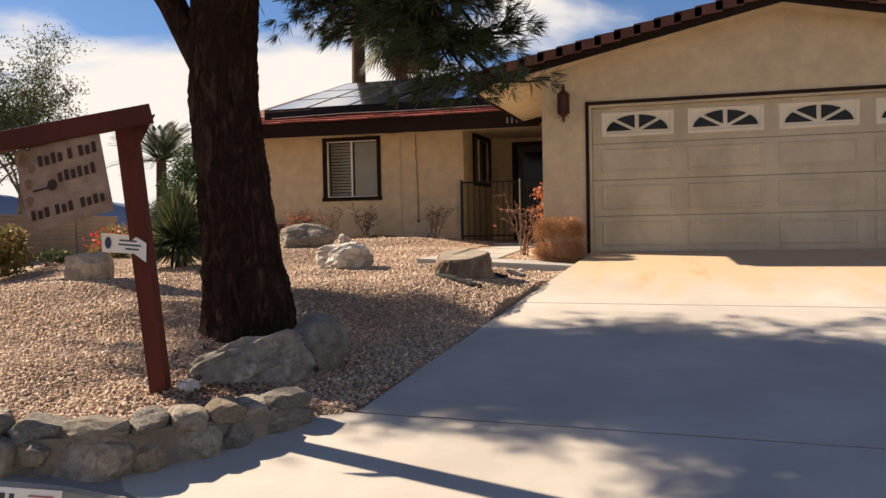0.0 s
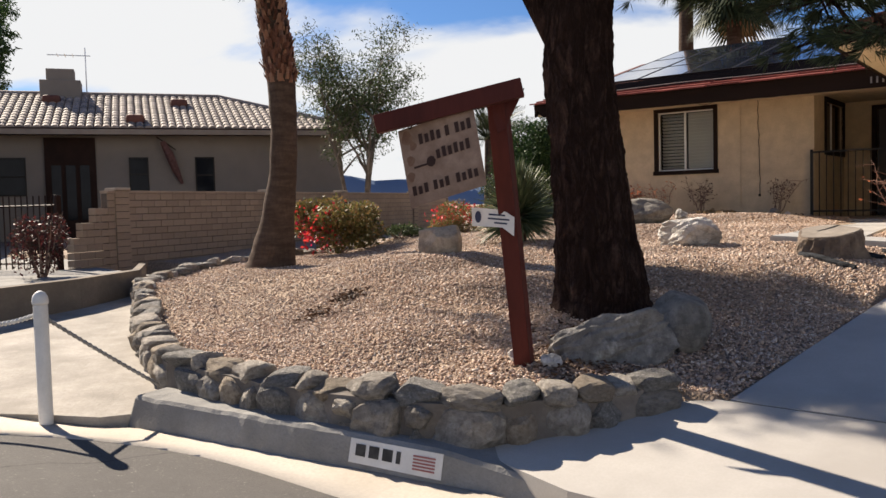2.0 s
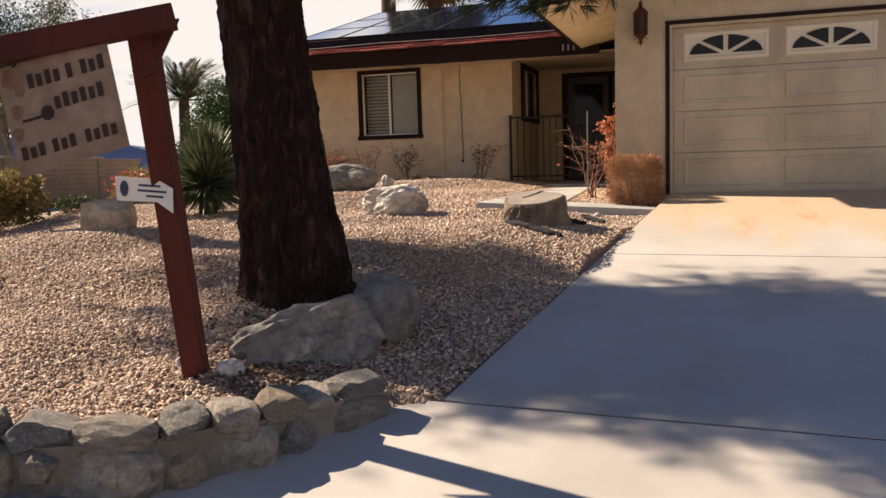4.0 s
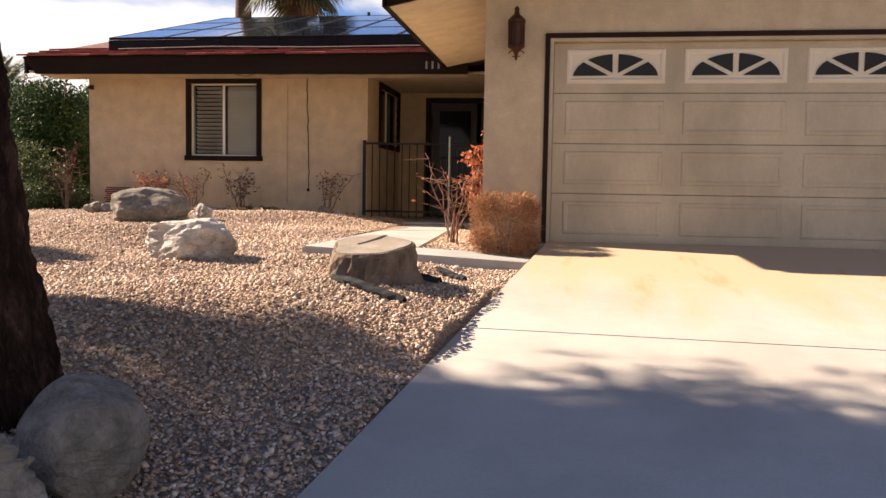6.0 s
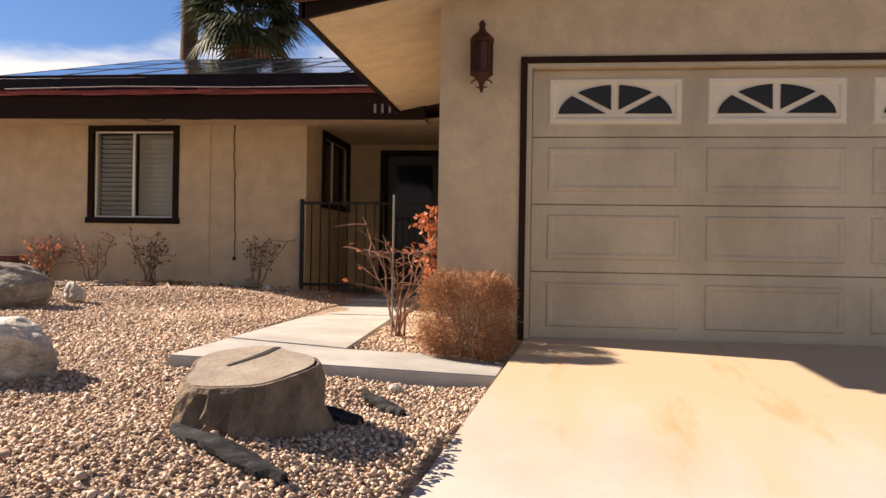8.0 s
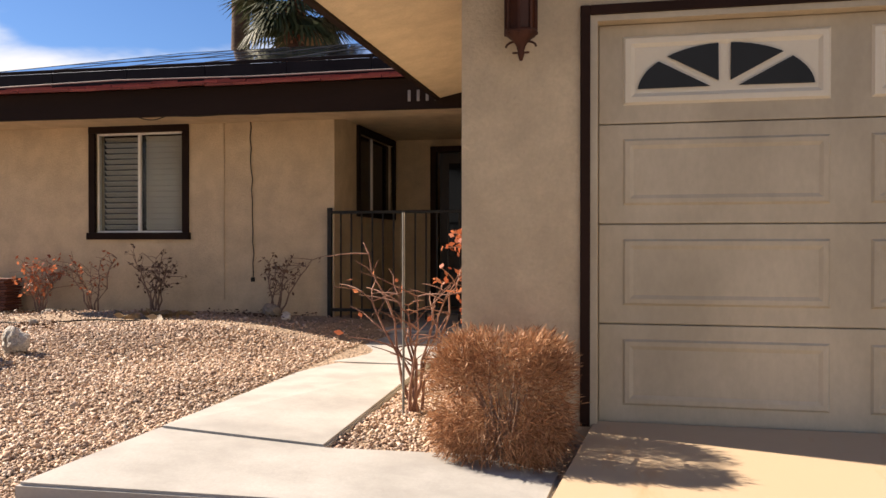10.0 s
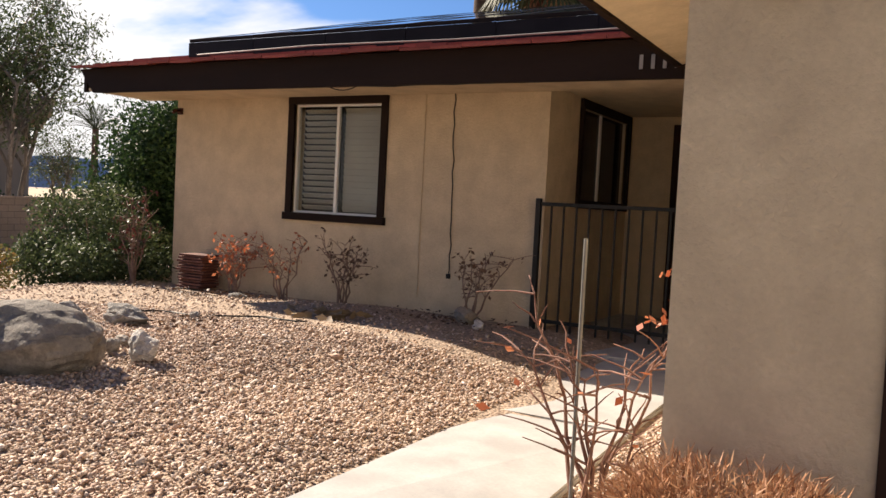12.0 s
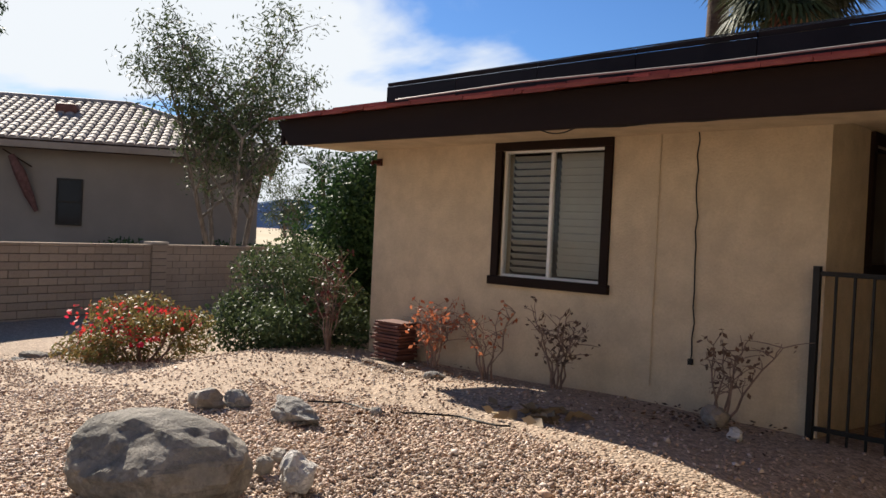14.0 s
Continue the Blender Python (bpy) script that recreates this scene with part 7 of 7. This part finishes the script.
# ---- block wall on the boundary ----
WD = Vector((math.cos(1.82), math.sin(1.82), 0))
WP = Vector((-16.95, 10.76, 0))
WN = Vector((WD.y, -WD.x, 0))                 # towards the garden
boundary = thing("block_wall", (-16.5, 12, 0.7), "tan slump-block boundary wall with capped piers", "wall")
wallrot = math.degrees(1.82)
S_START, S_END, TOPZ, BASEZ = -0.85, 18.0, 2.31, 0.45


def wall_m(s, z):
    p = WP + WD * s
    return pose(p.x, p.y, z, 0, 0, wallrot)


m = Mesher()
m.box((0, -0.075, 0), (S_END - S_START, 0.075, TOPZ - BASEZ - 0.06), 0, wall_m(S_START, BASEZ))
part("core", m, MORTAR, boundary)
bm_ = Mesher()
bm_.box((0.003, -0.095, 0.007), (0.397, 0.095, 0.143), 0.008)
block_mesh = bm_.mesh("block", BLOCK)
bm_ = Mesher()
bm_.box((0.0, -0.11, 0.0), (0.396, 0.11, 0.06), 0.008)
cap_mesh = bm_.mesh("cap_block", BLOCK)
r = random.Random(77)
courses = int((TOPZ - 0.06 - BASEZ) / 0.15)
count = 0
for c in range(courses):
    z = TOPZ - 0.06 - (c + 1) * 0.15
    s = S_START + (0.2 if c % 2 else 0.0)
    far = Mesher()
    while s < S_END - 0.4:
        if s < 8.5 and c < 11:
            ob = part("block", block_mesh, None, boundary)
            ob.matrix_basis = wall_m(s, z) @ pose(0, r.uniform(-0.004, 0.004), 0)
        else:
            far.box((0.006, -0.09, 0.005), (0.394, 0.09, 0.145), 0, wall_m(s, z))
        s += 0.4
    if far.v:
        tagged(part("far_blocks", far, BLOCK, boundary), kind="stuff")
s = S_START
while s < S_END - 0.3:
    ob = part("cap", cap_mesh, None, boundary)
    ob.matrix_basis = wall_m(s, TOPZ - 0.06)
    s += 0.4
bm_ = Mesher()
bm_.box((-0.2, -0.13, 0.007), (0.2, 0.13, 0.143), 0.008)
pier_mesh = bm_.mesh("pier_block", BLOCK)
# lit copy of BLOCK: sunlight on the pier caps is put into the colour
LITCAP = surface("pier cap with sunlight in its paler colour", (0.36, 0.30, 0.235), (0.46, 0.39, 0.31), 3, 40, 0.95, 0.5, 0.006)
for s in (-0.45, 5.08, 9.16, 14.65):
    m = Mesher()
    m.box((-0.185, -0.115, 0), (0.185, 0.115, TOPZ - BASEZ), 0, wall_m(s, BASEZ))
    pr = part("pier", m, MORTAR, boundary)
    for c in range(courses + 1):
        ob = part("pier_block", pier_mesh, None, pr)
        ob.matrix_basis = wall_m(s, TOPZ - (c + 1) * 0.15) @ pose(0, r.uniform(-0.003, 0.003), 0)
    m = Mesher()
    m.box((-0.22, -0.15, 0), (0.22, 0.15, 0.06), 0.012, wall_m(s, TOPZ + 0.002))
    part("pier_cap", m, LITCAP, pr, "pier cap with sunlight in its paler colour")
# stepped end, low retaining wall, iron fence
for c in range(11):
    z = TOPZ - 0.06 - (c + 1) * 0.15
    k = 0 if c < 2 else 0.35 if c < 4 else 0.7 if c < 6 else 0.95
    s = S_START + (0.2 if c % 2 else 0.0)
    while s > S_START - k + 0.02:
        w = min(0.4, s - S_START + k)
        m = Mesher()
        m.box((0.003, -0.095, 0.007), (w - 0.003, 0.095, 0.143), 0.008)
        ob = part("block", m, BLOCK, boundary)
        ob.matrix_basis = wall_m(s - w, z)
        s -= w
ret = [(-13.3, 8.6), (-12.1, 7.7), (-11.55, 6.4), (-11.25, 4.9), (-11.1, 3.6), (-11.2, 2.0), (-11.6, 0.0), (-12.5, -3.0)]
m = Mesher()
k = len(ret)
vv = []
for i, (x, y) in enumerate(ret):
    zt = 0.94 - 0.01 * i
    vv += [(x, y, 0.0), (x, y, zt), (x - 0.2, y, zt), (x - 0.2, y, 0.0)]
m.add(vv, [(4 * i + j, 4 * i + 4 + j, 4 * i + 4 + (j + 1) % 4, 4 * i + (j + 1) % 4) for i in range(k - 1) for j in range(4)] + [(0, 1, 2, 3)])
solo("retaining_wall", m, RETSHADE, "low tan retaining wall along the neighbour's drive", "wall")
# shade of the house over the forecourt is painted by the darker kerb concrete
m = Mesher()
m.prism([(x, y, 0.2) for x, y in ((-60, -12), (-11.9, -12), (-11.9, 3), (-13.45, 8.8), (-16.6, 9.6), (-17.0, 10.76), (-20.8, 26), (-60, 26))], (0, 0, 0), (0, 0, 0.52))
solo("forecourt", m, KERB, "concrete forecourt of the neighbouring house, darker grey for its shade", "pavement", "structure")
fence = thing("iron_fence", (-17, 4.5, 0.75), "brown iron picket fence with a square post", "fence")
FA, FB = Vector((-16.7, 8.9, 0.72)), Vector((-21.5, 6.3, 0.72))
fu = (FB - FA)
for z in (0.14, 1.3):
    m = Mesher()
    m.tube([FA + Vector((0, 0, z)), FB + Vector((0, 0, z))], 0.022, 4)
    part("rail", m, TRIM, fence)
nb = int(fu.length / 0.13)
for i in range(nb + 1):
    p = FA + fu * i / nb
    m = Mesher()
    m.tube([p + Vector((0, 0, 0.02)), p + Vector((0, 0, 1.5))], 0.013, 4)
    part("picket", m, TRIM, fence)
for p in (FA, FB):
    m = Mesher()
    m.box((p.x - 0.05, p.y - 0.05, p.z), (p.x + 0.05, p.y + 0.05, p.z + 1.5), 0.006)
    part("post", m, TRIM, fence)

# ---- neighbouring house ----
ND = Vector((math.cos(1.0), math.sin(1.0), 0))
NO = Vector((-28.6, 21.1, 0))
NN = Vector((ND.y, -ND.x, 0))                 # towards the viewer
NROT = math.degrees(1.0)
nh = thing("neighbour_house", (-29, 21, 0.8), "grey-brown stucco house with weathered barrel-tile roof", "house")
EZ = 4.85


def nm(s, d, z):
    """s along the front, d out towards the viewer."""
    p = NO + ND * s + NN * d
    return pose(p.x, p.y, z, 0, 0, NROT)


NL, NRt = -13.0, 6.0
m = Mesher()
m.box((NL, 0, 0), (NRt, 9.0, EZ - 0.7), 0, nm(0, 0, 0.7))
part("wall", m, STUCCO2, nh)
# side wing towards the viewer
m = Mesher()
m.box((-13.6, -9.5, 0), (-8.7, 0.2, EZ - 0.7), 0, nm(0, 0, 0.7))
part("wing_wall", m, STUCCO2, nh)
m = Mesher()
m.box((NL - 0.6, -0.75, 0), (NRt + 0.6, -0.63, 0.2), 0, nm(0, 0, EZ - 0.02))
m.box((NRt + 0.5, -0.63, 0), (NRt + 0.6, 9.6, 0.2), 0, nm(0, 0, EZ - 0.02))
m.box((-8.15, -10.2, 0), (-8.03, -0.75, 0.2), 0, nm(0, 0, EZ - 0.02))
part("fascia", m, surface("tan fascia", (0.26, 0.21, 0.17), (0.32, 0.27, 0.22), 2, 40), nh)
NS = 0.36


def barrel_roof(s0, s1, d0, d1, along, shrink, name):
    """Rows of half-round tiles up a slope. along: tiles run up from d0 (eave) to d1 (ridge)."""
    m = Mesher()
    w = 0.30
    nrows = int(abs(d1 - d0) / 0.40)
    k = int((s1 - s0) / w)
    for i in range(k):
        s = s0 + (i + 0.5) * w
        for j in range(nrows):
            t0 = j / nrows
            if s < s0 + shrink[0] * t0 or s > s1 - shrink[1] * t0:
                continue
            a, b = d0 + (d1 - d0) * t0, d0 + (d1 - d0) * (j + 1.12) / nrows
            za, zb = EZ + 0.2 + abs(a - d0) * NS + 0.03, EZ + 0.2 + abs(b - d0) * NS
            v = []
            for dd, zz, rr in ((a, za, 0.5), (b, zb, 0.43)):
                for q in range(6):
                    th = math.pi * q / 5
                    v.append((s + math.cos(th) * w * rr, dd, zz + math.sin(th) * 0.10))
            m.add(v, [(q, q + 1, q + 7, q + 6) for q in range(5)] + [(0, 1, 2, 3, 4, 5)])
    for v in [m]:
        mat = nm(0, 0, 0)
        if along == "front":
            v.v = [tuple(mat @ Vector((x, y, z))) for x, y, z in v.v]
        else:
            v.v = [tuple(mat @ Vector((y, x, z))) for x, y, z in v.v]
    tagged(part(name, m, TILE2, nh, "weathered grey-brown barrel tiles"), kind="stuff")


m = Mesher()
RZ = EZ + 0.2 + 5.2 * NS
P = [Vector(q) for q in ((NL - 0.6, -0.7, EZ + 0.17), (NRt + 0.6, -0.7, EZ + 0.17), (NRt + 0.6, 9.7, EZ + 0.17), (NL - 0.6, 9.7, EZ + 0.17), (NL + 3, 4.5, RZ), (NRt - 4.6, 4.5, RZ))]
m.add([nm(0, 0, 0) @ q for q in P], [(0, 1, 5, 4), (1, 2, 5), (2, 3, 4, 5), (3, 0, 4), (0, 3, 2, 1)])
part("roof_deck", m, TILE3, nh)
barrel_roof(NL - 0.6, NRt + 0.6, -0.72, 4.5, "front", (0.0, 5.2), "roof_tiles")
m = Mesher()
m.tube([nm(0, 0, 0) @ Vector(q) for q in ((NL + 2, 4.5, RZ + 0.06), (NRt - 4.6, 4.5, RZ + 0.06), (NRt + 0.6, -0.7, EZ + 0.3))], 0.13, 8)
part("ridge_tiles", m, TILE2, nh)
m = Mesher()
P = [Vector(q) for q in ((-14.2, -10.2, EZ + 0.17), (-8.0, -10.2, EZ + 0.17), (-8.0, 1.5, EZ + 0.17), (-14.2, 1.5, EZ + 0.17), (-10.8, -6.8, EZ + 1.4), (-10.8, 4.0, EZ + 1.4))]
m.add([nm(0, 0, 0) @ q for q in P], [(0, 1, 4), (1, 2, 5, 4), (2, 3, 5), (3, 0, 4, 5), (0, 3, 2, 1)])
part("wing_roof", m, TILE2, nh)


def n_window(s, z0, z1, w, name="window"):
    m = Mesher()
    m.box((s - w / 2 - 0.05, -0.06, z0 - 0.05), (s + w / 2 + 0.05, -0.01, z0), 0, nm(0, 0, 0))
    m.box((s - w / 2 - 0.05, -0.06, z1), (s + w / 2 + 0.05, -0.01, z1 + 0.05), 0, nm(0, 0, 0))
    m.box((s - w / 2 - 0.05, -0.06, z0), (s - w / 2, -0.01, z1), 0, nm(0, 0, 0))
    m.box((s + w / 2, -0.06, z0), (s + w / 2 + 0.05, -0.01, z1), 0, nm(0, 0, 0))
    fr = part(name, m, IRON, nh)
    m = Mesher()
    m.box((s - w / 2, -0.03, z0), (s + w / 2, -0.015, z1), 0, nm(0, 0, 0))
    part("pane", m, DARKGLASS, fr)
    m = Mesher()
    m.box((s - w / 2, -0.045, (z0 + z1) / 2 - 0.03), (s + w / 2, -0.03, (z0 + z1) / 2 + 0.03), 0, nm(0, 0, 0))
    part("meeting_rail", m, IRON, fr)


n_window(0.35, 2.62, 3.95, 0.65)
n_window(-2.15, 2.72, 3.95, 0.62)
n_window(-6.75, 2.62, 3.95, 1.1)
# plate on the wall: the doorway's depth is only its painted darkness
m = Mesher()
m.box((-8.55, -0.06, 0.75), (-7.7, -0.01, 4.3), 0, nm(0, 0, 0))
part("side_doorway", m, ROOMSHADE, nh, "flat dark plate as the shade of a deep doorway")
# the entry stands proud too; dark colour gives its recess the shade
m = Mesher()
m.box((-5.5, -0.10, 0.75), (-3.7, -0.01, 4.75), 0, nm(0, 0, 0))
ent = part("entry_surround", m, TRIM, nh, "dark panel as the shade of a recessed entry")
for q in (-5.1, -4.6, -4.1):
    m = Mesher()
    m.box((q - 0.17, -0.13, 1.6), (q + 0.17, -0.11, 3.7), 0, nm(0, 0, 0))
    part("door_pane", m, DARKGLASS, ent)
# openings of the wing, likewise dark plates coloured as shade
for q in (-1.3, -3.0, -4.7, -6.4, -8.1):
    m = Mesher()
    m.box((-8.71, q - 0.55, 0.75), (-8.64, q + 0.55, 3.4), 0.01, nm(0, 0, 0))
    part("doorway", m, ROOMSHADE, nh, "flat dark plate as the shade of a tall opening")
m = Mesher()
m.box((-5.9, 3.9, RZ - 0.3), (-4.3, 5.1, RZ + 0.6), 0.03, nm(0, 0, 0))
ch = part("chimney", m, STUCCO2, nh)
m = Mesher()
m.box((-5.65, 4.1, RZ + 0.6), (-4.55, 4.9, RZ + 1.1), 0.03, nm(0, 0, 0))
part("chimney_cap", m, STUCCO2, ch)
m = Mesher()
m.tube([nm(0, 0, 0) @ Vector((-4.1, 4.6, RZ)), nm(0, 0, 0) @ Vector((-4.1, 4.6, RZ + 2.1))], 0.025, 6)
m.tube([nm(0, 0, 0) @ Vector((-5.6, 4.6, RZ + 1.75)), nm(0, 0, 0) @ Vector((-3.9, 4.6, RZ + 1.75))], 0.018, 5)
for q in (-5.2, -4.9, -4.6):
    m.tube([nm(0, 0, 0) @ Vector((q, 4.2, RZ + 1.75)), nm(0, 0, 0) @ Vector((q, 5.0, RZ + 1.75))], 0.014, 5)
part("aerial", m, ALU, nh)
for s, d in ((-7.4, 0.3), (-2.2, 0.2), (-5.4, 3.2), (-0.4, 2.9), (-10.6, 3.3)):
    m = Mesher()
    z = EZ + 0.25 + (d + 0.7) * NS
    m.box((s - 0.36, d - 0.32, z - 0.1), (s + 0.36, d + 0.35, z + 0.26), 0.15, nm(0, 0, 0))
    part("roof_vent", m, TILE3, nh)
flag = thing("flag", (-29.1, 20.7, 3.4), "faded flag furled on a slanting pole at the wall", "flag")
m = Mesher()
q0, q1 = nm(0, 0, 0) @ Vector((-0.75, -0.02, 4.3)), nm(0, 0, 0) @ Vector((-1.45, -0.5, 4.75))
m.tube([q0, q1], 0.02, 6)
part("pole", m, TRIM, flag)
m = Mesher()
q2 = nm(0, 0, 0) @ Vector((-0.55, -0.12, 2.95))
q3 = nm(0, 0, 0) @ Vector((-1.25, -0.36, 4.6))
m.tube([q3, q3.lerp(q2, 0.3) + Vector((0.05, 0, 0)), q3.lerp(q2, 0.7), q2], [0.10, 0.17, 0.14, 0.06], 9)
part("cloth", m, CLOTH, flag)

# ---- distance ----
# ring of hills; the haze over them is only their colour
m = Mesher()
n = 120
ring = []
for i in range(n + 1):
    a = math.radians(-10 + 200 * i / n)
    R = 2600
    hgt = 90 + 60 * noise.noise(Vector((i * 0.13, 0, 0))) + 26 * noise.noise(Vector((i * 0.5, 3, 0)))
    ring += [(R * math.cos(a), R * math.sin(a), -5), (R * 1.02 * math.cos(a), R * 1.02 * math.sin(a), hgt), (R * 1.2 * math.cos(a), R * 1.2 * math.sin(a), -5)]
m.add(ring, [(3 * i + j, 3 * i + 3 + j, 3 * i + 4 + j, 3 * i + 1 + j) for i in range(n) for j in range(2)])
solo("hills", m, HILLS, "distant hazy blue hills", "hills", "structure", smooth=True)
m = Mesher()
m.add([(-400, 60, 1.0), (60, 60, 1.0), (200, 400, 1.1), (-700, 400, 1.1)], [(0, 1, 2, 3)])
solo("field", m, FIELD, "dry pale field beyond the houses", "field", "structure")


# ---- gravel ----
def gravel():
    rg = np.random.default_rng(9)
    n0 = 450000
    x, y = rg.uniform(-15, -1.3, n0), rg.uniform(4.4, 17.3, n0)
    ok = (x < drive_left(y) - 0.015) & (y > bed_front(x) + 0.05)
    ok &= ~((x > -3.46) & (x < -2.55) & (y > 10.9))
    ok &= ~((x > -3.46) & (y > 10.92 + (x + 3.44) * 0.23) & (y < 12.0 + np.maximum(0, x + 2.54) * 0.31))
    ok &= ~((x > -1.98) & (y > 12.3))
    ok &= ~(np.hypot(x + 3.85, y - 7.0) < 0.42) & ~(np.hypot(x + 2.5, y - 9.95) < 0.36)
    near = np.where((x > -7.5) & (y < 15.2), 1.0, 0.38)
    sand = 0.5 + 0.5 * np.sin(x * 1.3 + 2 * np.sin(y * 0.9)) * np.cos(y * 1.1 + x * 0.5)
    near = np.where((y > 15.0 + 0.6 * sand) | ((y > 14.2) & (x < -6.2) & (sand > 0.4)), near * 0.25, near)
    near = np.where((y > 16.6), near * 0.3, near)
    ok &= rg.random(n0) < near
    x, y = x[ok], y[ok]
    n = len(x)
    s = rg.gamma(5, 0.0013, n) + 0.0047
    s = np.where(rg.random(n) < 0.03, s * 1.6, s)
    z = land(x, y) - 0.036 + s * 0.35 + rg.uniform(0, 0.012, n)
    base = np.array([(1, 0, 0), (-1, 0, 0), (0, 1, 0), (0, -1, 0), (0, 0, 1), (0, 0, -1)], float)
    v = base[None] * (1 + rg.uniform(-0.25, 0.25, (n, 6, 1)))
    v = v * np.stack([s * rg.uniform(0.9, 1.5, n), s * rg.uniform(0.7, 1.1, n), s * rg.uniform(0.45, 0.9, n)], -1)[:, None]
    v = v + rg.uniform(-0.15, 0.15, (n, 6, 3)) * s[:, None, None]
    tx, ty, tz = rg.uniform(-0.6, 0.6, n), rg.uniform(-0.6, 0.6, n), rg.uniform(0, 6.283, n)
    c, sn = np.cos(tx)[:, None], np.sin(tx)[:, None]
    v = np.stack([v[..., 0], v[..., 1] * c - v[..., 2] * sn, v[..., 1] * sn + v[..., 2] * c], -1)
    c, sn = np.cos(ty)[:, None], np.sin(ty)[:, None]
    v = np.stack([v[..., 0] * c + v[..., 2] * sn, v[..., 1], -v[..., 0] * sn + v[..., 2] * c], -1)
    c, sn = np.cos(tz)[:, None], np.sin(tz)[:, None]
    v = np.stack([v[..., 0] * c - v[..., 1] * sn, v[..., 0] * sn + v[..., 1] * c, v[..., 2]], -1)
    v = v + np.stack([x, y, z], -1)[:, None]
    tri = np.array([(0, 2, 4), (2, 1, 4), (1, 3, 4), (3, 0, 4), (2, 0, 5), (1, 2, 5), (3, 1, 5), (0, 3, 5)])
    f = (np.arange(n)[:, None, None] * 6 + tri[None]).reshape(-1, 3)
    me = bpy.data.meshes.new("gravel")
    me.vertices.add(n * 6)
    me.vertices.foreach_set("co", v.reshape(-1).astype(np.float32))
    me.loops.add(len(f) * 3)
    me.loops.foreach_set("vertex_index", f.reshape(-1).astype(np.int32))
    me.polygons.add(len(f))
    me.polygons.foreach_set("loop_start", (np.arange(len(f)) * 3).astype(np.int32))
    me.update(calc_edges=True)
    me.validate()
    me.materials.append(GRAVEL)
    tagged(new("gravel", me), "tan and brown crushed gravel spread over the front yard", "gravel", kind="stuff")


gravel()


# ---- leaf litter, hose, fallen frond ----
def litter(spots, n, label, material, size, seed, name="leaf_litter"):
    rg = np.random.default_rng(seed)
    m = Mesher()
    pts = []
    for x, y, rad, share in spots:
        k = int(n * share)
        p = rg.normal(size=(k, 2)) * rad * 0.5 + np.array((x, y))
        pts.append(np.column_stack([p, land(p[:, 0], p[:, 1]) - 0.002 + rg.uniform(0, 0.012, k)]))
    p = np.concatenate(pts)
    d = rg.normal(size=(len(p), 3)) * np.array((1, 1, 0.18))
    m.leaves(p, rg.uniform(size * 0.6, size * 1.4, len(p)), 0.45, rg, 0, d * 3)
    solo(name, m, material, label, "litter", "stuff")


LITTERMAT = leafy("brown leaf litter", [(0.05, 0.03, 0.02), (0.11, 0.065, 0.04), (0.17, 0.10, 0.06)], 0.1)
litter([(-3.3, 5.55, 0.5, 0.3), (-6.80, 6.35, 0.22, 0.10), (-6.80, 6.85, 0.17, 0.18), (-8.0, 16.6, 0.7, 0.12), (-6.3, 14.6, 0.35, 0.06), (-5.2, 17.0, 0.6, 0.12), (-3.6, 6.3, 0.5, 0.15)], 1500, "dark brown dry leaves scattered over the gravel", LITTERMAT, 0.045, 5)
litter([(-5.75, 15.75, 0.28, 1.0)], 40, "dry brown frond pieces on the gravel", DRYFROND, 0.16, 6, "fallen_fronds")
m = Mesher()
hp = [(-7.1 + 0.11 * i + 0.03 * math.sin(i * 1.7), 14.75 + 0.05 * i + 0.05 * math.sin(i * 0.9)) for i in range(14)]
m.tube([(x, y, float(land(x, y)) - 0.013 + 0.006 * math.sin(7 * x)) for x, y in hp], 0.008, 6)
solo("drip_hose", m, IRON, "black drip hose half buried in the gravel", "hose")
